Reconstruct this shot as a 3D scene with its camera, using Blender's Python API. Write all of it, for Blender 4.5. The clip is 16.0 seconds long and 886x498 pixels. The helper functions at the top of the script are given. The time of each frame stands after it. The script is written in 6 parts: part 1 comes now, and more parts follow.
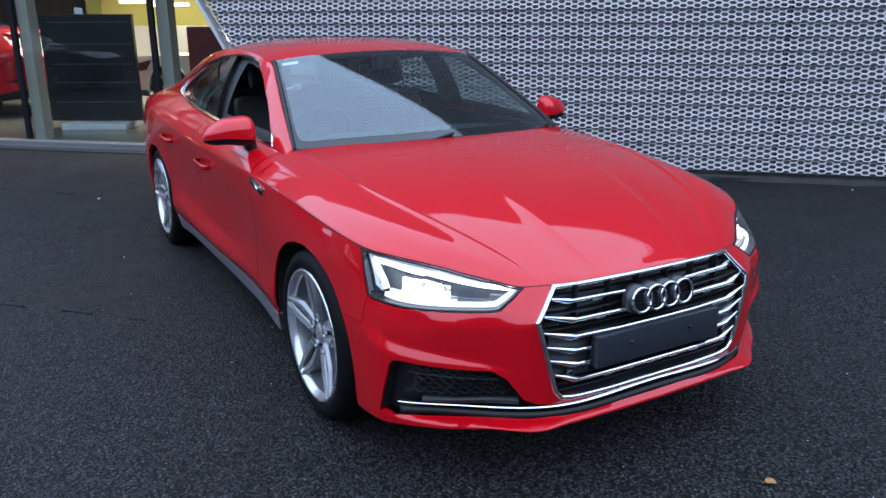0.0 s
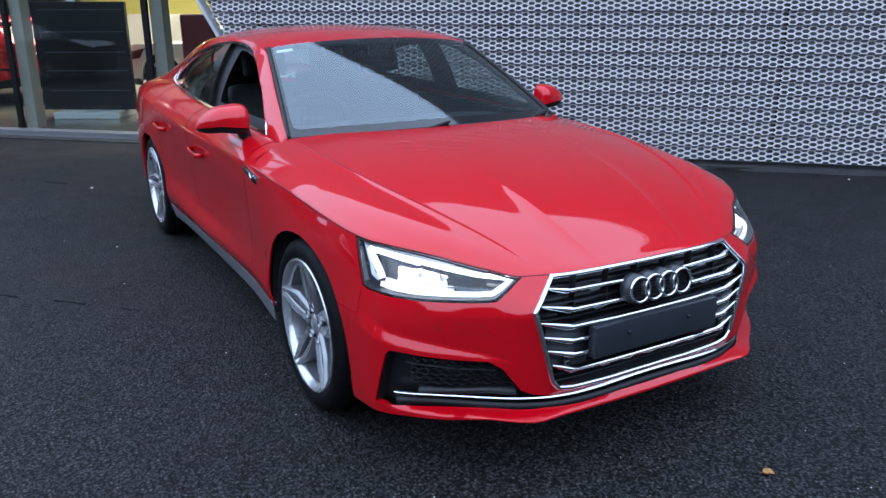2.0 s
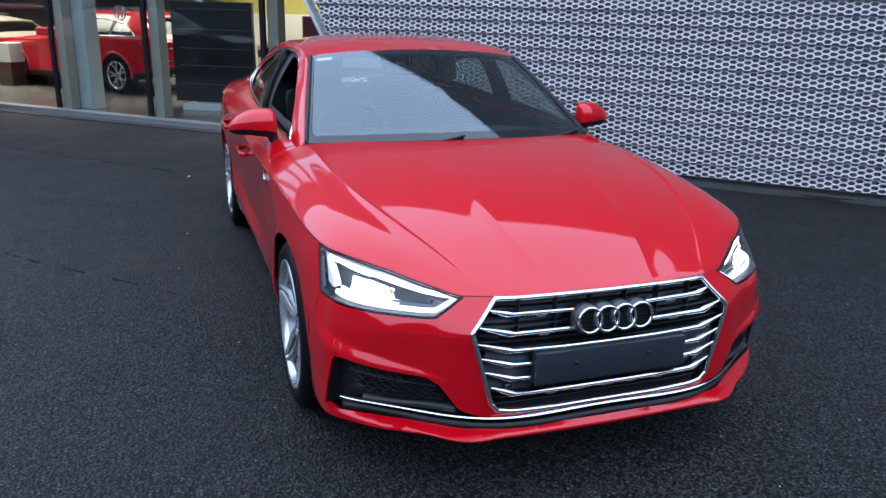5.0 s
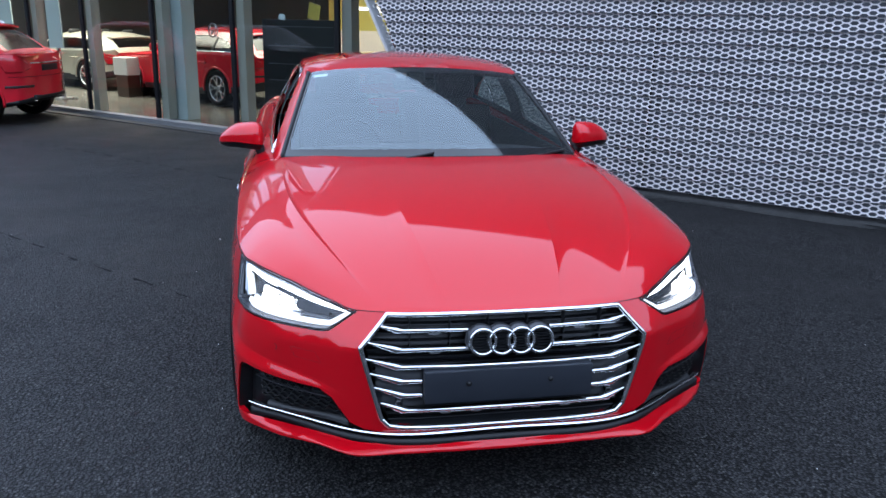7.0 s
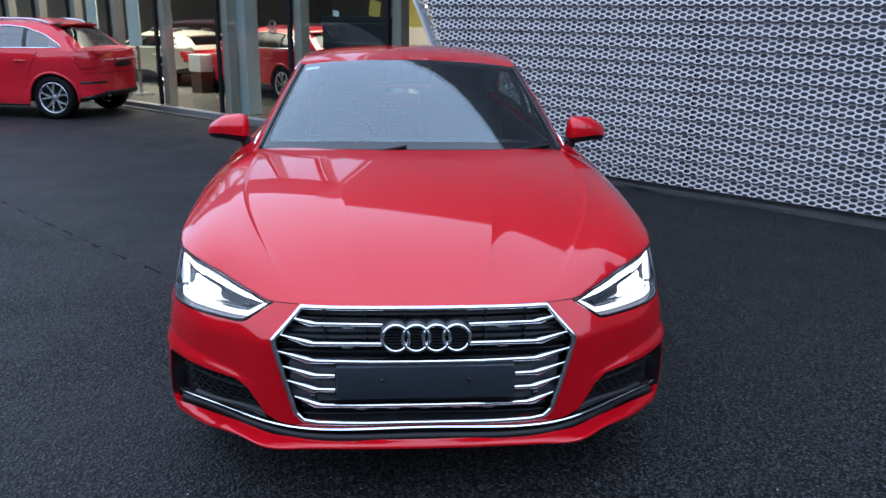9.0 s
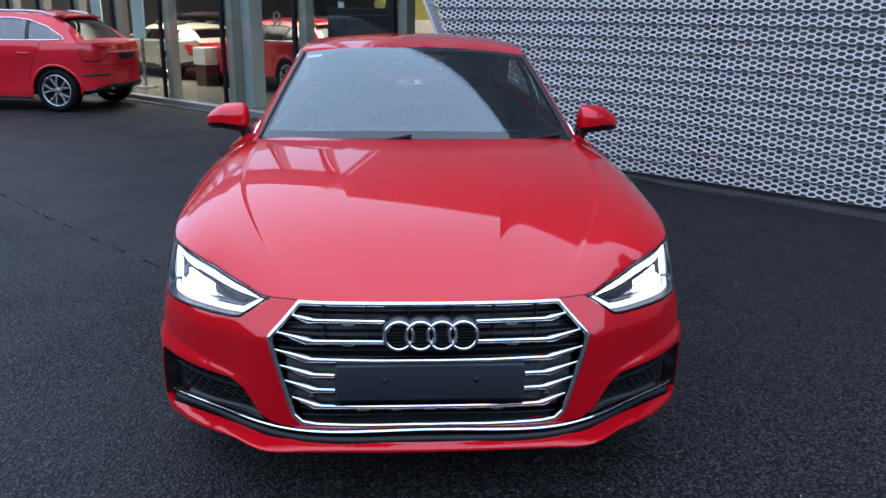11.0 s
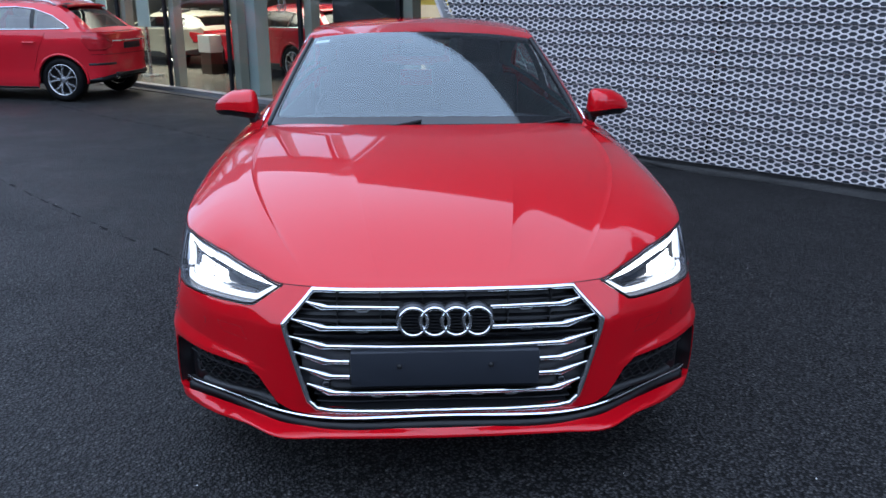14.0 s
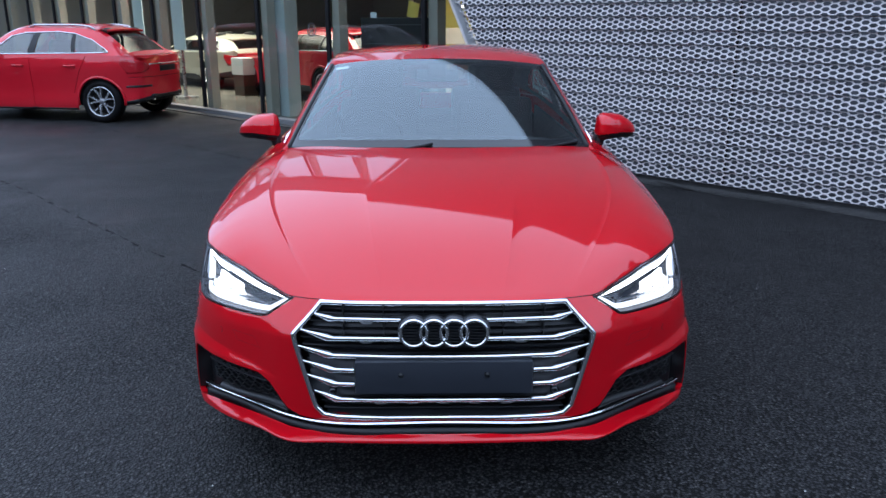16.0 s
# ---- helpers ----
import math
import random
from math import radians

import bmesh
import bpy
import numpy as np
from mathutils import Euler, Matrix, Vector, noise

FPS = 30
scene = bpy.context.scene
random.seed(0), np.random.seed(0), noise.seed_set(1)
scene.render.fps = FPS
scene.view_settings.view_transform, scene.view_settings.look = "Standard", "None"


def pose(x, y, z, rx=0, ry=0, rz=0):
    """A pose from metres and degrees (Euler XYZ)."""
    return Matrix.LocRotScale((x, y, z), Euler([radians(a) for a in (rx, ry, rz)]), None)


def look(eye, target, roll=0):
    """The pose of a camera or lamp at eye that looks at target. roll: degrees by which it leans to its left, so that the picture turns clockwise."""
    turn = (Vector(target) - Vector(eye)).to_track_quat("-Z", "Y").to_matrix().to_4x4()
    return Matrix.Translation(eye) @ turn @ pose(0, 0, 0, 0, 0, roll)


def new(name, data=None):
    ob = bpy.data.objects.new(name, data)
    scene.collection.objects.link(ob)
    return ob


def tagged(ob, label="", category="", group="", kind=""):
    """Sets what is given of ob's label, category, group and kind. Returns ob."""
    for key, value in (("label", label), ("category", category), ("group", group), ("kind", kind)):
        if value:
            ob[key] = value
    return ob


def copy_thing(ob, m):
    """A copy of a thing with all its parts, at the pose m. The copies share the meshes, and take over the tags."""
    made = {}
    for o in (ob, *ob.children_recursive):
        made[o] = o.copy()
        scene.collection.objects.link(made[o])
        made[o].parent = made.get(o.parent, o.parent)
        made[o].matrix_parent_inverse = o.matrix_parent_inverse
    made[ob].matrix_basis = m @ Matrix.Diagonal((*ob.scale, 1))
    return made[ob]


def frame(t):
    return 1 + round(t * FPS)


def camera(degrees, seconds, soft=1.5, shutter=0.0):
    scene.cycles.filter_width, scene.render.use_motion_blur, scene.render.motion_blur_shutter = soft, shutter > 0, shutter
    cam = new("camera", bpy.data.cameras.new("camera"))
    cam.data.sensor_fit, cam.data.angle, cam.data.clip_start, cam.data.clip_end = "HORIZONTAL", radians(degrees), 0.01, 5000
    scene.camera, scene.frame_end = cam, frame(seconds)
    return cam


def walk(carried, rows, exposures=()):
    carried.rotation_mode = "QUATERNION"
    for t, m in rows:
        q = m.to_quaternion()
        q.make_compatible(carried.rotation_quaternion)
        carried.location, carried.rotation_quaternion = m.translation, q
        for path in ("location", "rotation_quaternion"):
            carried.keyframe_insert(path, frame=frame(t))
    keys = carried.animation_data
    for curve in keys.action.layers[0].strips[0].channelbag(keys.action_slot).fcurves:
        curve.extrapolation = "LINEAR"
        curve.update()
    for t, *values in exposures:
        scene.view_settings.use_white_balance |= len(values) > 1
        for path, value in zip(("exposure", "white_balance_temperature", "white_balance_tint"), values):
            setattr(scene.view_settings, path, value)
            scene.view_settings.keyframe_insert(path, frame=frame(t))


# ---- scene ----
cam = camera(59.0, 16.0)
PATH = [
    (0, (-1.851, -2.659, 1.501), (-0.896, -0.997, 0.932), -0.3),
    (0.5, (-1.844, -2.651, 1.496), (-0.89, -0.989, 0.924), -0.4),
    (1, (-1.851, -2.646, 1.49), (-0.892, -0.989, 0.91), -0.9),
    (1.5, (-1.843, -2.639, 1.491), (-0.884, -0.985, 0.904), -0.6),
    (2, (-1.841, -2.634, 1.491), (-0.879, -0.984, 0.897), -0.2),
    (2.5, (-1.838, -2.632, 1.488), (-0.872, -0.984, 0.895), 0.0),
    (3, (-1.846, -2.63, 1.484), (-0.872, -0.985, 0.894), 0.0),
    (3.5, (-1.813, -2.645, 1.492), (-0.837, -0.998, 0.912), 0.2),
    (4, (-1.671, -2.747, 1.52), (-0.848, -1.017, 0.945), -0.3),
    (4.2, (-1.594, -2.815, 1.531), (-0.817, -1.063, 0.96), 0.1),
    (6.3, (-0.85, -3.007, 1.565), (-0.396, -1.16, 0.945), 1.4),
    (6.5, (-0.764, -3.063, 1.579), (-0.345, -1.195, 1.001), 1.3),
    (7, (-0.648, -3.107, 1.569), (-0.288, -1.22, 1.012), 1.3),
    (7.5, (-0.491, -3.074, 1.55), (-0.197, -1.174, 1.001), 0.6),
    (8, (-0.371, -3.037, 1.543), (-0.13, -1.136, 0.969), 0.7),
    (8.5, (-0.25, -3.05, 1.531), (-0.059, -1.144, 0.956), 0.8),
    (9, (-0.114, -3.11, 1.545), (0.025, -1.196, 0.98), 0.9),
    (11.3, (-0.104, -2.951, 1.49), (0.017, -1.042, 0.907), 0.8),
    (11.5, (-0.116, -2.927, 1.484), (0.009, -1.022, 0.886), 0.6),
    (12, (-0.132, -2.891, 1.481), (-0.011, -0.992, 0.866), 0.6),
    (12.5, (-0.126, -2.893, 1.485), (-0.017, -0.997, 0.858), 0.5),
    (13, (-0.13, -2.914, 1.487), (-0.024, -1.017, 0.863), 0.5),
    (13.5, (-0.132, -2.94, 1.489), (-0.027, -1.04, 0.872), 0.4),
    (14, (-0.125, -2.976, 1.496), (-0.018, -1.074, 0.885), 0.2),
    (14.5, (-0.115, -3.003, 1.492), (-0.015, -1.098, 0.891), 0.2),
    (15, (-0.1, -3.02, 1.496), (-0.013, -1.112, 0.905), 0.3),
    (15.5, (-0.085, -3.058, 1.505), (-0.013, -1.144, 0.931), 0.1),
    (16, (-0.038, -3.126, 1.532), (-0.008, -1.207, 0.969), 0.0),
]
walk(cam, [(t, look(eye, target, roll)) for t, eye, target, roll in PATH], exposures=((0.0, 0.13), (2.0, 0.16), (4.0, 0.17), (6.5, 0.20), (7.5, 0.12), (9.0, 0.02), (11.5, 0.0), (16.0, 0.0)))

# ---- world, sun, exposure ----
world = bpy.data.worlds.new("sky")
scene.world = world
world.use_nodes = True
wn = world.node_tree.nodes
wl = world.node_tree.links
sky = wn.new("ShaderNodeTexSky")
sky.sky_type = "NISHITA"
sky.sun_disc = False
sky.sun_elevation = radians(72)
sky.sun_rotation = radians(217)
sky.dust_density = 3.0
sky.air_density = 1.3
cloud = wn.new("ShaderNodeMixRGB")
cloud.inputs[0].default_value = 0.8
cloud.inputs[2].default_value = (16.6, 22.2, 33.2, 1)
wl.new(sky.outputs[0], cloud.inputs[1])
wl.new(cloud.outputs[0], wn["Background"].inputs[0])
wn["Background"].inputs[1].default_value = 0.093

sun = new("sun", bpy.data.lights.new("sun", "SUN"))
sun.data.energy = 1.1
sun.data.angle = radians(150)
sun.data.color = (0.86, 0.94, 1.0)
sun.matrix_world = look((-3, -4, 16), (0, 0, 0))

# ---- materials ----
def mat(name, color, rough=0.5, metal=0.0, vary=0.12, scale=6.0, fine=120.0, bump=0.0, coat=0.0, coat_rough=0.03, emit=None, power=0.0, rvary=0.1, piece=0.0, spec=0.5):
    """A surface with a coarse and a fine variation of colour and gloss and, with bump, fine relief (metres)."""
    m = bpy.data.materials.new(name)
    m.use_nodes = True
    n, l = m.node_tree.nodes, m.node_tree.links
    b = n["Principled BSDF"]
    tc = n.new("ShaderNodeTexCoord")
    big, small = n.new("ShaderNodeTexNoise"), n.new("ShaderNodeTexNoise")
    big.inputs["Scale"].default_value, big.inputs["Detail"].default_value = scale, 5
    small.inputs["Scale"].default_value, small.inputs["Detail"].default_value = fine, 3
    l.new(tc.outputs["Object"], big.inputs["Vector"])
    l.new(tc.outputs["Object"], small.inputs["Vector"])
    both = n.new("ShaderNodeMath")
    both.operation = "ADD"
    l.new(big.outputs["Fac"], both.inputs[0])
    l.new(small.outputs["Fac"], both.inputs[1])
    ramp = n.new("ShaderNodeMapRange")
    ramp.inputs["From Min"].default_value, ramp.inputs["From Max"].default_value = 0.6, 1.4
    ramp.inputs["To Min"].default_value, ramp.inputs["To Max"].default_value = 1 - vary, 1 + vary
    l.new(both.outputs[0], ramp.inputs["Value"])
    col = n.new("ShaderNodeVectorMath")
    col.operation = "SCALE"
    col.inputs[0].default_value = color[:3]
    if piece:
        info, shade, mul = n.new("ShaderNodeObjectInfo"), n.new("ShaderNodeMapRange"), n.new("ShaderNodeMath")
        shade.inputs["To Min"].default_value, shade.inputs["To Max"].default_value = 1 - piece, 1 + piece
        mul.operation = "MULTIPLY"
        l.new(info.outputs["Random"], shade.inputs["Value"])
        l.new(shade.outputs[0], mul.inputs[0])
        l.new(ramp.outputs[0], mul.inputs[1])
        l.new(mul.outputs[0], col.inputs["Scale"])
    else:
        l.new(ramp.outputs[0], col.inputs["Scale"])
    l.new(col.outputs["Vector"], b.inputs["Base Color"])
    rr = n.new("ShaderNodeMapRange")
    rr.inputs["From Min"].default_value, rr.inputs["From Max"].default_value = 0.3, 0.7
    rr.inputs["To Min"].default_value, rr.inputs["To Max"].default_value = rough * (1 - rvary), min(1.0, rough * (1 + rvary))
    l.new(big.outputs["Fac"], rr.inputs["Value"])
    l.new(rr.outputs[0], b.inputs["Roughness"])
    b.inputs["Metallic"].default_value = metal
    b.inputs["Specular IOR Level"].default_value = spec
    if coat:
        b.inputs["Coat Weight"].default_value = coat
        b.inputs["Coat Roughness"].default_value = coat_rough
        b.inputs["Coat IOR"].default_value = 1.53
    if bump:
        bp = n.new("ShaderNodeBump")
        bp.inputs["Strength"].default_value, bp.inputs["Distance"].default_value = 1.0, bump
        l.new(small.outputs["Fac"], bp.inputs["Height"])
        l.new(bp.outputs[0], b.inputs["Normal"])
    if emit:
        b.inputs["Emission Color"].default_value = (*emit, 1)
        b.inputs["Emission Strength"].default_value = power
    return m


def glass(name, tint=(0.9, 0.95, 0.95), rough=0.0, ior=1.5, clear=0.85, sheen=(1.0, 1.0, 1.0)):
    """Thin sheet glass: mirror reflection by Fresnel over a tinted clear sheet."""
    m = bpy.data.materials.new(name)
    m.use_nodes = True
    n, l = m.node_tree.nodes, m.node_tree.links
    n.remove(n["Principled BSDF"])
    fr, tr, gl, mx = n.new("ShaderNodeLayerWeight"), n.new("ShaderNodeBsdfTransparent"), n.new("ShaderNodeBsdfGlossy"), n.new("ShaderNodeMixShader")
    steep, curve = n.new("ShaderNodeMath"), n.new("ShaderNodeMath")
    fr.inputs["Blend"].default_value = 0.5
    base = ((ior - 1) / (ior + 1)) ** 2
    steep.operation, curve.operation = "POWER", "MULTIPLY_ADD"
    steep.inputs[1].default_value = 5.0
    curve.inputs[1].default_value, curve.inputs[2].default_value = 1 - base, base
    tr.inputs[0].default_value = (*[c * clear for c in tint], 1)
    gl.inputs["Roughness"].default_value = rough
    gl.inputs["Color"].default_value = (*sheen, 1)
    l.new(fr.outputs["Facing"], steep.inputs[0])
    l.new(steep.outputs[0], curve.inputs[0])
    l.new(curve.outputs[0], mx.inputs[0])
    l.new(tr.outputs[0], mx.inputs[1])
    l.new(gl.outputs[0], mx.inputs[2])
    l.new(mx.outputs[0], n["Material Output"].inputs[0])
    return m


def asphalt_mat():
    m = mat("asphalt", (0.050, 0.0495, 0.0515), rough=0.6, vary=0.45, scale=0.7, fine=210, bump=0.005, rvary=0.3, spec=0.20)
    n, l = m.node_tree.nodes, m.node_tree.links
    b = n["Principled BSDF"]
    tc = n["Texture Coordinate"]
    stones = n.new("ShaderNodeTexVoronoi")
    stones.inputs["Scale"].default_value = 88
    l.new(tc.outputs["Object"], stones.inputs["Vector"])
    sep = n.new("ShaderNodeSeparateColor")
    l.new(stones.outputs["Color"], sep.inputs[0])
    light = n.new("ShaderNodeMapRange")
    light.inputs["From Min"].default_value, light.inputs["From Max"].default_value = 0.8, 1.0
    light.inputs["To Min"].default_value, light.inputs["To Max"].default_value = 0.0, 0.8
    l.new(sep.outputs[0], light.inputs["Value"])
    mix = n.new("ShaderNodeMixRGB")
    mix.inputs[2].default_value = (0.15, 0.146, 0.14, 1)
    old = b.inputs["Base Color"].links[0].from_socket
    l.new(light.outputs[0], mix.inputs[0])
    l.new(old, mix.inputs[1])
    # shade in the pits between stones, put into the colour by cell distance
    pit_shade = n.new("ShaderNodeMapRange")
    pit_shade.inputs["From Min"].default_value, pit_shade.inputs["From Max"].default_value = 0.15, 0.62
    pit_shade.inputs["To Min"].default_value, pit_shade.inputs["To Max"].default_value = 1.0, 0.04
    l.new(stones.outputs["Distance"], pit_shade.inputs["Value"])
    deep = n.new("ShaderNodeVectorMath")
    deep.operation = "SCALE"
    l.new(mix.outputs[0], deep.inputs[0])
    l.new(pit_shade.outputs[0], deep.inputs["Scale"])
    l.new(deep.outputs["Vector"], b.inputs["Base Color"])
    bp = [x for x in n if x.type == "BUMP"][0]
    second = n.new("ShaderNodeBump")
    second.inputs["Distance"].default_value = 0.009
    l.new(stones.outputs["Distance"], second.inputs["Height"])
    second.invert = True
    l.new(second.outputs[0], bp.inputs["Normal"])
    return m


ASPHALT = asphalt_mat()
PAINT = mat("red_car_paint", (0.515, 0.001, 0.0075), rough=0.40, metal=0.15, spec=0.05, vary=0.04, scale=2, fine=900, coat=1.0, coat_rough=0.003)
PAINT_DIM = mat("red_suv_paint", (0.55, 0.012, 0.024), rough=0.40, metal=0.2, spec=0.05, vary=0.04, scale=2, fine=600, coat=1.0)
PAINT_WHITE = mat("champagne_car_paint", (0.36, 0.34, 0.28), rough=0.4, metal=0.3, vary=0.03, scale=2, coat=0.4)
PAINT_GREY = mat("silver_car_paint", (0.48, 0.47, 0.45), rough=0.35, metal=0.4, vary=0.04, scale=2, coat=1.0)
PAINT_BLACK = mat("black_car_paint", (0.012, 0.012, 0.014), rough=0.3, vary=0.05, scale=2, coat=1.0)
CHROME = mat("chrome", (0.82, 0.83, 0.85), rough=0.10, metal=1.0, vary=0.03, scale=8)
SATIN = mat("satin_aluminium", (0.52, 0.54, 0.58), rough=0.28, metal=1.0, vary=0.06, scale=9)
ALLOY = mat("silver_alloy", (0.56, 0.565, 0.58), rough=0.25, metal=0.75, vary=0.06, scale=8, coat=0.4)
# the alloy again, darkened to paint shade into the wheel's recesses
ALLOY_SHADE = mat("dull_alloy", (0.085, 0.087, 0.095), rough=0.45, metal=0.7, vary=0.12, scale=8)
ALLOY_MID = mat("grey_alloy", (0.27, 0.275, 0.29), rough=0.3, metal=0.7, vary=0.08, scale=8, coat=0.3)
# disc darkened too, so the gaps between spokes look shaded
DISC = mat("dark_disc", (0.05, 0.052, 0.056), rough=0.5, metal=0.5, vary=0.2, scale=8)
RUBBER = mat("tyre_rubber", (0.0045, 0.0045, 0.005), spec=0.10, rough=0.6, vary=0.25, scale=14, fine=90, bump=0.0006)
BLACK = mat("black_plastic", (0.009, 0.0095, 0.011), spec=0.3, rough=0.42, vary=0.2, scale=12, fine=300, bump=0.0002)
GLOSS_BLACK = mat("gloss_black", (0.008, 0.008, 0.01), rough=0.12, vary=0.1, scale=10, coat=0.6)
MESH_BLACK = mat("satin_black_mesh", (0.012, 0.0125, 0.014), rough=0.35, vary=0.1, scale=12)
DARK = mat("dark_liner", (0.006, 0.006, 0.007), rough=0.9, vary=0.2)
PLATE = mat("plate_plinth", (0.020, 0.0235, 0.031), rough=0.38, vary=0.12, scale=10, fine=250, bump=0.00015)
SILL = mat("sill_grey", (0.20, 0.205, 0.215), rough=0.4, metal=0.4, vary=0.1, scale=8)
BLADE_END = mat("dark_satin_trim", (0.055, 0.056, 0.062), rough=0.35, metal=0.5, vary=0.1, scale=10)
SHELF = mat("dark_grey_plastic", (0.013, 0.0135, 0.015), rough=0.5, vary=0.1, scale=10)
SEAT = mat("black_upholstery", (0.016, 0.016, 0.018), rough=0.65, vary=0.2, scale=20, fine=300, bump=0.0004)
SCREEN = glass("windscreen_glass", (0.80, 0.90, 0.88), clear=0.82, ior=2.15, sheen=(0.86, 0.96, 1.0))
FRIT = mat("printed_glass_edge", (0.010, 0.0105, 0.012), rough=0.02, rvary=0.0, vary=0.1, scale=10, spec=0.55)
SIDE_GLASS = glass("tinted_side_glass", (0.62, 0.72, 0.69), clear=0.8, ior=1.8)
CLEAR_SIDE = glass("light_side_glass", (0.72, 0.82, 0.78), clear=0.95, ior=2.1)
DARK_GLASS = glass("dark_rear_glass", (0.22, 0.25, 0.245), clear=0.35, ior=1.35)
LENS = glass("headlamp_cover", (0.97, 0.98, 1.0), clear=0.97, ior=1.45)
SHOP_GLASS = glass("showroom_glass", (0.80, 0.88, 0.86), clear=0.78, ior=1.62)
LED = mat("led_white", (0.9, 0.9, 0.9), rough=0.3, emit=(0.93, 0.97, 1.0), power=6.0, vary=0.02)
LED_SOFT = mat("led_guide", (0.5, 0.5, 0.52), rough=0.3, emit=(0.86, 0.92, 1.0), power=0.65, vary=0.02)
FROSTED = mat("frosted_lens", (0.60, 0.63, 0.69), rough=0.2, vary=0.05, scale=20)
LED_MID = mat("led_guide_bright", (0.7, 0.7, 0.72), rough=0.3, emit=(0.88, 0.94, 1.0), power=0.9, vary=0.02)
RED_LENS = mat("tail_lamp_red", (0.42, 0.012, 0.02), rough=0.12, vary=0.2, scale=14, coat=0.5)
MESH_METAL = mat("mill_aluminium", (0.475, 0.44, 0.432), rough=0.5, metal=0.3, vary=0.10, scale=1.2, fine=60, rvary=0.2)
BACKING = mat("grey_backing_sheet", (0.095, 0.102, 0.118), rough=0.7, vary=0.15, scale=1.5)
SILL_STONE = mat("pale_concrete", (0.14, 0.14, 0.14), rough=0.7, vary=0.15, scale=3, fine=80, bump=0.001)
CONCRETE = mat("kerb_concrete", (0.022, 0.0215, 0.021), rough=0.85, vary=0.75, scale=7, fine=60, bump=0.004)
FIN_BLACK = mat("black_anodised_fin", (0.006, 0.006, 0.007), spec=0.15, rough=0.6, vary=0.15)
POST_GREY = mat("warm_grey_cladding", (0.42, 0.37, 0.31), rough=0.55, vary=0.08, scale=2)
FASCIA = mat("dark_grey_fascia", (0.05, 0.05, 0.052), rough=0.5, vary=0.1, scale=2)
PALE = mat("pale_blue_column", (0.55, 0.68, 0.70), rough=0.5, vary=0.05, scale=2)
PALE_GREY = mat("pale_grey_column", (0.46, 0.50, 0.49), rough=0.5, vary=0.05, scale=2)
DESK_WHITE = mat("desk_white", (0.55, 0.54, 0.51), rough=0.5, vary=0.05)
SHOP_FLOOR = mat("showroom_floor_tile", (0.15, 0.137, 0.12), rough=0.22, vary=0.1, scale=1.5)
SHOP_WALL = mat("showroom_wall", (0.43, 0.40, 0.36), rough=0.7, vary=0.06, scale=1)
YELLOW_WALL = mat("yellow_wall", (0.44, 0.38, 0.10), rough=0.7, vary=0.06, scale=1)
YELLOW_CARD = mat("yellow_card", (0.70, 0.60, 0.12), rough=0.6, vary=0.05)
WHITE = mat("white_paint", (0.78, 0.78, 0.77), rough=0.5, vary=0.04)
MAROON = mat("maroon_panel", (0.16, 0.012, 0.018), rough=0.5, vary=0.1)
WALNUT = mat("dark_walnut", (0.05, 0.028, 0.02), rough=0.45, vary=0.25, scale=8)
PRINT = mat("display_print_dark", (0.007, 0.0075, 0.009), rough=0.4, vary=0.3, scale=2)
LAMP = mat("ceiling_lamp", (0.9, 0.9, 0.85), rough=0.5, emit=(1.0, 0.93, 0.78), power=7.0)
LEAF = mat("dry_leaf", (0.32, 0.16, 0.05), rough=0.7, vary=0.3, scale=60)
LAMP_HOUSING = mat("lamp_housing_grey", (0.13, 0.135, 0.15), rough=0.25, metal=0.7, vary=0.15, scale=20)
INFILL = mat("dark_slate_infill", (0.009, 0.0105, 0.014), rough=0.4, vary=0.12, scale=10)
FOLIAGE = mat("dark_foliage", (0.045, 0.062, 0.032), rough=0.7, vary=0.35, scale=0.8, fine=9, spec=0.2)
BARK = mat("grey_bark", (0.09, 0.075, 0.06), rough=0.85, vary=0.3, scale=3, fine=30, bump=0.01)
JOINT = mat("dark_asphalt_joint", (0.0095, 0.0095, 0.010), rough=0.8, vary=0.5, scale=9, fine=140, bump=0.004, spec=0.1)
YARD_WALL = mat("dark_boundary_wall", (0.06, 0.065, 0.06), rough=0.8, vary=0.3, scale=0.6, fine=6)
PEBBLE = mat("pale_pebble", (0.55, 0.55, 0.53), rough=0.7, vary=0.2, scale=40)
TRIM_GREY = mat("pale_grey_trim", (0.5, 0.5, 0.5), rough=0.45, metal=0.2, vary=0.06)
STICKER = mat("sticker_white", (0.7, 0.75, 0.74), rough=0.5, vary=0.05)

# ---- building tools ----
def to_mesh(name, bm, material, smooth=True):
    me = bpy.data.meshes.new(name)
    bm.normal_update()
    bm.to_mesh(me)
    bm.free()
    me.materials.append(material)
    if smooth:
        me.polygons.foreach_set("use_smooth", [True] * len(me.polygons))
    me.update()
    return me


def part(name, bm, material, parent=None, label="", smooth=True, m=None, sharp=None):
    """Links a bmesh as one mesh object, under a thing or a part."""
    me = to_mesh(name, bm, material, smooth)
    if sharp is not None:
        me.set_sharp_from_angle(angle=radians(sharp))
    ob = new(name, me)
    if parent is not None:
        ob.parent = parent
    if m is not None:
        ob.matrix_basis = m
    if label:
        ob["label"] = label
    return ob


def thing(name, m, label, category, group="", kind=""):
    return_ob = new(name)
    return_ob.matrix_basis = m
    return_ob.empty_display_size = 0.1
    return tagged(return_ob, label, category, group, kind)


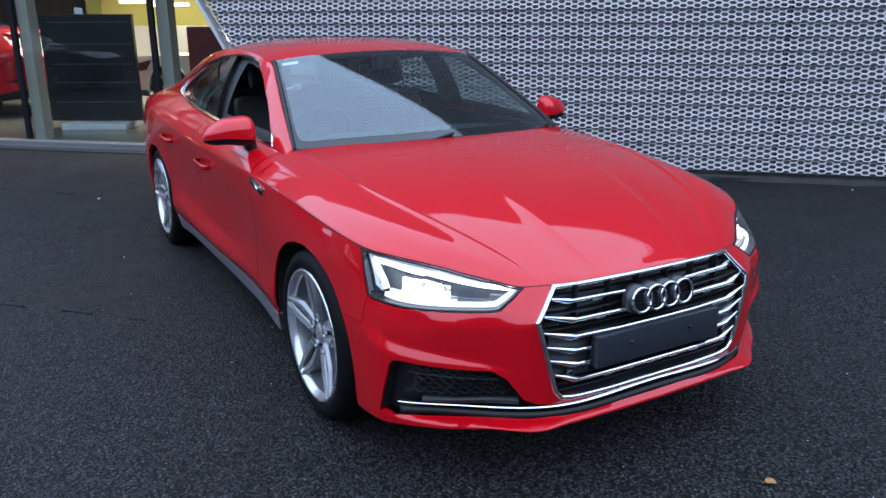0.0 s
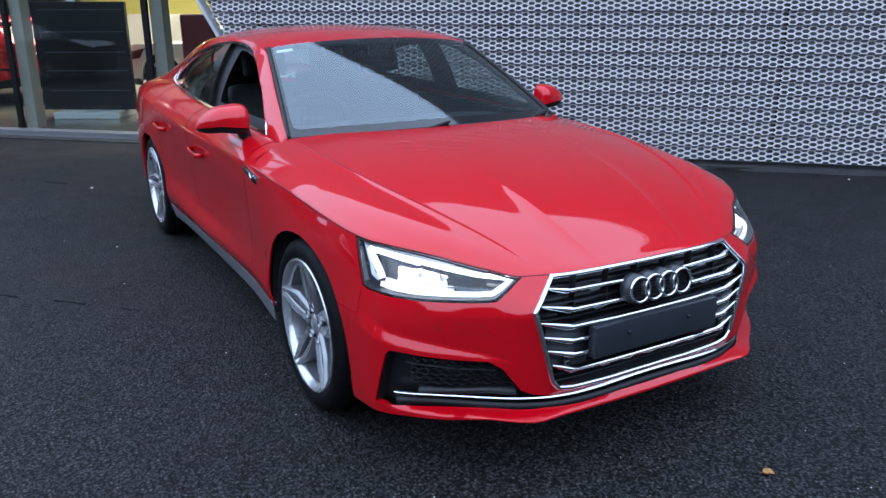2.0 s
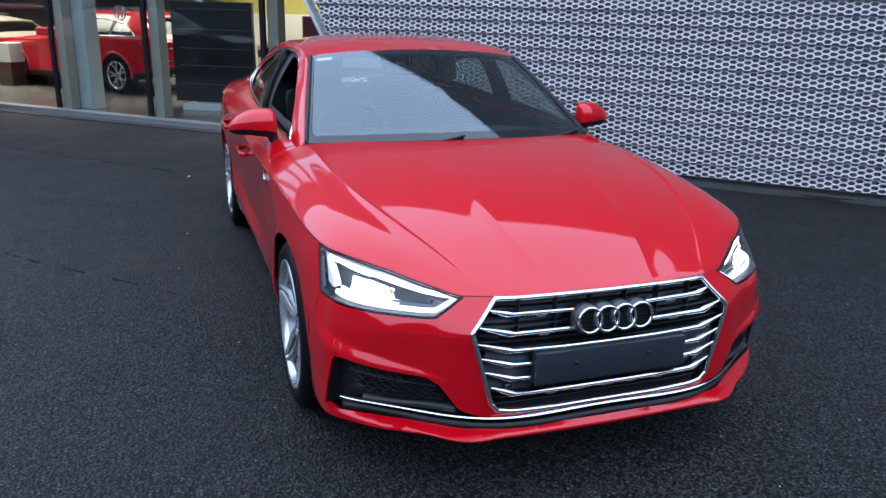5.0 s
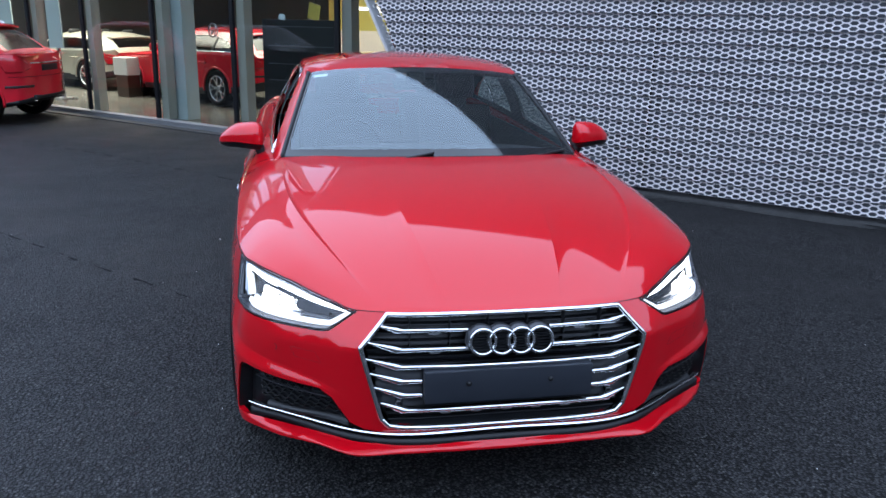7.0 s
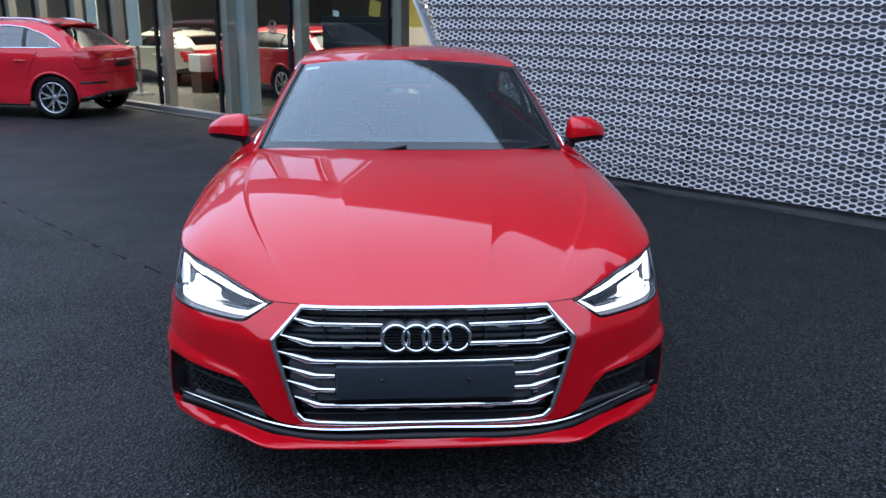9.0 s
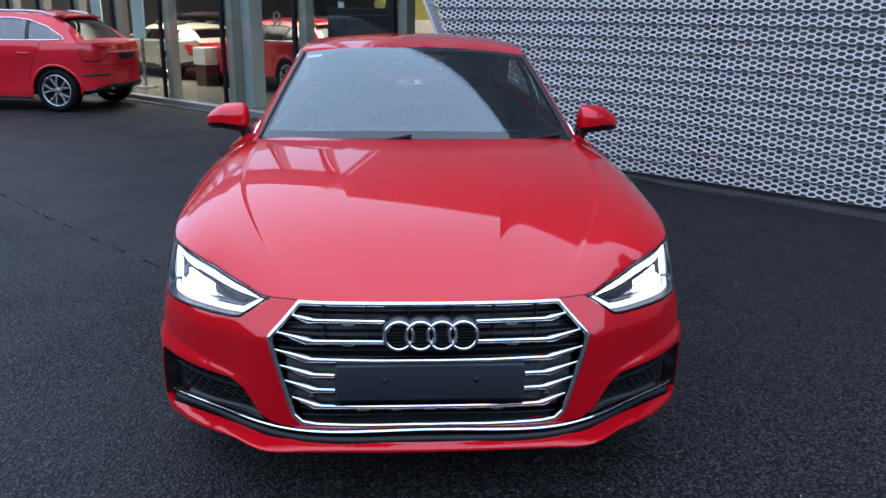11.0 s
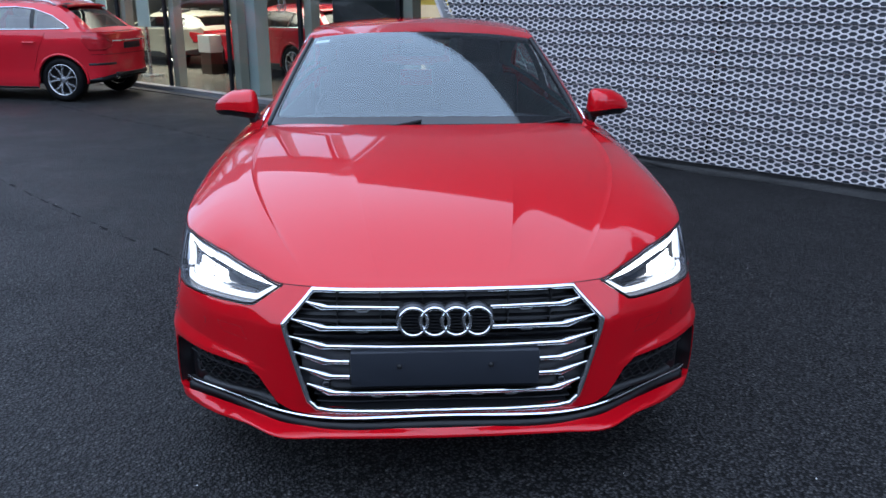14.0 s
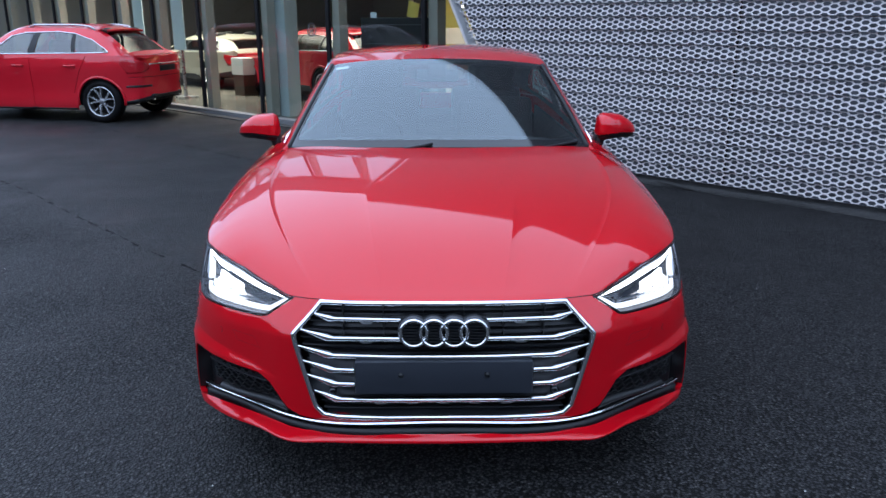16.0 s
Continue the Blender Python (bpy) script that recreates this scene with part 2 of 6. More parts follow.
def box(bm, x0, x1, y0, y1, z0, z1, bevel=0.0, m=None):
    """Adds a box, with rounded edges if asked, to bm."""
    got = bmesh.ops.create_cube(bm, size=1.0)["verts"]
    bmesh.ops.transform(bm, matrix=Matrix.Translation(((x0 + x1) / 2, (y0 + y1) / 2, (z0 + z1) / 2)) @ Matrix.Diagonal((x1 - x0, y1 - y0, z1 - z0, 1)), verts=got)
    if bevel:
        edges = list({e for v in got for e in v.link_edges})
        made = bmesh.ops.bevel(bm, geom=edges, offset=bevel, segments=2, affect="EDGES", profile=0.6)
        got = list({v for f in made["faces"] for v in f.verts} | {v for v in got if v.is_valid})
    if m is not None:
        bmesh.ops.transform(bm, matrix=m, verts=got)
    return bm


def boxes(*rows, bevel=0.0):
    bm = bmesh.new()
    for r in rows:
        box(bm, *r, bevel=bevel)
    return bm


def grid(bm, pts, close_u=False, close_v=False, flip=False):
    """Skins rows of points (rows x columns x 3)."""
    vs = [[bm.verts.new(p) for p in row] for row in pts]
    nu, nv = len(vs), len(vs[0])
    for i in range(nu if close_u else nu - 1):
        for j in range(nv if close_v else nv - 1):
            q = [vs[i][j], vs[(i + 1) % nu][j], vs[(i + 1) % nu][(j + 1) % nv], vs[i][(j + 1) % nv]]
            q = list(dict.fromkeys(q))
            if len(q) > 2:
                bm.faces.new(q[::-1] if flip else q)
    return vs


def knots(rows):
    """A smooth function through rows of (t, values...): cubic, with no overshoot beyond its neighbours' slopes."""
    a = np.array(rows, float)
    t, v = a[:, 0], a[:, 1:]
    d = np.diff(v, axis=0) / np.diff(t)[:, None]
    m = np.vstack([d[:1], (d[:-1] + d[1:]) / 2, d[-1:]])
    flat = (d[:-1] * d[1:]) <= 0
    m[1:-1][flat] = 0
    lim = 3 * np.minimum(np.abs(d[:-1]), np.abs(d[1:]))
    m[1:-1] = np.clip(m[1:-1], -lim, lim)

    def f(x):
        x = np.clip(np.asarray(x, float), t[0], t[-1])
        i = np.clip(np.searchsorted(t, x, side="right") - 1, 0, len(t) - 2)
        h = (t[i + 1] - t[i])
        s = ((x - t[i]) / h)[..., None]
        h = h[..., None]
        out = v[i] * (2 * s**3 - 3 * s**2 + 1) + v[i + 1] * (3 * s**2 - 2 * s**3) + m[i] * h * (s**3 - 2 * s**2 + s) + m[i + 1] * h * (s**3 - s**2)
        return out[..., 0] if v.shape[1] == 1 else out
    return f


def chord(points):
    """A smooth curve through points, run by its length; returns the function and the length."""
    p = np.array(points, float)
    for _ in range(2):
        t = np.concatenate([[0], np.cumsum(np.linalg.norm(np.diff(p, axis=0), axis=1))])
        d = np.diff(p, axis=0) / np.diff(t)[:, None]
        w = np.diff(t)
        m = np.vstack([d[:1], (d[:-1] * w[1:, None] + d[1:] * w[:-1, None]) / (w[:-1] + w[1:])[:, None], d[-1:]])
        fine = []
        for i in range(len(p) - 1):
            s = np.linspace(0, 1, 24, endpoint=False)[:, None]
            h = w[i]
            fine.append(p[i] * (2 * s**3 - 3 * s**2 + 1) + p[i + 1] * (3 * s**2 - 2 * s**3) + m[i] * h * (s**3 - 2 * s**2 + s) + m[i + 1] * h * (s**3 - s**2))
        fine = np.vstack(fine + [p[-1:]])
        break
    t = np.concatenate([[0], np.cumsum(np.linalg.norm(np.diff(fine, axis=0), axis=1))])

    def f(x):
        return np.stack([np.interp(x, t, fine[:, k]) for k in range(fine.shape[1])], -1)
    return f, t[-1]


def sweep(bm, path, profile, up=(0, 0, 1), closed=False, scales=None, cap=True):
    """Carries a closed profile of (side, up) points along a path of points."""
    p = np.array(path, float)
    n = len(p)
    rings = []
    for i in range(n):
        a, b = (p[(i - 1) % n], p[(i + 1) % n]) if closed else (p[max(i - 1, 0)], p[min(i + 1, n - 1)])
        d = (b - a) / (np.linalg.norm(b - a) + 1e-12)
        u = np.array(up[i] if np.ndim(up) == 2 else up, float)
        side = np.cross(d, u)
        side /= np.linalg.norm(side) + 1e-12
        u = np.cross(side, d)
        k = 1.0 if scales is None else scales[i]
        if not closed and 0 < i < n - 1 or closed:
            d1, d2 = p[i] - p[(i - 1) % n], p[(i + 1) % n] - p[i]
            c = np.dot(d1, d2) / (np.linalg.norm(d1) * np.linalg.norm(d2) + 1e-12)
            mitre = 1 / max(0.6, math.sqrt(max(0.0, (1 + c) / 2)))
        else:
            mitre = 1.0
        rings.append([p[i] + side * s * k * mitre + u * w * k for s, w in profile])
    vs = grid(bm, rings, close_u=closed, close_v=True)
    if cap and not closed:
        for ring in (vs[0][::-1], vs[-1]):
            try:
                bm.faces.new(ring)
            except ValueError:
                pass
    bmesh.ops.recalc_face_normals(bm, faces=bm.faces)
    return bm


def rod(r, k=8, flat=1.0):
    return [(r * math.cos(2 * math.pi * i / k), r * flat * math.sin(2 * math.pi * i / k)) for i in range(k)]


def lathe(bm, profile, k=32, axis="x", m=None):
    """Turns (along, radius) points about the axis."""
    rows = []
    for a, r in profile:
        ring = []
        for i in range(k):
            c, s = math.cos(2 * math.pi * i / k), math.sin(2 * math.pi * i / k)
            v = Vector((a, r * c, r * s)) if axis == "x" else Vector((r * c, r * s, a)) if axis == "z" else Vector((r * s, a, r * c))
            ring.append(m @ v if m is not None else v)
        rows.append(ring)
    vs = grid(bm, rows, close_v=True)
    return vs


def mirrored(me, name):
    """The mesh on the other side of the car."""
    bm = bmesh.new()
    bm.from_mesh(me)
    bmesh.ops.scale(bm, vec=(-1, 1, 1), verts=bm.verts)
    bmesh.ops.reverse_faces(bm, faces=bm.faces)
    out = bpy.data.meshes.new(name)
    bm.to_mesh(out)
    bm.free()
    out.materials.append(me.materials[0])
    return out

# ---- the yard and the building ----
FACE = pose(0, 0, 0, 0, 0, -43.46)  # x runs along the front of the building, y into it


def ground():
    bm = bmesh.new()
    vs = grid(bm, [[(x, y, 0) for x in (-600, -60, -20, -6, 0, 6, 20, 60, 600)] for y in (-600, -60, -20, -6, 0, 6, 20, 60, 600)], flip=True)
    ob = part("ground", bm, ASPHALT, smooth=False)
    tagged(ob, "dark damp asphalt yard with pale aggregate specks", "ground", kind="structure")


ground()

PITCH, STEP, SEAM, PANEL = 0.12248, 0.0205, -0.755, 2.572
WALL_Y, WALL_TOP = 4.60, 6.6


def fold(v):
    """Depth and height of the folded sheet at v steps up: each fold leans out as it comes down and turns back under."""
    k, r = divmod(v, 6.0)
    depth = -0.045 * r if r < 1 else -0.045 * (1 - (r - 1) / 5.0)
    return depth, (k * 6 + (r * 0.7 if r < 1 else 0.7 + (r - 1) * 1.06)) * STEP


def perforated_panel(x0, x1, clip=False):
    """A folded sheet with rows of long six-sided holes, edges turned back at each hole."""
    verts, faces, seen = [], [], {}

    def at(u, v, back=0.0):
        key = (round(u, 4), round(v, 3), back)
        if key not in seen:
            d, z = fold(max(0.0, v))
            seen[key] = len(verts)
            verts.append((u, d + back, z + 0.075))
        return seen[key]
    rows = int(WALL_TOP / STEP)
    cols = int(round((x1 - x0) / (PITCH / 2)))
    A, B = 0.335 * PITCH, 0.165 * PITCH
    for c in range(cols):
        u = x0 + (c + 0.5) * PITCH / 2
        for r in range(c % 2, rows, 2):
            if clip and u > -2.9 or clip and u < -3.05 - 0.56 * fold(r)[1]:
                if u < 0 and clip and u < -3.05 - 0.56 * fold(r)[1]:
                    continue
            out = [(-A, 0), (-B, -1), (B, -1), (A, 0), (B, 1), (-B, 1)]
            o = [at(u + a, r + b) for a, b in out]
            i = [at(u + a * 0.82, r + b * 0.73) for a, b in out]
            k = [at(u + a * 0.82, r + b * 0.73, 0.006) for a, b in out] if r < 110 else None
            for j in range(6):
                n = (j + 1) % 6
                faces.append((o[j], o[n], i[n], i[j]))
                if k:
                    faces.append((i[j], i[n], k[n], k[j]))
    me = bpy.data.meshes.new("perforated_panel")
    me.from_pydata(verts, [], faces)
    me.materials.append(MESH_METAL)
    me.update()
    return me


def perforated_wall():
    wall = thing("perforated_wall", FACE @ pose(0, WALL_Y, 0), "silver perforated metal cladding in horizontal folds on a concrete base", "wall", kind="structure")
    plain = perforated_panel(-PANEL / 2 + 0.004, PANEL / 2 - 0.004)
    for k in range(-3, 5):
        mid = SEAM + (k + 0.5) * PANEL
        if mid < -2.5:
            ob = new("perforated_panel", perforated_panel(mid - PANEL / 2 + 0.004, mid + PANEL / 2 - 0.004, clip=True))
        else:
            ob = new("perforated_panel", plain)
            ob.matrix_basis = pose(mid, 0, 0)
        ob.parent = wall
    bm = boxes((-2.2, 12.2, 0.12, 0.30, 0.0, WALL_TOP + 0.1))
    vs = [(-2.2, 0.12, 0), (-2.2, 0.30, 0), (-3.08, 0.30, 0), (-3.08, 0.12, 0)]
    lo = [bm.verts.new(v) for v in vs]
    hi = [bm.verts.new((x - (0.56 * WALL_TOP if x < -2.5 else 0), y, WALL_TOP + 0.1)) for x, y, z in vs]
    for j in range(4):
        bm.faces.new((lo[j], lo[(j + 1) % 4], hi[(j + 1) % 4], hi[j]))
    bmesh.ops.recalc_face_normals(bm, faces=bm.faces)
    part("backing_sheet", bm, BACKING, wall, smooth=False)
    bm = bmesh.new()
    sweep(bm, [(-3.10, 0.02, 0.02), (-3.10 - 0.56 * WALL_TOP, 0.02, WALL_TOP + 0.02)], [(-0.016, -0.07), (0.016, -0.07), (0.016, 0.07), (-0.016, 0.07)], up=(0, 1, 0))
    part("edge_trim", bm, TRIM_GREY, wall, smooth=False)
    bm = bmesh.new()
    k = 60
    rnd = random.Random(4)
    xs = [-3.2 + 15.4 * i / k for i in range(k + 1)]
    sec = [(-0.09, 0.0), (-0.07, 0.03), (-0.02, 0.045), (0.12, 0.05)]
    grid(bm, [[(x, a + (rnd.uniform(-0.03, 0.03) if j < 2 else 0), b + (rnd.uniform(-0.012, 0.012) if j == 1 else 0)) for j, (a, b) in enumerate(sec)] for x in xs], flip=True)
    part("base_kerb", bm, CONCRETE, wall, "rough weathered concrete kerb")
    for k in range(-1, 4):
        x = SEAM + k * PANEL
        part("joint_strip", boxes((x - 0.012, x + 0.012, 0.012, 0.03, 0.08, WALL_TOP)), BLACK, wall, smooth=False)


perforated_wall()

GLASS_Y = 4.96
FINS = (-19.9, -18.47, -17.13, -15.76, -14.39, -12.98, -11.54, -10.03, -8.34, -6.67, -4.83)
FLOOR_Z = 0.07
GLASS_TOP = 5.3


def showroom():
    front = thing("shop_front", FACE @ pose(0, GLASS_Y, 0), "full-height showroom glazing with black fins and grey posts", "glass facade", kind="structure")
    ends = FINS + (-2.4,)
    for a, b in zip(ends, ends[1:]):
        bm = bmesh.new()
        bm.faces.new([bm.verts.new(v) for v in ((a + 0.03, 0, FLOOR_Z + 0.02), (b - 0.03, 0, FLOOR_Z + 0.02), (b - 0.03, 0, GLASS_TOP), (a + 0.03, 0, GLASS_TOP))])
        part("pane", bm, SHOP_GLASS, front, smooth=False).visible_shadow = False
        part("fin", boxes((a - 0.034, a + 0.034, -0.05, -0.006, FLOOR_Z + 0.022, GLASS_TOP), bevel=0.004), FIN_BLACK, front, smooth=False)
        part("post", boxes((a + 0.04, a + 0.19, 0.01, 0.16, FLOOR_Z + 0.012, GLASS_TOP), bevel=0.004), POST_GREY, front, smooth=False)
    part("sill_base", boxes((-21, -2.4, -0.125, 0.03, 0.0, 0.052)), SILL_STONE, front, "pale concrete upstand", smooth=False)
    part("sill", boxes((-21, -2.4, -0.13, 0.03, 0.054, FLOOR_Z + 0.012), bevel=0.005), SILL_STONE, front, "pale concrete sill", smooth=False)
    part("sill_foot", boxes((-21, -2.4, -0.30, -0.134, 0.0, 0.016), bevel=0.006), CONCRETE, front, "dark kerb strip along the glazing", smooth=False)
    part("header", boxes((-21, -2.2, -0.1, 0.3, GLASS_TOP + 0.004, 6.6)), FASCIA, front, "dark grey fascia above the glazing", smooth=False)
    part("lintel", boxes((-21, -2.4, -0.02, 0.12, 2.5, 2.56)), FIN_BLACK, front, smooth=False)
    hall = FACE @ pose(0, GLASS_Y, 0)
    tagged(part("floor", boxes((-21, 6, 0.034, 14, -0.05, FLOOR_Z)), SHOP_FLOOR, m=hall, smooth=False), "polished beige showroom floor tiles", "floor", kind="structure")
    tagged(part("ceiling", boxes((-21, 6, 0.304, 14, 3.5, 3.6)), WHITE, m=hall, smooth=False), "white showroom ceiling", "ceiling", kind="structure")
    tagged(part("wall_back", boxes((-21, 6, 14.0, 14.15, 0, 3.6)), SHOP_WALL, m=hall, smooth=False), "plain pale showroom back wall", "wall", kind="structure")
    tagged(part("wall_left", boxes((-21.15, -21, 0.304, 14.15, 0, 6.6)), SHOP_WALL, m=hall, smooth=False), "plain pale showroom end wall", "wall", kind="structure")
    tagged(part("wall_right", boxes((6, 6.15, 0.304, 14.15, 0, 6.6)), SHOP_WALL, m=hall, smooth=False), "plain pale showroom end wall", "wall", kind="structure")
    tagged(part("wall_yellow", boxes((-10.2, -5.5, 6.0, 6.15, FLOOR_Z, 3.498)), YELLOW_WALL, m=hall, smooth=False), "yellow painted partition wall in the showroom", "wall", kind="structure")
    tagged(part("wall_low", boxes((-10.6, -5.0, 5.2, 5.32, FLOOR_Z, 1.36)), SHOP_WALL, m=hall, smooth=False), "low pale grey partition in front of the yellow wall", "partition", kind="structure")
    for x, y, z in ((-8.35, 5.04, 1.76), (-7.55, 4.7, 1.70)):
        lamp = thing("strip_light", hall @ pose(x, y, z, 0, 0, 8), "white strip light hung on thin wires, lit", "strip light", "showroom strip lights")
        part("diffuser", boxes((-0.36, 0.36, -0.05, 0.05, 0.0, 0.03), bevel=0.008), LAMP, lamp, smooth=False)
        part("housing", boxes((-0.37, 0.37, -0.06, 0.06, 0.031, 0.06), bevel=0.006), WHITE, lamp, smooth=False)
        for w in (-0.3, 0.3):
            part("wire", boxes((w - 0.003, w + 0.003, -0.003, 0.003, 0.06, 3.5 - z)), BLACK, lamp, smooth=False)
    label = thing("glass_label", hall @ pose(-5.80, 0.02, 1.55, 0, 6, 0), "small white paper label on the inside of the glass", "label")
    part("paper", boxes((-0.055, 0.055, -0.002, 0.002, 0.0, 0.07)), STICKER, label, smooth=False)
    ring = thing("round_sign", hall @ pose(-7.12, 0.03, 1.39), "pale round emblem hung behind the glass", "sign")
    bm = bmesh.new()
    lathe(bm, [(-0.004, 0.082), (-0.004, 0.10), (0.004, 0.10), (0.004, 0.082), (-0.004, 0.082)], 40, "y")
    part("rim", bm, SATIN, ring, smooth=False)
    bm = bmesh.new()
    sweep(bm, [(-0.06, 0, 0.055), (-0.03, 0, -0.06), (0.0, 0, 0.01), (0.03, 0, -0.06), (0.06, 0, 0.055)], rod(0.007, 6))
    part("mark", bm, SATIN, ring)
    for i, (x, y) in enumerate([(-18, 3), (-14.5, 3), (-11, 3), (-7.5, 3), (-4.2, 3.4), (-4.2, 6.2), (-14.5, 7), (-1.2, 5)]):
        lamp = thing("ceiling_light", hall @ pose(x, y, 3.5), "round recessed white ceiling light, lit", "ceiling light", "showroom lights")
        bm = bmesh.new()
        lathe(bm, [(-0.03, 0.0), (-0.03, 0.15), (-0.012, 0.16)], 20, "z")
        part("diffuser", bm, LAMP, lamp)
        bm = bmesh.new()
        lathe(bm, [(-0.012, 0.16), (-0.04, 0.165), (-0.04, 0.185), (0.0, 0.19)], 20, "z")
        part("rim", bm, WHITE, lamp)
    # added area fills that brighten the hall and its cars, with no fixture
    for x, y, watts in ((-7, 4, 450), (-13.5, 1.9, 480)):
        la = bpy.data.lights.new("hall_light", "AREA")
        la.shape, la.size, la.size_y, la.energy, la.color = "RECTANGLE", 5, 2.2, watts, (1.0, 0.93, 0.8)
        la.spread = radians(120)
        ob = new("hall_light", la)
        ob.matrix_world = hall @ pose(x, y, 3.45)
    # columns and fittings
    for x, w in ((-8.36, 0.16), (-8.196, 0.25)):
        tagged(part("column", boxes((x, x + w, 0.18, 0.42, FLOOR_Z, 3.5), bevel=0.01), PALE if w < 0.2 else PALE_GREY, m=hall, smooth=False), "pale blue painted column" if w < 0.2 else "pale grey painted column", "column", kind="structure")
    board = thing("display_board", hall @ pose(-6.55, 1.25, FLOOR_Z, 0, 0, 12), "tall dark display board on a white foot", "display board")
    part("panel", boxes((-0.70, 0.54, -0.04, 0.04, 0.09, 1.485), bevel=0.006), PRINT, board, smooth=False)
    part("foot", boxes((-0.45, 0.42, -0.32, 0.28, 0.0, 0.085), bevel=0.01), WHITE, board, "white foot", smooth=False)
    for z in (0.34, 0.60, 0.84, 1.10, 1.38):
        part("shelf_line", boxes((-0.6, 0.50, -0.052, -0.042, z, z + 0.010)), BACKING, board, smooth=False)
    desk = thing("reception_desk", hall @ pose(-11.63, 1.87, FLOOR_Z), "small desk with a white top half and dark wooden base", "desk")
    part("base", boxes((-0.17, 0.17, -0.16, 0.16, 0.0, 0.40), bevel=0.01), WALNUT, desk, smooth=False)
    part("upper", boxes((-0.20, 0.20, -0.18, 0.18, 0.404, 0.73), bevel=0.012), DESK_WHITE, desk, smooth=False)
    for x, y, w in ((-12.05, 0.74, 0.42), (-13.7, 0.8, 0.40)):
        ban = thing("poster_banner", hall @ pose(x, y, FLOOR_Z), "pale upright poster banner on a stand", "banner", "banners")
        part("sheet", boxes((-w / 2, w / 2, -0.01, 0.01, 0.90, 2.35)), PALE, ban, smooth=False)
        part("stand", boxes((-0.03, 0.03, 0.011, 0.05, 0.0, 2.2), (-0.25, 0.25, -0.15, 0.15, 0.0, 0.03)), SATIN, ban, smooth=False)
    seat = thing("maroon_panel", hall @ pose(-5.35, 2.0, FLOOR_Z), "maroon upholstered high-backed booth", "booth")
    part("back", boxes((-0.25, 0.25, -0.06, 0.06, 0.0, 1.32), bevel=0.03), MAROON, seat, smooth=False)
    part("bench", boxes((-0.24, 0.24, 0.06, 0.45, 0.0, 0.45), bevel=0.04), MAROON, seat, smooth=False)
    # added card that stands for a bright yellow patch behind the glass
    sign = thing("hanging_sign", hall @ pose(-7.15, 2.1, 1.56, 0, 14, 0), "small yellow notice hung on a cord in the showroom", "sign")
    part("card", boxes((-0.12, 0.12, -0.004, 0.004, 0.0, 0.24)), YELLOW_CARD, sign, smooth=False)
    part("cord", boxes((-0.004, 0.004, -0.004, 0.004, 0.24, 1.90)), BLACK, sign, smooth=False)


showroom()



def asphalt_joint(line, wide, seed):
    """A ragged dark joint between two lanes of asphalt, a few millimetres proud."""
    rnd = random.Random(seed)
    run, length = chord(line)
    bm = bmesh.new()
    rows = []
    n = int(length / 0.03)
    for i in range(n + 1):
        p = run(length * i / n)
        q = run(min(length, length * i / n + 0.01)) - run(max(0, length * i / n - 0.01))
        q = q / np.linalg.norm(q)
        side = np.array([-q[1], q[0]])
        w = wide * rnd.uniform(0.15, 1.0) * min(1.0, max(0.04, 0.75 + 0.9 * math.sin(i * 0.37 + seed) * math.sin(i * 0.071)))
        mid = p + side * rnd.uniform(-0.3, 0.3) * wide
        rows.append([(*(mid + side * w * k), 0.004 if abs(k) < 1 else 0.0) for k in (-1, -0.4, 0.4, 1)])
    i = 0
    while i < n - 3:
        k = i + rnd.randint(3, 9)
        grid(bm, rows[i:k])
        i = k + rnd.randint(1, 6)
    bmesh.ops.recalc_face_normals(bm, faces=bm.faces)
    ob = part("asphalt_joint", bm, JOINT, smooth=False)
    tagged(ob, "ragged dark joint line in the asphalt", "joint line", kind="structure")


PEBBLES = [(-1.13, 4.57, 0.012), (-1.22, 2.63, 0.006), (4.71, 1.44, 0.010), (-1.30, 1.86, 0.004), (-1.50, 2.96, 0.003)]
asphalt_joint([(-6.4, 6.7), (-4.29, 4.56), (-3.76, 4.03), (-3.14, 3.34), (-2.77, 2.93), (-2.38, 2.52), (-2.09, 2.19), (-1.51, 1.61), (-1.30, 1.38)], 0.016, 1)
asphalt_joint([(-5.2, 8.9), (-3.82, 7.40), (-2.93, 6.58), (-2.45, 6.08), (-2.03, 5.65), (-1.2, 4.8)], 0.030, 2)
bm = bmesh.new()
rnd = random.Random(11)
for x, y, r in PEBBLES + [(rnd.uniform(-4, 2.5), rnd.uniform(-2.6, 3.2), rnd.uniform(0.0015, 0.0035)) for _ in range(90)]:
    got = bmesh.ops.create_icosphere(bm, subdivisions=1, radius=r)["verts"]
    for v in got:
        v.co = Vector((v.co.x * rnd.uniform(0.8, 1.3), v.co.y * rnd.uniform(0.8, 1.3), v.co.z * 0.7)) + Vector((x, y, r * 0.5))
tagged(part("pebbles", bm, PEBBLE), "tiny pale pebbles scattered on the asphalt", "pebbles", kind="stuff")

# walls added out of view, a dark horizon for the reflections
for name, row in (("wall_yard_front", (-26, 30, -19.3, -19)), ("wall_yard_side", (-26.3, -26, -19, 34)), ("wall_yard_far", (30, 30.3, -19, 4))):
    tagged(part(name, boxes((*row, 0.0, 3.4 if "side" in name else 1.8)), YARD_WALL, smooth=False), "plain dark boundary wall of the yard", "wall", kind="structure")


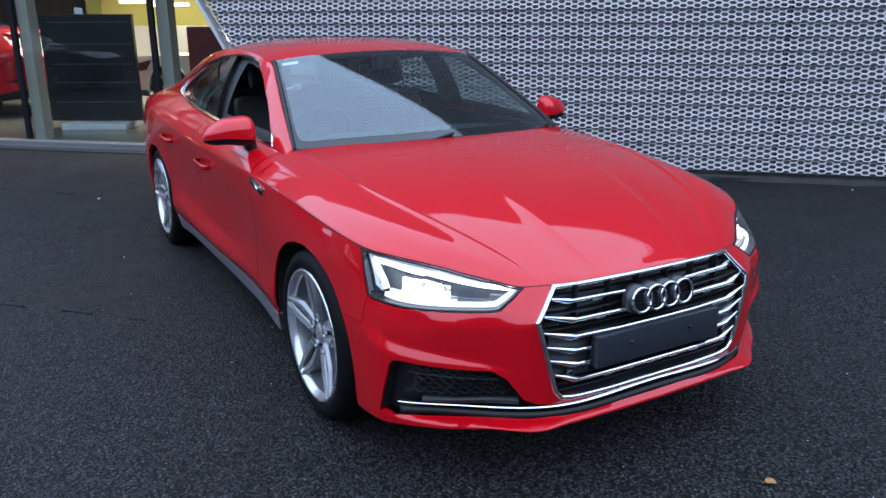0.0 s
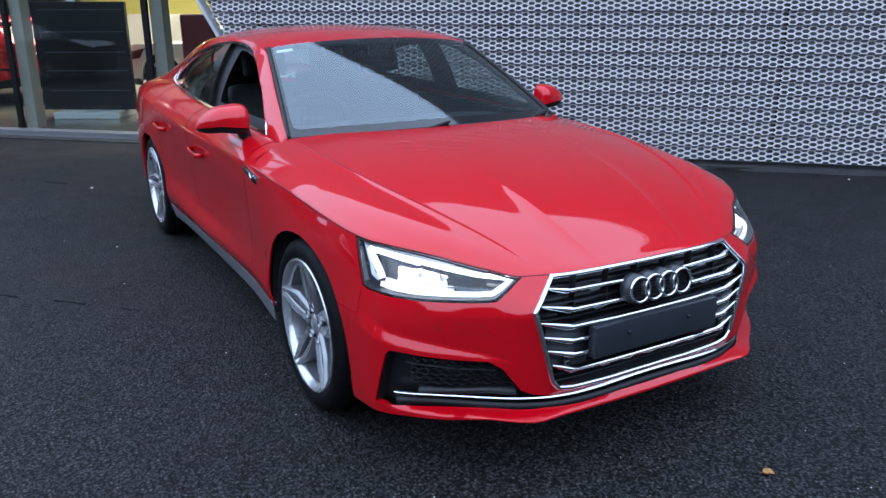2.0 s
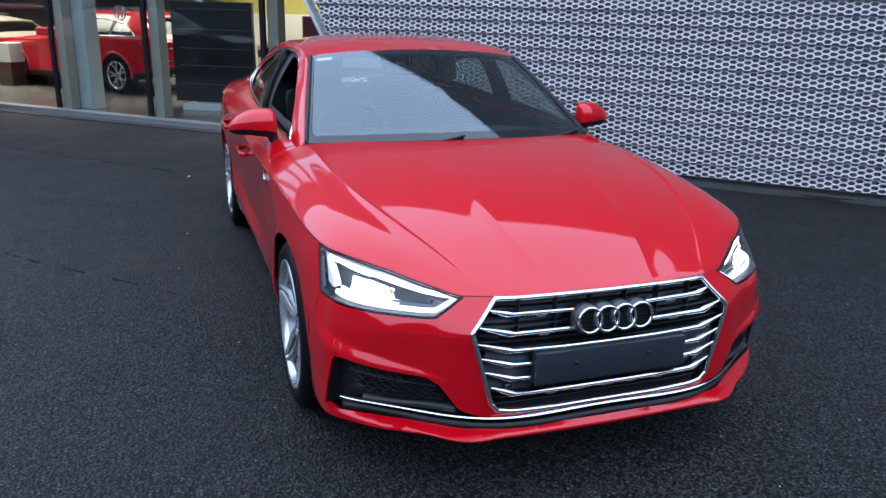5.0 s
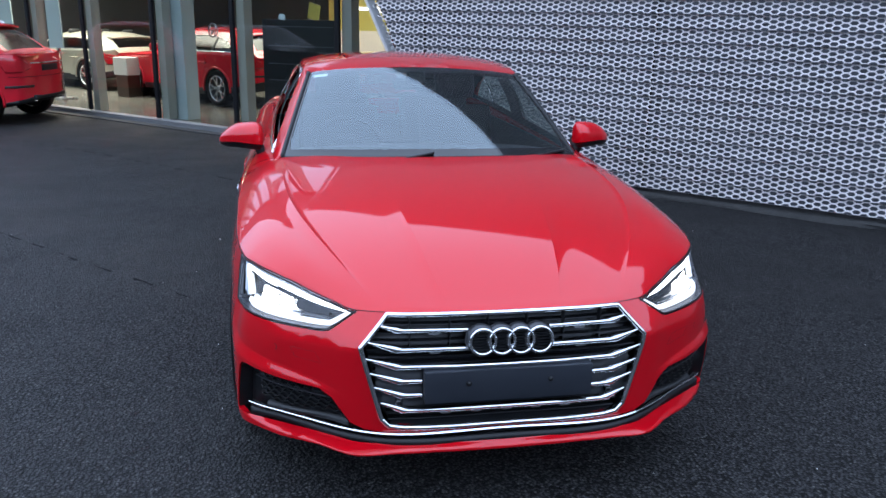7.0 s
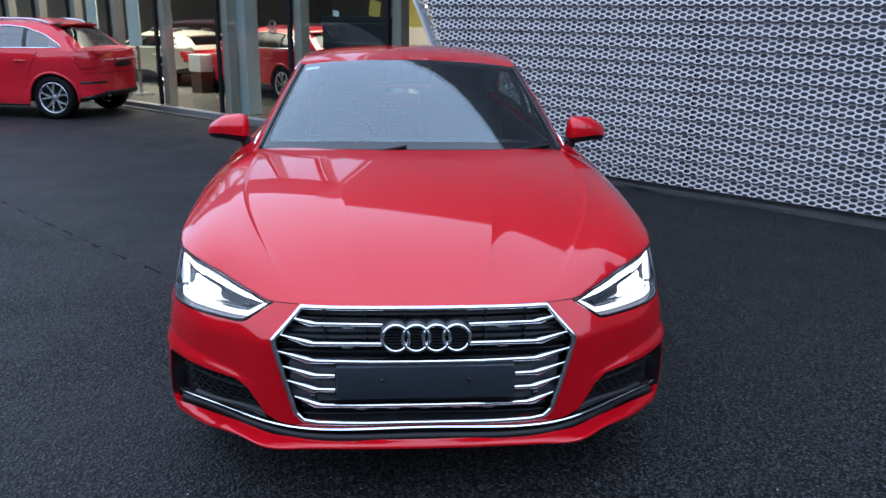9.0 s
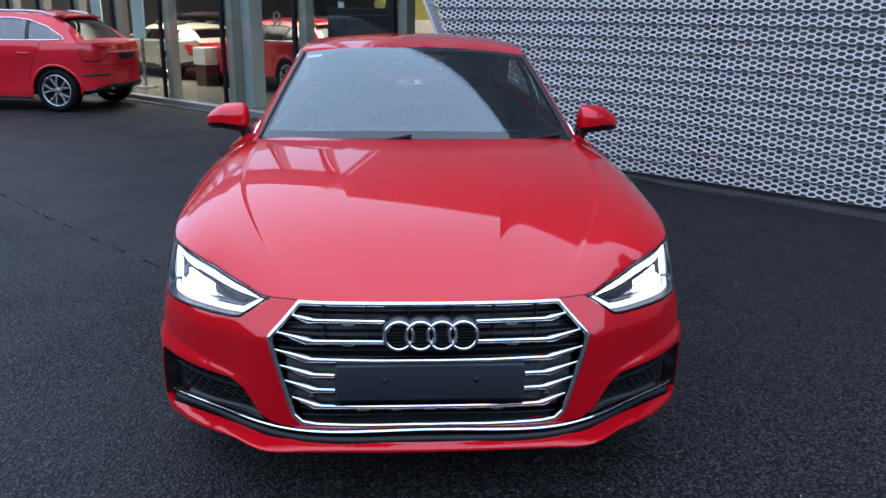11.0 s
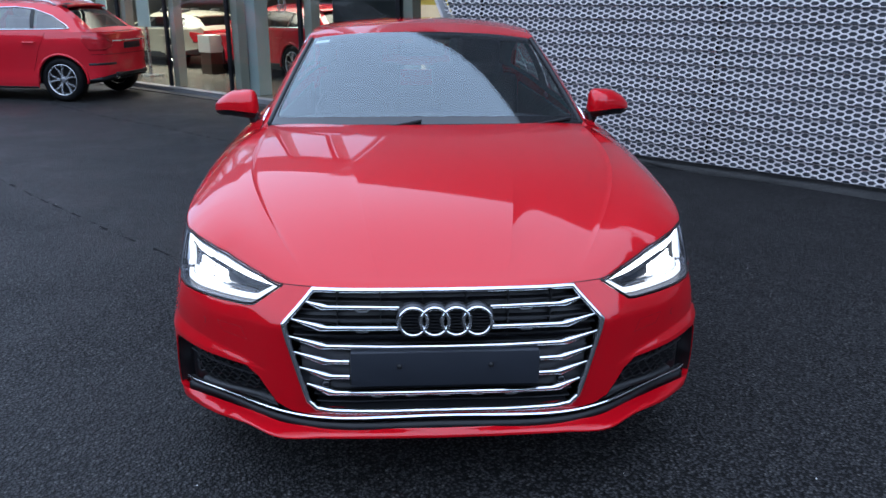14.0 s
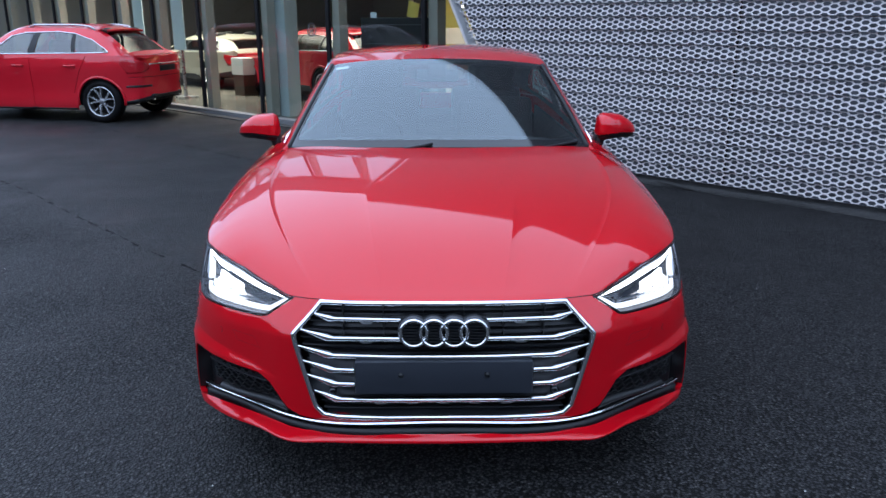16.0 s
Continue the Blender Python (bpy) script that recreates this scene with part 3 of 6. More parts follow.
def tree(m, high, seed):
    """A broad dark tree: tapered trunk, limbs and an uneven crown of many leaf clumps."""
    rnd = random.Random(seed)
    ob = thing("tree", m, "tall dark leafy tree standing along the yard edge", "tree", "trees round the yard")
    bm = bmesh.new()
    sweep(bm, [(0, 0, 0), (0.08, 0.03, high * 0.25), (0.02, -0.05, high * 0.5), (0, 0, high * 0.8)], rod(0.20, 8), up=(0, 1, 0), scales=[1.25, 1.0, 0.7, 0.25])
    for k in range(7):
        a, z = rnd.uniform(0, 6.28), high * rnd.uniform(0.25, 0.6)
        r = rnd.uniform(1.0, 2.0)
        sweep(bm, [(0.03, 0, z), (r * 0.5 * math.cos(a), r * 0.5 * math.sin(a), z + 0.5), (r * math.cos(a), r * math.sin(a), z + 1.3)], rod(0.08, 6), up=(0.3, 0.2, 1), scales=[1.0, 0.6, 0.2])
    part("trunk", bm, BARK, ob)
    lobes = [(rnd.uniform(-1.5, 1.5), rnd.uniform(-1.5, 1.5), high * rnd.uniform(0.28, 0.82), rnd.uniform(0.9, 1.7)) for _ in range(13)] + [(0, 0, high * 0.84, 1.2)]
    verts, faces = [], []
    for x, y, z, r in lobes:
        for _ in range(130):
            d = Vector((rnd.gauss(0, 1), rnd.gauss(0, 1), rnd.gauss(0, 0.8))).normalized() * r * rnd.uniform(0.55, 1.12)
            c = Vector((x, y, z)) + d
            a, b = Vector((rnd.uniform(-1, 1), rnd.uniform(-1, 1), rnd.uniform(-1, 1))), Vector((rnd.uniform(-1, 1), rnd.uniform(-1, 1), rnd.uniform(-1, 1)))
            k, w = len(verts), rnd.uniform(0.16, 0.34)
            verts += [c + a * w, c + b * w, c - a * w * 0.8, c - b * w * 0.9]
            faces.append((k, k + 1, k + 2, k + 3))
    me = bpy.data.meshes.new("crown")
    me.from_pydata(verts, [], faces)
    me.materials.append(FOLIAGE)
    crown = new("crown", me)
    crown.parent = ob
    return ob


rnd = random.Random(5)
kinds = [tree(pose(-27.5 + 3.4 * i, -21.5, 0), 7.7 + 0.3 * i, i) for i in range(3)]
spots = [(-17.2 + 3.0 * i + rnd.uniform(-0.4, 0.4), -21.8 + rnd.uniform(-0.5, 0.5)) for i in range(16)] + [(-28.6 + rnd.uniform(-0.5, 0.5), -18 + 3.1 * i + rnd.uniform(-0.4, 0.4)) for i in range(16)] + [(32.5 + rnd.uniform(-0.5, 0.5), -18 + 3.2 * i) for i in range(7)]
for i, (x, y) in enumerate(spots):
    k = rnd.uniform(0.94, 1.06)
    copy_thing(kinds[i % 3], pose(x, y, 0, 0, 0, rnd.uniform(0, 360)) @ Matrix.Diagonal((k * 1.1, k * 1.1, k, 1)))

leaf = thing("fallen_leaf", pose(0.224, -1.226, 0.004, 6, -8, 62), "curled dry brown leaf lying on the asphalt", "leaf")
bm = bmesh.new()
grid(bm, [[(0.016 * math.sin(math.pi * u) ** 0.7 * v * (1 + 0.2 * math.sin(9 * u)), 0.021 * (2 * u - 1), 0.008 * v * v + 0.006 * math.sin(3 * u)) for v in (-1, -0.5, 0, 0.5, 1)] for u in [i / 10 for i in range(11)]])
part("blade", bm, LEAF, leaf)
bm = bmesh.new()
sweep(bm, [(0, -0.02, 0.001), (0, 0, 0.006), (0, 0.030, 0.004)], rod(0.0010, 6))
part("stalk", bm, LEAF, leaf)

# ---- the red car: its skin as smooth sections carried round a plan outline (half car, x to the car's left, nose to -y) ----
PLAN_F, PLAN_L = chord([(0, -0.900), (0.2, -0.893), (0.36, -0.872), (0.475, -0.840), (0.60, -0.787), (0.72, -0.715), (0.80, -0.640), (0.850, -0.560), (0.878, -0.45), (0.896, -0.33), (0.911, -0.12), (0.920, 0.10), (0.918, 0.40), (0.909, 0.75), (0.905, 1.2), (0.908, 1.7), (0.912, 2.2), (0.918, 2.6), (0.918, 2.95), (0.903, 3.25), (0.865, 3.5), (0.76, 3.70), (0.55, 3.80), (0.25, 3.84), (0, 3.85)])
_s = np.linspace(0, PLAN_L, 4000)
_p = PLAN_F(_s)
_corner = int(np.argmax(_p[:, 1] > -0.60))


def Lx(x):
    """Run along the outline to the half-width x, at the nose."""
    return float(np.interp(x, _p[:_corner + 400, 0], _s[:_corner + 400]))


def Ly(y):
    """Run along the outline to the distance y, along the side."""
    return float(np.interp(y, _p[200:3700, 1], _s[200:3700]))


SECTIONS = [
    (Lx(0.0), [(0.19, -0.03), (0.232, 0.008), (0.244, 0.011), (0.256, -0.006), (0.264, -0.016), (0.30, -0.03), (0.33, -0.028), (0.50, -0.02), (0.60, -0.03), (0.70, -0.07)]),
    (Lx(0.36), [(0.19, -0.02), (0.232, 0.026), (0.244, 0.028), (0.256, 0.0), (0.264, -0.012), (0.31, -0.008), (0.45, -0.004), (0.575, -0.005), (0.598, -0.012), (0.64, -0.036), (0.70, -0.07)]),
    (Lx(0.475), [(0.19, -0.01), (0.234, 0.052), (0.243, 0.054), (0.256, 0.006), (0.264, -0.008), (0.31, 0.004), (0.45, 0.006), (0.570, 0.006), (0.592, 0.000), (0.64, -0.031), (0.70, -0.074)]),
    (Lx(0.60), [(0.19, -0.02), (0.234, 0.016), (0.244, 0.018), (0.256, -0.024), (0.266, -0.036), (0.295, -0.03), (0.325, -0.004), (0.43, 0.001), (0.572, -0.001), (0.594, -0.006), (0.625, -0.018), (0.72, -0.093)]),
    (Lx(0.72), [(0.19, -0.02), (0.232, 0.004), (0.244, 0.004), (0.256, -0.034), (0.266, -0.044), (0.295, -0.03), (0.325, 0.003), (0.45, 0.006), (0.53, 0.006), (0.574, 0.005), (0.596, 0.000), (0.625, -0.013), (0.74, -0.108)]),
    (Lx(0.80), [(0.19, -0.02), (0.228, 0.002), (0.246, 0.002), (0.260, -0.022), (0.270, -0.024), (0.295, -0.004), (0.45, 0.012), (0.53, 0.011), (0.578, 0.005), (0.60, 0.001), (0.63, -0.008), (0.76, -0.096)]),
    (Ly(-0.56), [(0.19, -0.005), (0.23, 0.012), (0.45, 0.020), (0.53, 0.018), (0.62, 0.000), (0.77, -0.077)]),
    (Ly(-0.50), [(0.19, -0.005), (0.23, 0.012), (0.45, 0.016), (0.53, 0.012), (0.62, -0.006), (0.77, -0.060)]),
    (Ly(-0.33), [(0.19, -0.012), (0.45, 0.006), (0.52, 0.005), (0.62, -0.005), (0.70, -0.014), (0.79, -0.038)]),
    (Ly(0.05), [(0.19, -0.02), (0.40, 0.0), (0.60, 0.002), (0.70, -0.005), (0.80, -0.024), (0.86, -0.040)]),
    (Ly(0.45), [(0.19, -0.03), (0.28, -0.02), (0.36, -0.005), (0.50, -0.008), (0.65, -0.004), (0.76, -0.006), (0.83, -0.010), (0.87, -0.025)]),
    (Ly(0.80), [(0.19, -0.05), (0.28, -0.035), (0.36, -0.010), (0.50, -0.020), (0.65, -0.012), (0.77, 0.0), (0.84, 0.0), (0.88, -0.015)]),
    (Ly(1.50), [(0.19, -0.06), (0.28, -0.03), (0.35, -0.004), (0.45, -0.028), (0.60, -0.020), (0.77, 0.0), (0.85, 0.003), (0.88, -0.012)]),
    (Ly(2.20), [(0.19, -0.06), (0.28, -0.03), (0.37, -0.004), (0.50, -0.024), (0.65, -0.012), (0.80, 0.002), (0.87, 0.005), (0.92, -0.01)]),
    (Ly(2.85), [(0.19, -0.03), (0.40, -0.01), (0.65, 0.005), (0.85, 0.0), (0.93, -0.02)]),
    (Ly(3.45), [(0.19, -0.06), (0.30, -0.01), (0.60, 0.0), (0.85, -0.02), (0.95, -0.05)]),
    (PLAN_L, [(0.19, -0.1), (0.30, -0.02), (0.50, 0.0), (0.75, -0.03), (0.95, -0.05)]),
]
_secL = np.array([s[0] for s in SECTIONS])
_secF = [knots(s[1]) for s in SECTIONS]
Z_TOP = knots([(0, 0.690), (Lx(0.30), 0.688), (Lx(0.49), 0.686), (Lx(0.60), 0.706), (Lx(0.72), 0.731), (Lx(0.80), 0.751), (Ly(-0.40), 0.776), (Ly(-0.1), 0.806), (Ly(0.2), 0.830), (Ly(0.65), 0.852), (Ly(1.2), 0.858), (Ly(1.7), 0.864), (Ly(2.3), 0.882), (Ly(2.85), 0.915), (Ly(3.3), 0.93), (PLAN_L, 0.92)])
ARCH_R, HUB_Z, REAR_Y = 0.362, 0.335, 2.824
ARCHES = ((0.022, 0.398), (REAR_Y, 0.382))
_zb = knots([(0, 0.236), (Lx(0.46), 0.238), (Lx(0.60), 0.238), (Lx(0.72), 0.232), (Lx(0.82), 0.228), (Ly(-0.36), 0.205), (Ly(0.4), 0.20), (Ly(2.5), 0.21), (Ly(3.3), 0.24), (PLAN_L, 0.26)])


def z_bottom(L):
    z = _zb(L)
    y = PLAN_F(L)[..., 1]
    for c, r in ARCHES:
        h = 1 - ((y - c) / r) ** 2
        z = np.where((h > 0) & (L > 0.6) & (L < PLAN_L - 0.6), np.maximum(z, HUB_Z - 0.005 + ARCH_R * np.sqrt(np.maximum(h, 0))), z)
    return z


_ledge_high = knots([(0, 0.008), (Lx(0.54), 0.008), (Lx(0.60), 0.014), (Lx(0.66), 0.021), (Lx(0.80), 0.034), (Ly(-0.56), 0.040), (Ly(-0.46), 0.046), (PLAN_L, 0.04)])
_ledge_deep = knots([(0, 0.0), (Lx(0.52), 0.0), (Lx(0.58), 0.0050), (Lx(0.66), 0.0095), (Lx(0.80), 0.0140), (Ly(-0.56), 0.0155), (Ly(-0.50), 0.0120), (Ly(-0.44), 0.0), (PLAN_L, 0.0)])
_ledge_z = knots([(0, 0.40), (Lx(0.50), 0.412), (Lx(0.60), 0.437), (Lx(0.72), 0.456), (Lx(0.80), 0.466), (Ly(-0.56), 0.478), (Ly(-0.46), 0.50), (PLAN_L, 0.53)])


def skin(L, z, out=0.0):
    """The place on the car's lower skin at run L and height z, moved out along the plan's normal."""
    L, z = np.broadcast_arrays(np.asarray(L, float), np.asarray(z, float))
    p, q = PLAN_F(np.clip(L - 0.012, 0, PLAN_L)), PLAN_F(np.clip(L + 0.012, 0, PLAN_L))
    t = q - p
    t /= np.linalg.norm(t, axis=-1, keepdims=True)
    n = np.stack([t[..., 1], -t[..., 0]], -1)
    n[..., 0] = np.where(L < 0.02, n[..., 0] * L / 0.02, n[..., 0])
    v = np.stack([f(z) for f in _secF])
    i = np.clip(np.searchsorted(_secL, L, side="right") - 1, 0, len(_secL) - 2)
    h = _secL[i + 1] - _secL[i]
    s = np.clip((L - _secL[i]) / h, 0, 1)
    d = np.diff(v, axis=0) / np.diff(_secL).reshape(-1, *[1] * L.ndim)
    m = np.concatenate([0 * d[:1], (d[:-1] + d[1:]) / 2, 0 * d[-1:]])
    take = lambda a, k: np.take_along_axis(a, k[None], 0)[0]
    off = take(v, i) * (2 * s**3 - 3 * s**2 + 1) + take(v, i + 1) * (3 * s**2 - 2 * s**3) + take(m, i) * h * (s**3 - 2 * s**2 + s) + take(m, i + 1) * h * (s**3 - s**2)
    w = np.clip((z - _ledge_z(L)) / _ledge_high(L), 0, 1)
    off = off - _ledge_deep(L) * w
    xy = PLAN_F(L) + n * (off + out)[..., None]
    xy[..., 0] = np.where(L <= 0, 0.0, xy[..., 0])
    return np.concatenate([xy, z[..., None]], -1)


def top_edge(L):
    return skin(L, Z_TOP(L))


def fair(points, degree=4):
    """A fair curve near points, ends kept: one polynomial along the run, with no wave from knot to knot."""
    p = np.array(points, float)
    t = np.concatenate([[0], np.cumsum(np.linalg.norm(np.diff(p, axis=0), axis=1))])
    t /= t[-1]
    w = np.ones(len(t))
    w[[0, -1]] = 40
    k = [np.polyfit(t, p[:, j], degree, w=w) for j in range(3)]
    return (lambda v: np.stack([np.polyval(c, v) for c in k], -1)), 1.0


# hood: a flat-topped dome between two inner creases, shoulders out to two fine outer creases, then the wing edges
_pitch = [(-0.90, 36.0), (-0.83, 32.0), (-0.74, 28.5), (-0.648, 25.0), (-0.55, 20.5), (-0.459, 16.5), (-0.384, 13.9), (-0.31, 12.0), (-0.20, 9.8), (0.0, 7.2), (0.20, 5.6), (0.385, 4.4), (0.62, 3.6)]
_py = np.linspace(-0.90, 0.62, 400)
_pz = np.concatenate([[0], np.cumsum(np.tan(np.radians(knots(_pitch)(_py)))[:-1] * np.diff(_py))])
_pz += 0.977 - np.interp(0.385, _py, _pz)
_dome_x = knots([(-0.90, 0.180), (-0.78, 0.195), (-0.70, 0.213), (-0.58, 0.233), (-0.42, 0.256), (-0.31, 0.271), (-0.20, 0.288), (0.05, 0.333), (0.22, 0.362), (0.45, 0.395), (0.60, 0.42)])
_tilt = knots([(-0.90, 0.04), (-0.82, 0.12), (-0.65, 0.23), (-0.45, 0.21), (-0.32, 0.12), (-0.20, 0.04), (0.05, 0.015), (0.40, 0.0)])


def dome(x, y):
    """Height of the hood's raised middle."""
    return np.interp(y, _py, _pz) - 0.06 * x * x


L_TIP = Lx(0.49)
L_CREASE = Lx(0.415)
_hood2 = fair([tuple(top_edge(L_CREASE)), (0.458, -0.690, 0.738), (0.523, -0.55, 0.786), (0.606, -0.36, 0.836), (0.672, -0.10, 0.884), (0.708, 0.26, 0.922), (0.712, 0.602, 0.944)])
_hood3L = (L_CREASE, Ly(0.69))
_v = np.linspace(0, 1, 80)
_hood3 = fair(top_edge(_hood3L[0] + _v * (_hood3L[1] - _hood3L[0])), 6)[0]
_nose_y = lambda x: np.interp(np.abs(x), *np.array([top_edge(Lx(k))[:2] for k in np.linspace(0, 0.46, 24)]).T)
_nose_z = lambda x: np.interp(np.abs(x), *np.array([top_edge(Lx(k))[[0, 2]] for k in np.linspace(0, 0.46, 24)]).T)


def middle(u, v):
    """The dome: u 0 at the middle to 1 at the inner crease."""
    y1 = float(_nose_y(0.185)) * (1 - v) + 0.437 * v
    y0 = float(_nose_y(0.0)) * (1 - v) + 0.385 * v
    x = u * _dome_x(y1)
    lead = _nose_y(x) - (_nose_y(0.0) + (_nose_y(0.185) - _nose_y(0.0)) * u * u)
    y = y0 + (y1 - y0) * u * u + lead * np.exp(-v / 0.03)
    z = dome(x, y)
    z = z + (_nose_z(x) - dome(x, _nose_y(x))) * np.exp(-(y - _nose_y(x)) / 0.045)
    return np.stack([x, y, z], -1)


def hood(u, v):
    """u: 0 at the middle, 1, 2 at the two creases, 3 at the edge; v: 0 at the nose, 1 at the windscreen."""
    u, v = np.broadcast_arrays(np.asarray(u, float), np.asarray(v, float))
    a = middle(np.clip(u, 0, 1), v)
    c1 = middle(np.ones_like(v), v)
    c2, c3 = _hood2[0](v * _hood2[1]), top_edge(_hood3L[0] + v * (_hood3L[1] - _hood3L[0]))
    t1, t2 = np.clip(u - 1, 0, 1), np.clip(u - 2, 0, 1)
    up = np.array([0, 0, 1.0])
    # shoulder: falls away from the inner crease, eases out, then rises to the fine outer edge
    wide = np.linalg.norm(c2 - c1, axis=-1)
    fillet = np.minimum(0.085, wide * 0.55)
    near = np.clip(t1 * wide / fillet, 0, 1)
    fall = _tilt(c1[..., 1]) * fillet / 3 * (1 - (1 - near) ** 3) * (1 - t1**2)
    edge = np.interp(v, [0.0, 0.08, 0.20, 0.35, 0.60, 0.85, 1.0], [0.0, 0.0022, 0.0048, 0.0068, 0.0066, 0.0030, 0.0])
    rise = edge * np.clip(1 - (1 - t1) * wide / 0.024, 0, 1) ** 2
    bow = 0.006 * np.sin(math.pi * t1) * np.clip(wide / 0.2, 0, 1)
    b = c1 + (c2 - c1) * t1[..., None] + (rise - fall + bow)[..., None] * up
    side = np.array([0.55, 0, 0.83])
    fade = 1 - 0.45 * np.clip((v - 0.75) / 0.25, 0, 1)[..., None] ** 2
    span = fade * np.minimum(0.031, 0.085 * np.linalg.norm(c3 - c2, axis=-1))[..., None]
    out = np.clip(t2 * np.linalg.norm(c3 - c2, axis=-1) / 0.05, 0, 1)
    e = _hood3(v)
    k = t2[..., None]
    d = c2 + (e - c2) * k + (c3 - e) * k**3 + side * span * np.sin(math.pi * k) + (edge * (1 - out) ** 2)[..., None] * up
    return np.where(u[..., None] <= 1, a, np.where(u[..., None] <= 2, b, d))


# glasshouse
_belt = knots([(0.60, 0.752, 0.925), (0.75, 0.765, 0.936), (1.2, 0.782, 0.955), (1.7, 0.784, 0.966), (2.3, 0.770, 0.990), (2.815, 0.725, 1.018), (3.3, 0.715, 1.0), (3.72, 0.70, 0.945)])
_rail = knots([(0.60, 0.728, 0.944), (0.9, 0.667, 1.105), (1.1, 0.622, 1.213), (1.27, 0.588, 1.292), (1.5, 0.585, 1.328), (1.8, 0.590, 1.336), (2.1, 0.595, 1.322), (2.5, 0.600, 1.262), (2.9, 0.612, 1.160), (3.3, 0.640, 1.045), (3.72, 0.68, 0.965)])
_roofz = knots([(1.14, 1.329), (1.4, 1.370), (1.7, 1.386), (2.1, 1.378), (2.5, 1.330), (3.0, 1.212), (3.5, 1.050), (3.80, 0.955)])


def house_side(y, z):
    b, r = _belt(y), _rail(y)
    w = (z - b[..., 1]) / np.maximum(1e-4, r[..., 1] - b[..., 1])
    x = b[..., 0] + (r[..., 0] - b[..., 0]) * w + 0.028 * 4 * np.clip(w * (1 - w), 0, 1) * np.clip((r[..., 1] - b[..., 1]) / 0.3, 0, 1)
    return np.stack([x, y, z], -1)


def fair_across(points):
    """A fair curve from side to side through points of one half and their mirror images."""
    p = np.array(points, float)
    p = np.concatenate([(p * [-1, 1, 1])[:0:-1], p])
    t = np.concatenate([[0], np.cumsum(np.linalg.norm(np.diff(p, axis=0), axis=1))])
    t = 2 * t / t[-1] - 1
    k = [np.polyfit(t, p[:, j], 5) for j in range(3)]
    return (lambda v: np.stack([np.polyval(c, v) for c in k], -1)), 1.0


_ws_base = fair_across([(0, 0.400, 0.973), (0.30, 0.432, 0.968), (0.55, 0.515, 0.957), (0.722, 0.622, 0.943)])
_ws_top = fair_across([(0, 1.160, 1.331), (0.25, 1.175, 1.326), (0.45, 1.215, 1.312), (0.575, 1.262, 1.292)])


def screen(u, v, out=0.0):
    """Windscreen: u 0 at the middle to 1 at the pillar, v 0 at the base to 1 at the roof."""
    u, v = np.broadcast_arrays(np.asarray(u, float), np.asarray(v, float))
    a, b = _ws_base[0](u * _ws_base[1]), _ws_top[0](u * _ws_top[1])
    n = np.array([0.0, -0.5, 0.86])
    return a + (b - a) * v[..., None] + n * (0.014 * 4 * v * (1 - v) * (1 - 0.4 * u) + out)[..., None]


def roof(u, y):
    """u 0 at the middle to 1 at the rail; y along the car (the front edge follows the windscreen)."""
    u, y = np.broadcast_arrays(np.asarray(u, float), np.asarray(y, float))
    r = _rail(y)
    z0 = _roofz(y)
    return np.stack([r[..., 0] * u, y, z0 + (r[..., 1] - z0) * (0.75 * u**2.2 + 0.25 * u**6)], -1)

# ---- the red car, built ----
def inside(poly, x, y):
    hit = False
    for (x0, y0), (x1, y1) in zip(poly, poly[1:] + poly[:1]):
        if (y0 > y) != (y1 > y) and x < (x1 - x0) * (y - y0) / (y1 - y0) + x0:
            hit = not hit
    return hit


def cut(bm, poly):
    """Lays the edges of a flat outline into a flat mesh."""
    xs, ys = [p[0] for p in poly], [p[1] for p in poly]
    for (x0, y0), (x1, y1) in zip(poly, poly[1:] + poly[:1]):
        bx = (min(x0, x1) - 0.03, max(x0, x1) + 0.03, min(y0, y1) - 0.03, max(y0, y1) + 0.03)
        fs = [f for f in bm.faces if bx[0] < f.calc_center_median().x < bx[1] and bx[2] < f.calc_center_median().y < bx[3]]
        geom = list({*fs, *(e for f in fs for e in f.edges), *(v for f in fs for v in f.verts)})
        if geom:
            bmesh.ops.bisect_plane(bm, geom=geom, dist=1e-6, plane_co=(x0, y0, 0), plane_no=(y0 - y1, x1 - x0, 0))


def strip(path, w):
    """Narrow outlines along a path: the gaps between panels."""
    out = []
    for (x0, y0), (x1, y1) in zip(path, path[1:]):
        d = math.hypot(x1 - x0, y1 - y0)
        a, b = (y0 - y1) / d * w / 2, (x1 - x0) / d * w / 2
        ex, ey = (x1 - x0) / d * w / 2, (y1 - y0) / d * w / 2
        out.append([(x0 - a - ex, y0 - b - ey), (x1 - a + ex, y1 - b + ey), (x1 + a + ex, y1 + b + ey), (x0 + a - ex, y0 + b - ey)])
    return out


def sort_faces(bm, rule):
    """Faces of a flat mesh by the name that rule gives to their middles."""
    out = {}
    for f in bm.faces:
        c = f.calc_center_median()
        out.setdefault(rule(c.x, c.y), []).append(f)
    return out


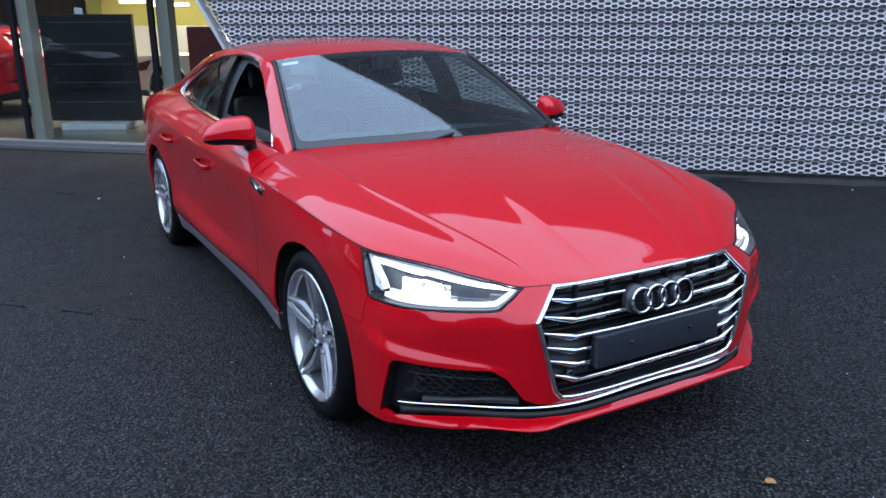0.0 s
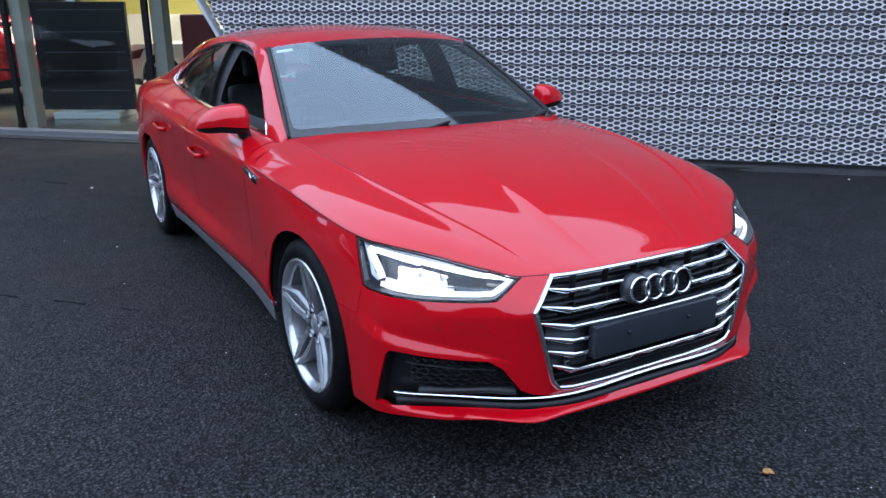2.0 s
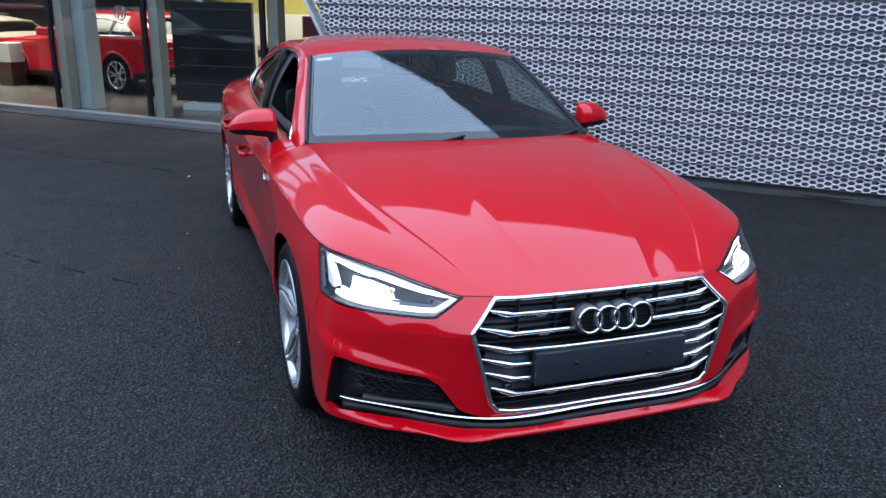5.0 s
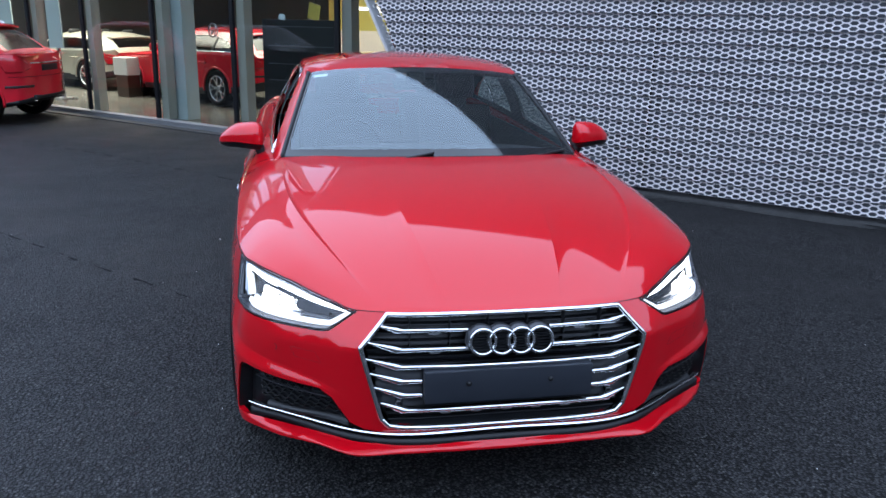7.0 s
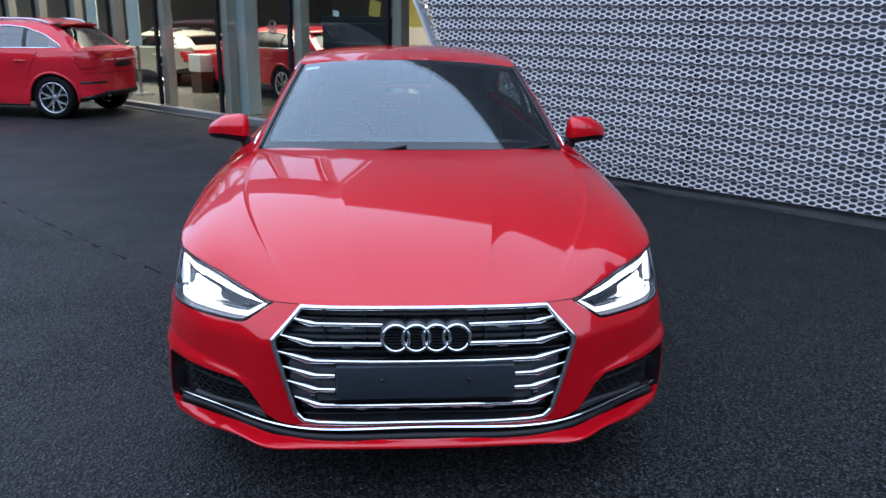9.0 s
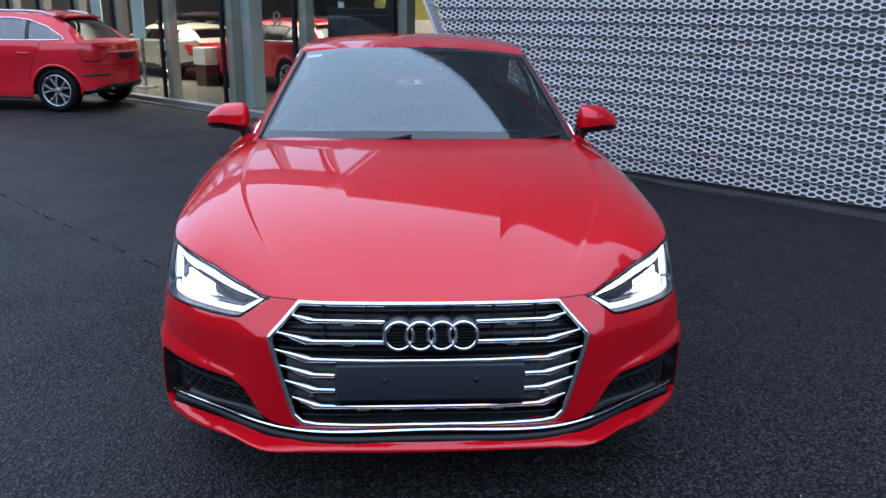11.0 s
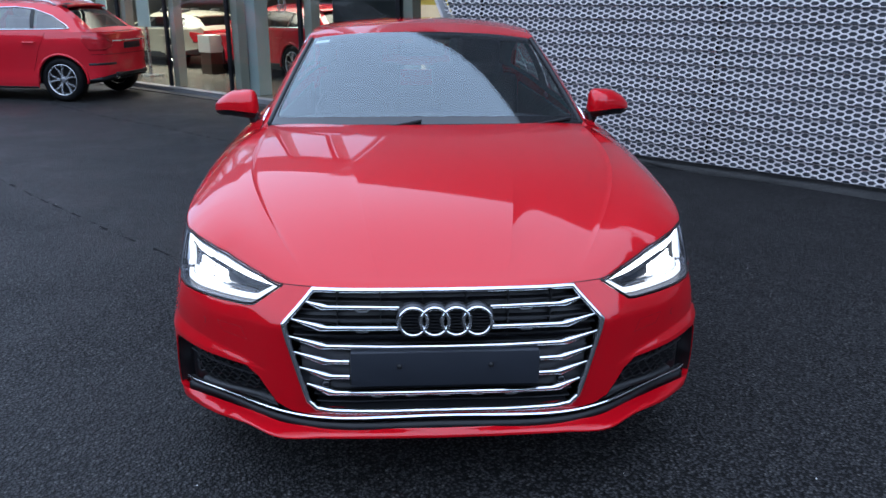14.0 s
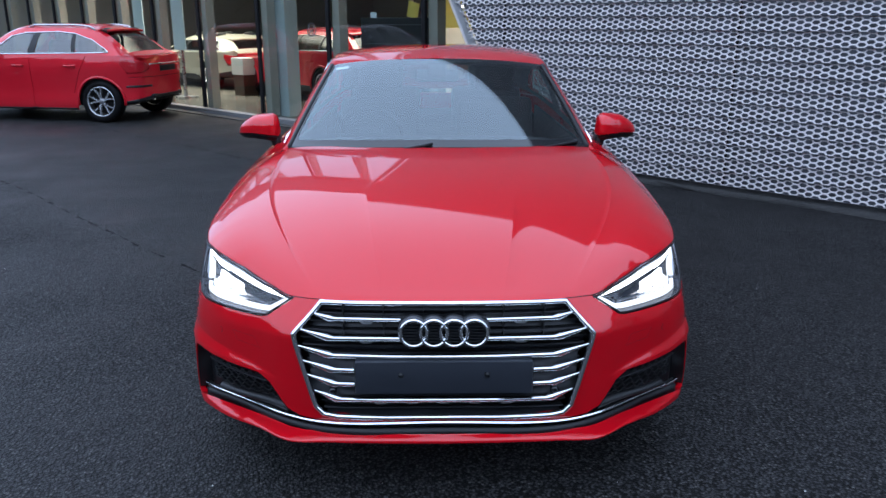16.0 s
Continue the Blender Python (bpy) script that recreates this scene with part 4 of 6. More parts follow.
def lift(faces, shape, sides=(1,), deep=0.0):
    """A new mesh from flat faces, carried onto the car by shape(a, b), on the sides asked for; deep turns the rim inward."""
    vs = list({v for f in faces for v in f.verts})
    pos = shape(np.array([v.co.x for v in vs]), np.array([v.co.y for v in vs]))
    bm = bmesh.new()
    for s in sides:
        m = {v: bm.verts.new((s * p[0], p[1], p[2])) for v, p in zip(vs, pos)}
        for f in faces:
            q = [m[v] for v in f.verts]
            try:
                bm.faces.new(q if s > 0 else q[::-1])
            except ValueError:
                pass
    if len(sides) == 2:
        bmesh.ops.remove_doubles(bm, verts=[v for v in bm.verts if abs(v.co.x) < 0.002], dist=0.004)
    bm.normal_update()
    if deep:
        rim = [e for e in bm.edges if len(e.link_faces) == 1]
        push = {v: -v.normal * deep for e in rim for v in e.verts}
        got = bmesh.ops.extrude_edge_only(bm, edges=rim)["geom"]
        new_v = [g for g in got if isinstance(g, bmesh.types.BMVert)]
        old = {tuple(round(c, 5) for c in v.co): d for v, d in push.items()}
        for v in new_v:
            v.co += old.get(tuple(round(c, 5) for c in v.co), Vector())
    return bm


GRILLE = [(-0.1, 0.80), (Lx(0.398), 0.80), (Lx(0.403), 0.690), (Lx(0.474), 0.590), (Lx(0.412), 0.345), (Lx(0.388), 0.318), (-0.1, 0.304)]
HEAD = [(L_TIP + 0.006, 0.684), (Lx(0.55), 0.76), (Ly(-0.372), 0.84), (Ly(-0.376), 0.774), (Ly(-0.448), 0.632), (Ly(-0.47), 0.622), (Lx(0.60), 0.619), (Lx(0.575), 0.623)]
FOG = [(-0.1, 0.299), (Lx(0.40), 0.299), (Lx(0.46), 0.308), (Lx(0.505), 0.328), (Lx(0.56), 0.405), (Lx(0.60), 0.432), (Ly(-0.605), 0.457), (Ly(-0.588), 0.454), (Ly(-0.576), 0.440), (Ly(-0.532), 0.258), (Lx(0.72), 0.257), (Lx(0.46), 0.258), (-0.1, 0.259)]
DUCT = [(Lx(0.500), 0.312), (Lx(0.512), 0.330), (Lx(0.565), 0.402), (Lx(0.603), 0.428), (Ly(-0.607), 0.452), (Ly(-0.590), 0.449), (Ly(-0.580), 0.437), (Ly(-0.538), 0.262)]
GAPS = strip([(Ly(-0.449), 0.625), (Ly(-0.440), 0.540), (Ly(-0.425), 0.532), (Ly(-0.25), 0.532)], 0.003)
GAPS += strip([(Ly(0.665), 0.90), (Ly(0.672), 0.60), (Ly(0.69), 0.25)], 0.006)
GAPS += strip([(Ly(1.735), 0.95), (Ly(1.735), 0.25)], 0.006)
GAPS += strip([(Ly(2.60), 0.95), (Ly(2.56), 0.82), (Ly(2.45), 0.66), (Ly(2.40), 0.50), (Ly(2.40), 0.25)], 0.006)
GAPS += strip([(Ly(0.36), 0.285), (Ly(2.47), 0.295)], 0.005)
GAPS += strip([(Ly(3.10), 0.62), (Ly(3.60), 0.66), (PLAN_L + 0.1, 0.66)], 0.006)


def ring_rule(L, z):
    for g in GAPS:
        if inside(g, L, z):
            return "gap"
    if L < 1.3:
        if inside(GRILLE, L, z):
            return "grille"
        if inside(HEAD, L, z):
            return "head"
        if inside(FOG, L, z):
            return "fog"
    y = float(PLAN_F(L)[1])
    if L < Ly(-0.449) or (z < 0.532 and y < 0.1):
        return "front_bumper"
    if y < 0.668:
        return "sill" if z < 0.285 and y > 0.3 else "front_fender"
    if y < 2.47 and z < 0.29:
        return "sill"
    if y < 1.735:
        return "front_door"
    lim = 2.40 if z < 0.5 else 2.40 + 0.05 * (z - 0.5) / 0.16 if z < 0.66 else 2.45 + 0.11 * (z - 0.66) / 0.16
    if y < lim:
        return "rear_door"
    return "rear_bumper" if z < 0.62 + 0.04 * min(1, max(0, (y - 3.1) / 0.5)) and y > 3.05 else "quarter_panel"


def ring_domain():
    bm = bmesh.new()
    arch = []
    for c, r in ARCHES:
        for a in np.linspace(-math.pi / 2, math.pi / 2, 41):
            arch.append(Ly(c + r * math.sin(a) * 0.9999))
    Ls = np.concatenate([np.arange(0, 1.45, 0.018), np.arange(1.45, PLAN_L - 0.01, 0.05), [PLAN_L], arch])
    Ls = np.unique(np.round(Ls, 4))
    rows = 96
    lo, hi = z_bottom(Ls), Z_TOP(Ls)
    grid(bm, [[(L, a + (b - a) * j / rows, 0) for j in range(rows + 1)] for L, a, b in zip(Ls, lo, hi)])
    for poly in (GRILLE, HEAD, FOG, *GAPS):
        cut(bm, poly)
    return bm


def red_car():
    car = thing("car", pose(0, 0, 0), "glossy red five-door coupe with headlamps lit, parked on the asphalt", "car")
    both = (1, -1)
    dom = ring_domain()
    reg = sort_faces(dom, ring_rule)
    part("front_bumper", lift(reg["front_bumper"], skin, both, 0.02), PAINT, car, sharp=60)
    for s in both:
        part("front_fender", lift(reg["front_fender"], skin, (s,), 0.008), PAINT, car, sharp=40)
        part("sill", lift(reg["sill"], skin, (s,), 0.02), SILL, car, "grey sill blade")
        part("quarter_panel", lift(reg["quarter_panel"], skin, (s,), 0.02), PAINT, car, sharp=40)
    part("rear_bumper", lift(reg["rear_bumper"], skin, both, 0.02), PAINT, car)
    # shoulders above the waist line, joined to the doors and quarter panels
    doors = {}
    for s in both:
        for name, y0, y1 in (("front_door", 0.672, 1.731), ("rear_door", 1.739, 2.596), ("quarter_panel", 2.604, 3.72)):
            ys = np.linspace(y0, y1, 24)
            bm = bmesh.new() if name == "quarter_panel" else lift(reg[name], skin, (s,), 0.02)
            e = top_edge(np.array([Ly(y) for y in ys]))
            b = _belt(ys)
            b = np.stack([b[:, 0], ys, b[:, 1]], -1)
            rows = []
            for t in np.linspace(0, 1, 8):
                p = e + (b - e) * t
                p[:, 0] += 0.020 * 4 * t * (1 - t) * 0.6
                p[:, 2] += 0.012 * 4 * t * (1 - t)
                rows.append([(s * x, y, z) for x, y, z in p])
            grid(bm, rows, flip=s > 0)
            doors[name, s] = part(name if name != "quarter_panel" else "shoulder", bm, PAINT, car, sharp=40)
    for s in both:
        ys = np.linspace(0.585, 0.674, 8)
        e = top_edge(np.array([Ly(y) for y in ys]))
        b = _belt(ys)
        b = np.stack([b[:, 0], ys, b[:, 1]], -1)
        bm = bmesh.new()
        rows = []
        for t in np.linspace(0, 1, 8):
            p = e + (b - e) * t
            p[:, 0] += 0.020 * 4 * t * (1 - t) * 0.6 - 0.001
            p[:, 2] += 0.012 * 4 * t * (1 - t) - 0.002
            rows.append(p * [s, 1, 1])
        grid(bm, rows, flip=s > 0)
        part("cowl_corner", bm, PAINT, car)
    dark = lift(reg["grille"], lambda L, z: skin(L, z, -0.055), both)
    part("grille_back", dark, INFILL, car, "black grille insert")
    for z, up in ((0.3085, 1),):
        Ls = np.linspace(0, Lx(0.384), 20)
        q = [skin(Ls, np.full(20, z + dz), d) for d, dz in ((-0.002, 0.003), (-0.056, 0.024))]
        bm = bmesh.new()
        grid(bm, [np.concatenate([(r * [-1, 1, 1])[:0:-1], r]) for r in q])
        part("grille_floor", bm, BLACK, car, smooth=False)
    for s in both:
        q = loop_path(DUCT, 8)
        f, b = skin(q[:, 0], q[:, 1], -0.003) * [s, 1, 1], skin(q[:, 0], q[:, 1], -0.052) * [s, 1, 1]
        bm = bmesh.new()
        grid(bm, [f, b])
        part("intake_duct", bm, BLACK, car, "black intake duct wall")
    part("intake_back", lift(reg["fog"], lambda L, z: skin(L, z, -0.05), both), BLACK, car, "black lower intake")
    # hood
    us = np.concatenate([np.linspace(0, 1, 40), np.linspace(1, 1.4, 26)[1:], np.linspace(1.4, 1.9, 16)[1:], np.linspace(1.9, 2, 20)[1:], np.linspace(2, 2.3, 24)[1:], np.linspace(2.3, 3, 26)[1:]])
    vs = np.linspace(0, 1, 190) ** 1.6
    h = hood(us[None, :], vs[:, None])
    full = np.concatenate([(h * [-1, 1, 1])[:, :0:-1], h], 1)
    edge = np.minimum(1, np.minimum(vs[:, None] / 0.02, (3 - np.abs(np.concatenate([-us[:0:-1], us])))[None, :] / 0.08))
    full[:, :, 2] -= 0.004 * (1 - edge) ** 2
    bm = bmesh.new()
    grid(bm, full)
    bmesh.ops.remove_doubles(bm, verts=bm.verts, dist=1e-5)
    bmesh.ops.recalc_face_normals(bm, faces=bm.faces)
    bm.faces.ensure_lookup_table()
    if bm.faces[len(bm.faces) // 2].normal.z < 0:
        bmesh.ops.reverse_faces(bm, faces=bm.faces)
    part("hood", bm, PAINT, car, sharp=5)
    # black rods drawn for the shaded shut gap round the hood
    bm = bmesh.new()
    Ls = np.linspace(Lx(0.405), Ly(0.52), 160)
    p = top_edge(Ls) + [0, 0.001, -0.0006]
    bm.free()
    for s in both:
        bm = bmesh.new()
        sweep(bm, p * [s, 1, 1], rod(0.0018, 6))
        part("hood_seam", bm, DARK, car, "black rubber seam")
    # roof
    us = np.linspace(0, 1, 21)
    ws = np.linspace(0, 1, 60)
    yt = screen(us, np.ones(21))[:, 1]
    yy = yt[None] * (1 - ws[:, None]) + 3.79 * ws[:, None]
    r = roof(us[None, :], yy)
    glassy = lambda a, b: 2.62 < b < 3.42 and abs(a) < 0.80
    for name, mt, keep in (("roof", PAINT, False), ("rear_window", SIDE_GLASS, True)):
        bm = bmesh.new()
        full = np.concatenate([(r * [-1, 1, 1])[:, :0:-1], r], 1)
        grid(bm, full)
        uu = np.concatenate([-us[:0:-1], us])
        kill = []
        for f in bm.faces:
            c = f.calc_center_median()
            a = c.x / float(_rail(np.array([c.y]))[0, 0])
            if glassy(a, c.y) != keep:
                kill.append(f)
        bmesh.ops.delete(bm, geom=kill, context="FACES")
        part(name, bm, mt, car)
    bm = bmesh.new()
    full = np.concatenate([(r * [-1, 1, 1])[:, :0:-1], r], 1)[:40] - [0, -0.01, 0.03]
    grid(bm, full)
    part("headliner", bm, SEAT, car, "dark cloth headliner")
    # windscreen with its black band
    us, vs = np.linspace(0, 1, 60), np.linspace(0, 1, 60)
    w = screen(us[None, :], vs[:, None])
    full = np.concatenate([(w * [-1, 1, 1])[:, :0:-1], w], 1)
    bm = bmesh.new()
    grid(bm, full, flip=False)
    bmesh.ops.recalc_face_normals(bm, faces=bm.faces)
    if sum(f.normal.z for f in bm.faces) < 0:
        bmesh.ops.reverse_faces(bm, faces=bm.faces)
    ws_ob = part("windscreen", bm, SCREEN, car, "clear windscreen mirroring the sky")
    ws_ob.visible_shadow = False
    for nm, a in (("windscreen_band", [(u, v) for u, v in [(1, 0), (1, 1)]]),):
        for s in both:
            vv = np.linspace(0, 1, 20)
            bm = bmesh.new()
            outer, inner = screen(np.ones(20), vv, 0.003), screen(np.full(20, 0.976), vv, 0.003)
            grid(bm, [[(s * p[0], p[1], p[2]) for p in outer], [(s * p[0], p[1], p[2]) for p in inner]], flip=s > 0)
            part(nm, bm, BLACK, car)
    for v0, v1 in ((-0.03, 0.006), (0.965, 1.0)):
        uu = np.linspace(-1, 1, 49)
        bm = bmesh.new()
        rows = []
        for v in (v0, v1):
            q = screen(np.abs(uu), np.full(49, v), -0.003 if v > 0.01 else 0.002)
            q[:, 0] *= np.sign(uu)
            rows.append(q)
        grid(bm, rows)
        part("windscreen_band", bm, BLACK, car)
    for s in both:
        vv = np.linspace(0.0, 0.995, 30)
        bm = bmesh.new()
        sweep(bm, screen(np.full(30, 0.992), vv, 0.003) * [s, 1, 1], [(-0.010, -0.004), (0.010, -0.004), (0.008, 0.008), (-0.008, 0.006)], up=(0, -0.5, 0.86))
        part("windscreen_seal", bm, BLACK, car, "black rubber windscreen seal")
    # printed edge with rounded lower corners
    edge = [((0.976, v), (0.958, v)) for v in np.linspace(0.97, 0.16, 22)]
    for k in range(9):
        a = k / 8 * math.pi / 2
        inn = (0.918 + 0.040 * math.cos(a), 0.150 - 0.078 * math.sin(a))
        out = (0.976, 0.15 - 0.144 * k / 4) if k <= 4 else (0.976 - 0.058 * (k - 4) / 4, 0.006)
        edge.append((out, inn))
    edge += [((u, 0.006), (u, 0.072)) for u in np.linspace(0.90, 0, 24)]
    edge += [((-o[0], o[1]), (-i[0], i[1])) for o, i in edge[-2::-1]]
    rows = []
    for f in np.linspace(0, 1, 5):
        uv = np.array([(o[0] * (1 - f) + i[0] * f, o[1] * (1 - f) + i[1] * f) for o, i in edge])
        q = screen(np.abs(uv[:, 0]), uv[:, 1], 0.0025)
        q[:, 0] *= np.where(uv[:, 0] < 0, -1, 1)
        rows.append(q)
    bm = bmesh.new()
    grid(bm, rows)
    bmesh.ops.recalc_face_normals(bm, faces=bm.faces)
    if sum(f.normal.z for f in bm.faces) < 0:
        bmesh.ops.reverse_faces(bm, faces=bm.faces)
    part("printed_edge", bm, FRIT, car, "glossy black printed windscreen edge")
    # side of the glasshouse
    ys = np.unique(np.round(np.concatenate([np.linspace(0.61, 1.4, 60), np.linspace(1.4, 3.71, 90)]), 4))
    b, rr = _belt(ys), _rail(ys)
    dlo = [(0.775, 0.952), (1.2, 0.968), (1.7, 0.979), (2.3, 1.003), (2.66, 1.018), (2.80, 1.036), (2.74, 1.075), (2.55, 1.155), (2.3, 1.228), (2.0, 1.283), (1.7, 1.306), (1.5, 1.300), (1.36, 1.275), (1.20, 1.205), (1.0, 1.100)]
    sd = bmesh.new()
    grid(sd, [[(y, lo + (hi - lo) * j / 22, 0) for j in range(23)] for y, lo, hi in zip(ys, b[:, 1], rr[:, 1])])
    cut(sd, dlo)
    pillar = [(1.66, 0.90), (1.80, 0.90), (1.86, 1.35), (1.745, 1.35)]
    cut(sd, pillar)
    cut(sd, [(2.43, 0.9), (2.455, 0.9), (2.40, 1.35), (2.375, 1.35)])
    rule = lambda y, z: "frame" if not inside(dlo, y, z) else "pillar" if inside(pillar, y, z) else "divider" if inside([(2.43, 0.9), (2.455, 0.9), (2.40, 1.35), (2.375, 1.35)], y, z) else "front" if y < 1.75 else "rear"
    sreg = sort_faces(sd, rule)
    for s in both:
        part("roof_frame", lift(sreg["frame"], house_side, (s,), 0.015), PAINT, car, "red pillar and roof frame")
        part("centre_pillar", lift(sreg["pillar"], lambda y, z: house_side(y, z) + [0.002, 0, 0], (s,)), GLOSS_BLACK, car, "black centre pillar")
        part("window_divider", lift(sreg["divider"], lambda y, z: house_side(y, z) + [0.002, 0, 0], (s,)), GLOSS_BLACK, car, "black window divider")
        if s > 0:
            part("front_window", lift(sreg["front"], lambda y, z: house_side(y, z) - [0.006, 0, 0], (s,)), SIDE_GLASS, car)
        part("rear_window_side", lift(sreg["rear"], lambda y, z: house_side(y, z) - [0.006, 0, 0], (s,)), SIDE_GLASS, car)
        pts = []
        for (y0, z0), (y1, z1) in zip(dlo, dlo[1:] + dlo[:1]):
            for t in np.linspace(0, 1, 8, endpoint=False):
                pts.append((y0 + (y1 - y0) * t, z0 + (z1 - z0) * t))
        pts = np.array(pts)
        p = house_side(pts[:, 0], pts[:, 1]) + [0.003, 0, 0]
        p[:, 0] -= 0.0075 * np.clip((1.42 - pts[:, 0]) / 0.12, 0, 1) * np.clip((pts[:, 1] - 0.97) / 0.03, 0, 1)
        p[:, 0] *= s
        bm = bmesh.new()
        sweep(bm, p, [(-0.008, -0.006), (0.008, -0.006), (0.006, 0.003), (-0.006, 0.003)], up=(s, 0, 0.25), closed=True, scales=list(1 - 0.6 * np.clip((1.42 - pts[:, 0]) / 0.12, 0, 1) * np.clip((pts[:, 1] - 0.97) / 0.03, 0, 1)))
        part("window_trim", bm, CHROME, car, "bright window surround", sharp=40)
    mid = np.mean(np.array(dlo), 0)
    hole = [(float(mid[0] + (a - mid[0]) * 0.95), float(mid[1] + (b - mid[1]) * 0.80)) for a, b in dlo]
    inner = bmesh.new()
    grid(inner, [[(y, lo + (hi - lo) * j / 22, 0) for j in range(23)] for y, lo, hi in zip(ys, b[:, 1], rr[:, 1])])
    cut(inner, hole)
    lining = sort_faces(inner, lambda y, z: "glass" if inside(hole, y, z) and not 1.62 < y < 1.90 else "cloth")["cloth"]
    for s in both:
        part("pillar_lining", lift(lining, lambda y, z: house_side(y, z) - [0.035, 0, 0], (s,)), SEAT, car, "dark cloth pillar lining")
    inner.free()
    front_end(car, reg)
    wheel_set(car)
    mirrors(car)
    small_parts(car)
    cabin(car)
    inner_body(car)
    dom.free()
    sd.free()
    return car


def loop_path(poly, n=10, z_lim=True):
    """Points along an outline on the skin."""
    out = []
    for (a, b), (c, d) in zip(poly, poly[1:]):
        for t in np.linspace(0, 1, n, endpoint=False):
            out.append((a + (c - a) * t, b + (d - b) * t))
    out.append(poly[-1])
    return np.array(out)


def front_end(car, reg):
    both = (1, -1)
    # chrome surround of the grille
    half = [(0.0, 0.684), (Lx(0.18), 0.684), (Lx(0.398), 0.681), (Lx(0.469), 0.589), (Lx(0.407), 0.347), (Lx(0.384), 0.322), (Lx(0.34), 0.315), (Lx(0.18), 0.311), (0.0, 0.310)]
    q = loop_path(half, 8)
    p = skin(q[:, 0], q[:, 1], 0.004)
    loop = np.concatenate([p, (p * [-1, 1, 1])[-2:0:-1]])
    bm = bmesh.new()
    sweep(bm, loop, [(-0.008, -0.02), (0.008, -0.02)] + [(0.0085 * math.cos(a), 0.009 * math.sin(a)) for a in [math.pi * j / 6 for j in range(7)]], up=(0, -1, 0.35), closed=True)
    part("grille_surround", bm, CHROME, car, "chrome grille surround", sharp=35)
    bars = [
        [(0.425, 0.649), (0.362, 0.638), (0.345, 0.637), (0.135, 0.637)],
        [(0.452, 0.603), (0.360, 0.585), (0.343, 0.583), (0.135, 0.582)],
        [(0.455, 0.553), (0.362, 0.529), (0.345, 0.526), (0.17, 0.524), (0.0, 0.523)],
        [(0.443, 0.504), (0.354, 0.479), (0.338, 0.478), (0.282, 0.478)],
        [(0.429, 0.456), (0.347, 0.431), (0.332, 0.430), (0.282, 0.430)],
        [(0.409, 0.403), (0.342, 0.379), (0.325, 0.376), (0.17, 0.374), (0.0, 0.373)],
    ]
    for bar in bars:
        whole = bar[-1][0] == 0.0
        k = len(bar)
        sc = [0.45, 1.65, 1.08] + [1.0] * (k - 3)
        for s in ((1,) if whole else both):
            pts = [(a, z) for a, z in bar]
            rows = skin(np.array([Lx(a) for a, z in pts]), np.array([z for a, z in pts]), 0.002)
            scl = list(sc)
            if whole:
                rows = np.concatenate([rows, (rows * [-1, 1, 1])[-2::-1]])
                scl = scl + scl[-2::-1]
            else:
                rows = rows * [s, 1, 1]
            bm = bmesh.new()
            sweep(bm, rows, [(-0.0075, -0.03), (0.0075, -0.03)] + [(0.0075 * math.cos(a), 0.008 * math.sin(a)) for a in [math.pi * j / 6 for j in range(7)]], up=(0, -1, 0.45), scales=scl)
            part("grille_bar", bm, CHROME, car, "chrome grille bar", sharp=30)
    # small satin clips under the bars
    for x, z in ((-0.24, 0.637), (0.24, 0.637), (-0.24, 0.582), (0.24, 0.582), (-0.20, 0.373), (-0.10, 0.373), (0.0, 0.373), (0.10, 0.373), (0.20, 0.373)):
        yb = float(skin(np.array([Lx(abs(x))]), np.array([z]), 0.0)[0, 1])
        bm = bmesh.new()
        f = [[(x - w, yb + d, z - h), (x + w, yb + d, z - h)] for w, d, h in ((0.020, -0.002, 0.0085), (0.013, 0.0, 0.0145), (0.013, 0.016, 0.0145), (0.020, 0.016, 0.0085))]
        grid(bm, f, close_u=True)
        bmesh.ops.recalc_face_normals(bm, faces=bm.faces)
        part("bar_clip", bm, SILL, car, "small satin grey clip", smooth=False)
    # dark slats and ribs behind the bars
    for z in np.arange(0.335, 0.68, 0.024):
        wdt = np.interp(z, [0.32, 0.59, 0.68], [0.38, 0.455, 0.36])
        xx = np.linspace(-wdt, wdt, 15)
        pth = skin(np.array([Lx(abs(x)) for x in xx]), np.full(15, z), -0.03)
        pth[:, 0] = xx
        bm = bmesh.new()
        sweep(bm, pth, [(-0.003, -0.015), (0.003, -0.015), (0.002, 0.01), (-0.002, 0.01)], up=(0, -1, 0))
        part("grille_slat", bm, BLACK, car, smooth=False)
    for x in (-0.315, -0.188, -0.064, 0.064, 0.188, 0.315):
        bm = bmesh.new()
        yb = float(skin(np.array([Lx(abs(x))]), np.array([0.62]), -0.012)[0, 1])
        box(bm, x - 0.0012, x + 0.0012, yb, yb + 0.03, 0.54, 0.685)
        part("grille_rib", bm, BLACK, car, smooth=False)
    slab = [f for f in reg["grille"] if 0.385 < f.calc_center_median().y < 0.53]
    for s in both:
        part("grille_infill", lift([f for f in slab if 0.27 < f.calc_center_median().x < 0.43], lambda L, z: skin(L, z, -0.018), (s,)), INFILL, car, "dark slate infill panel")
    # plate holder
    bm = bmesh.new()
    box(bm, -0.276, 0.276, -0.914, -0.878, 0.410, 0.517, bevel=0.004)
    for v in bm.verts:
        v.co.y += 0.09 * v.co.x**2
    holder = part("plate_holder", bm, PLATE, car, "blank dark slate number plate holder", sharp=30)
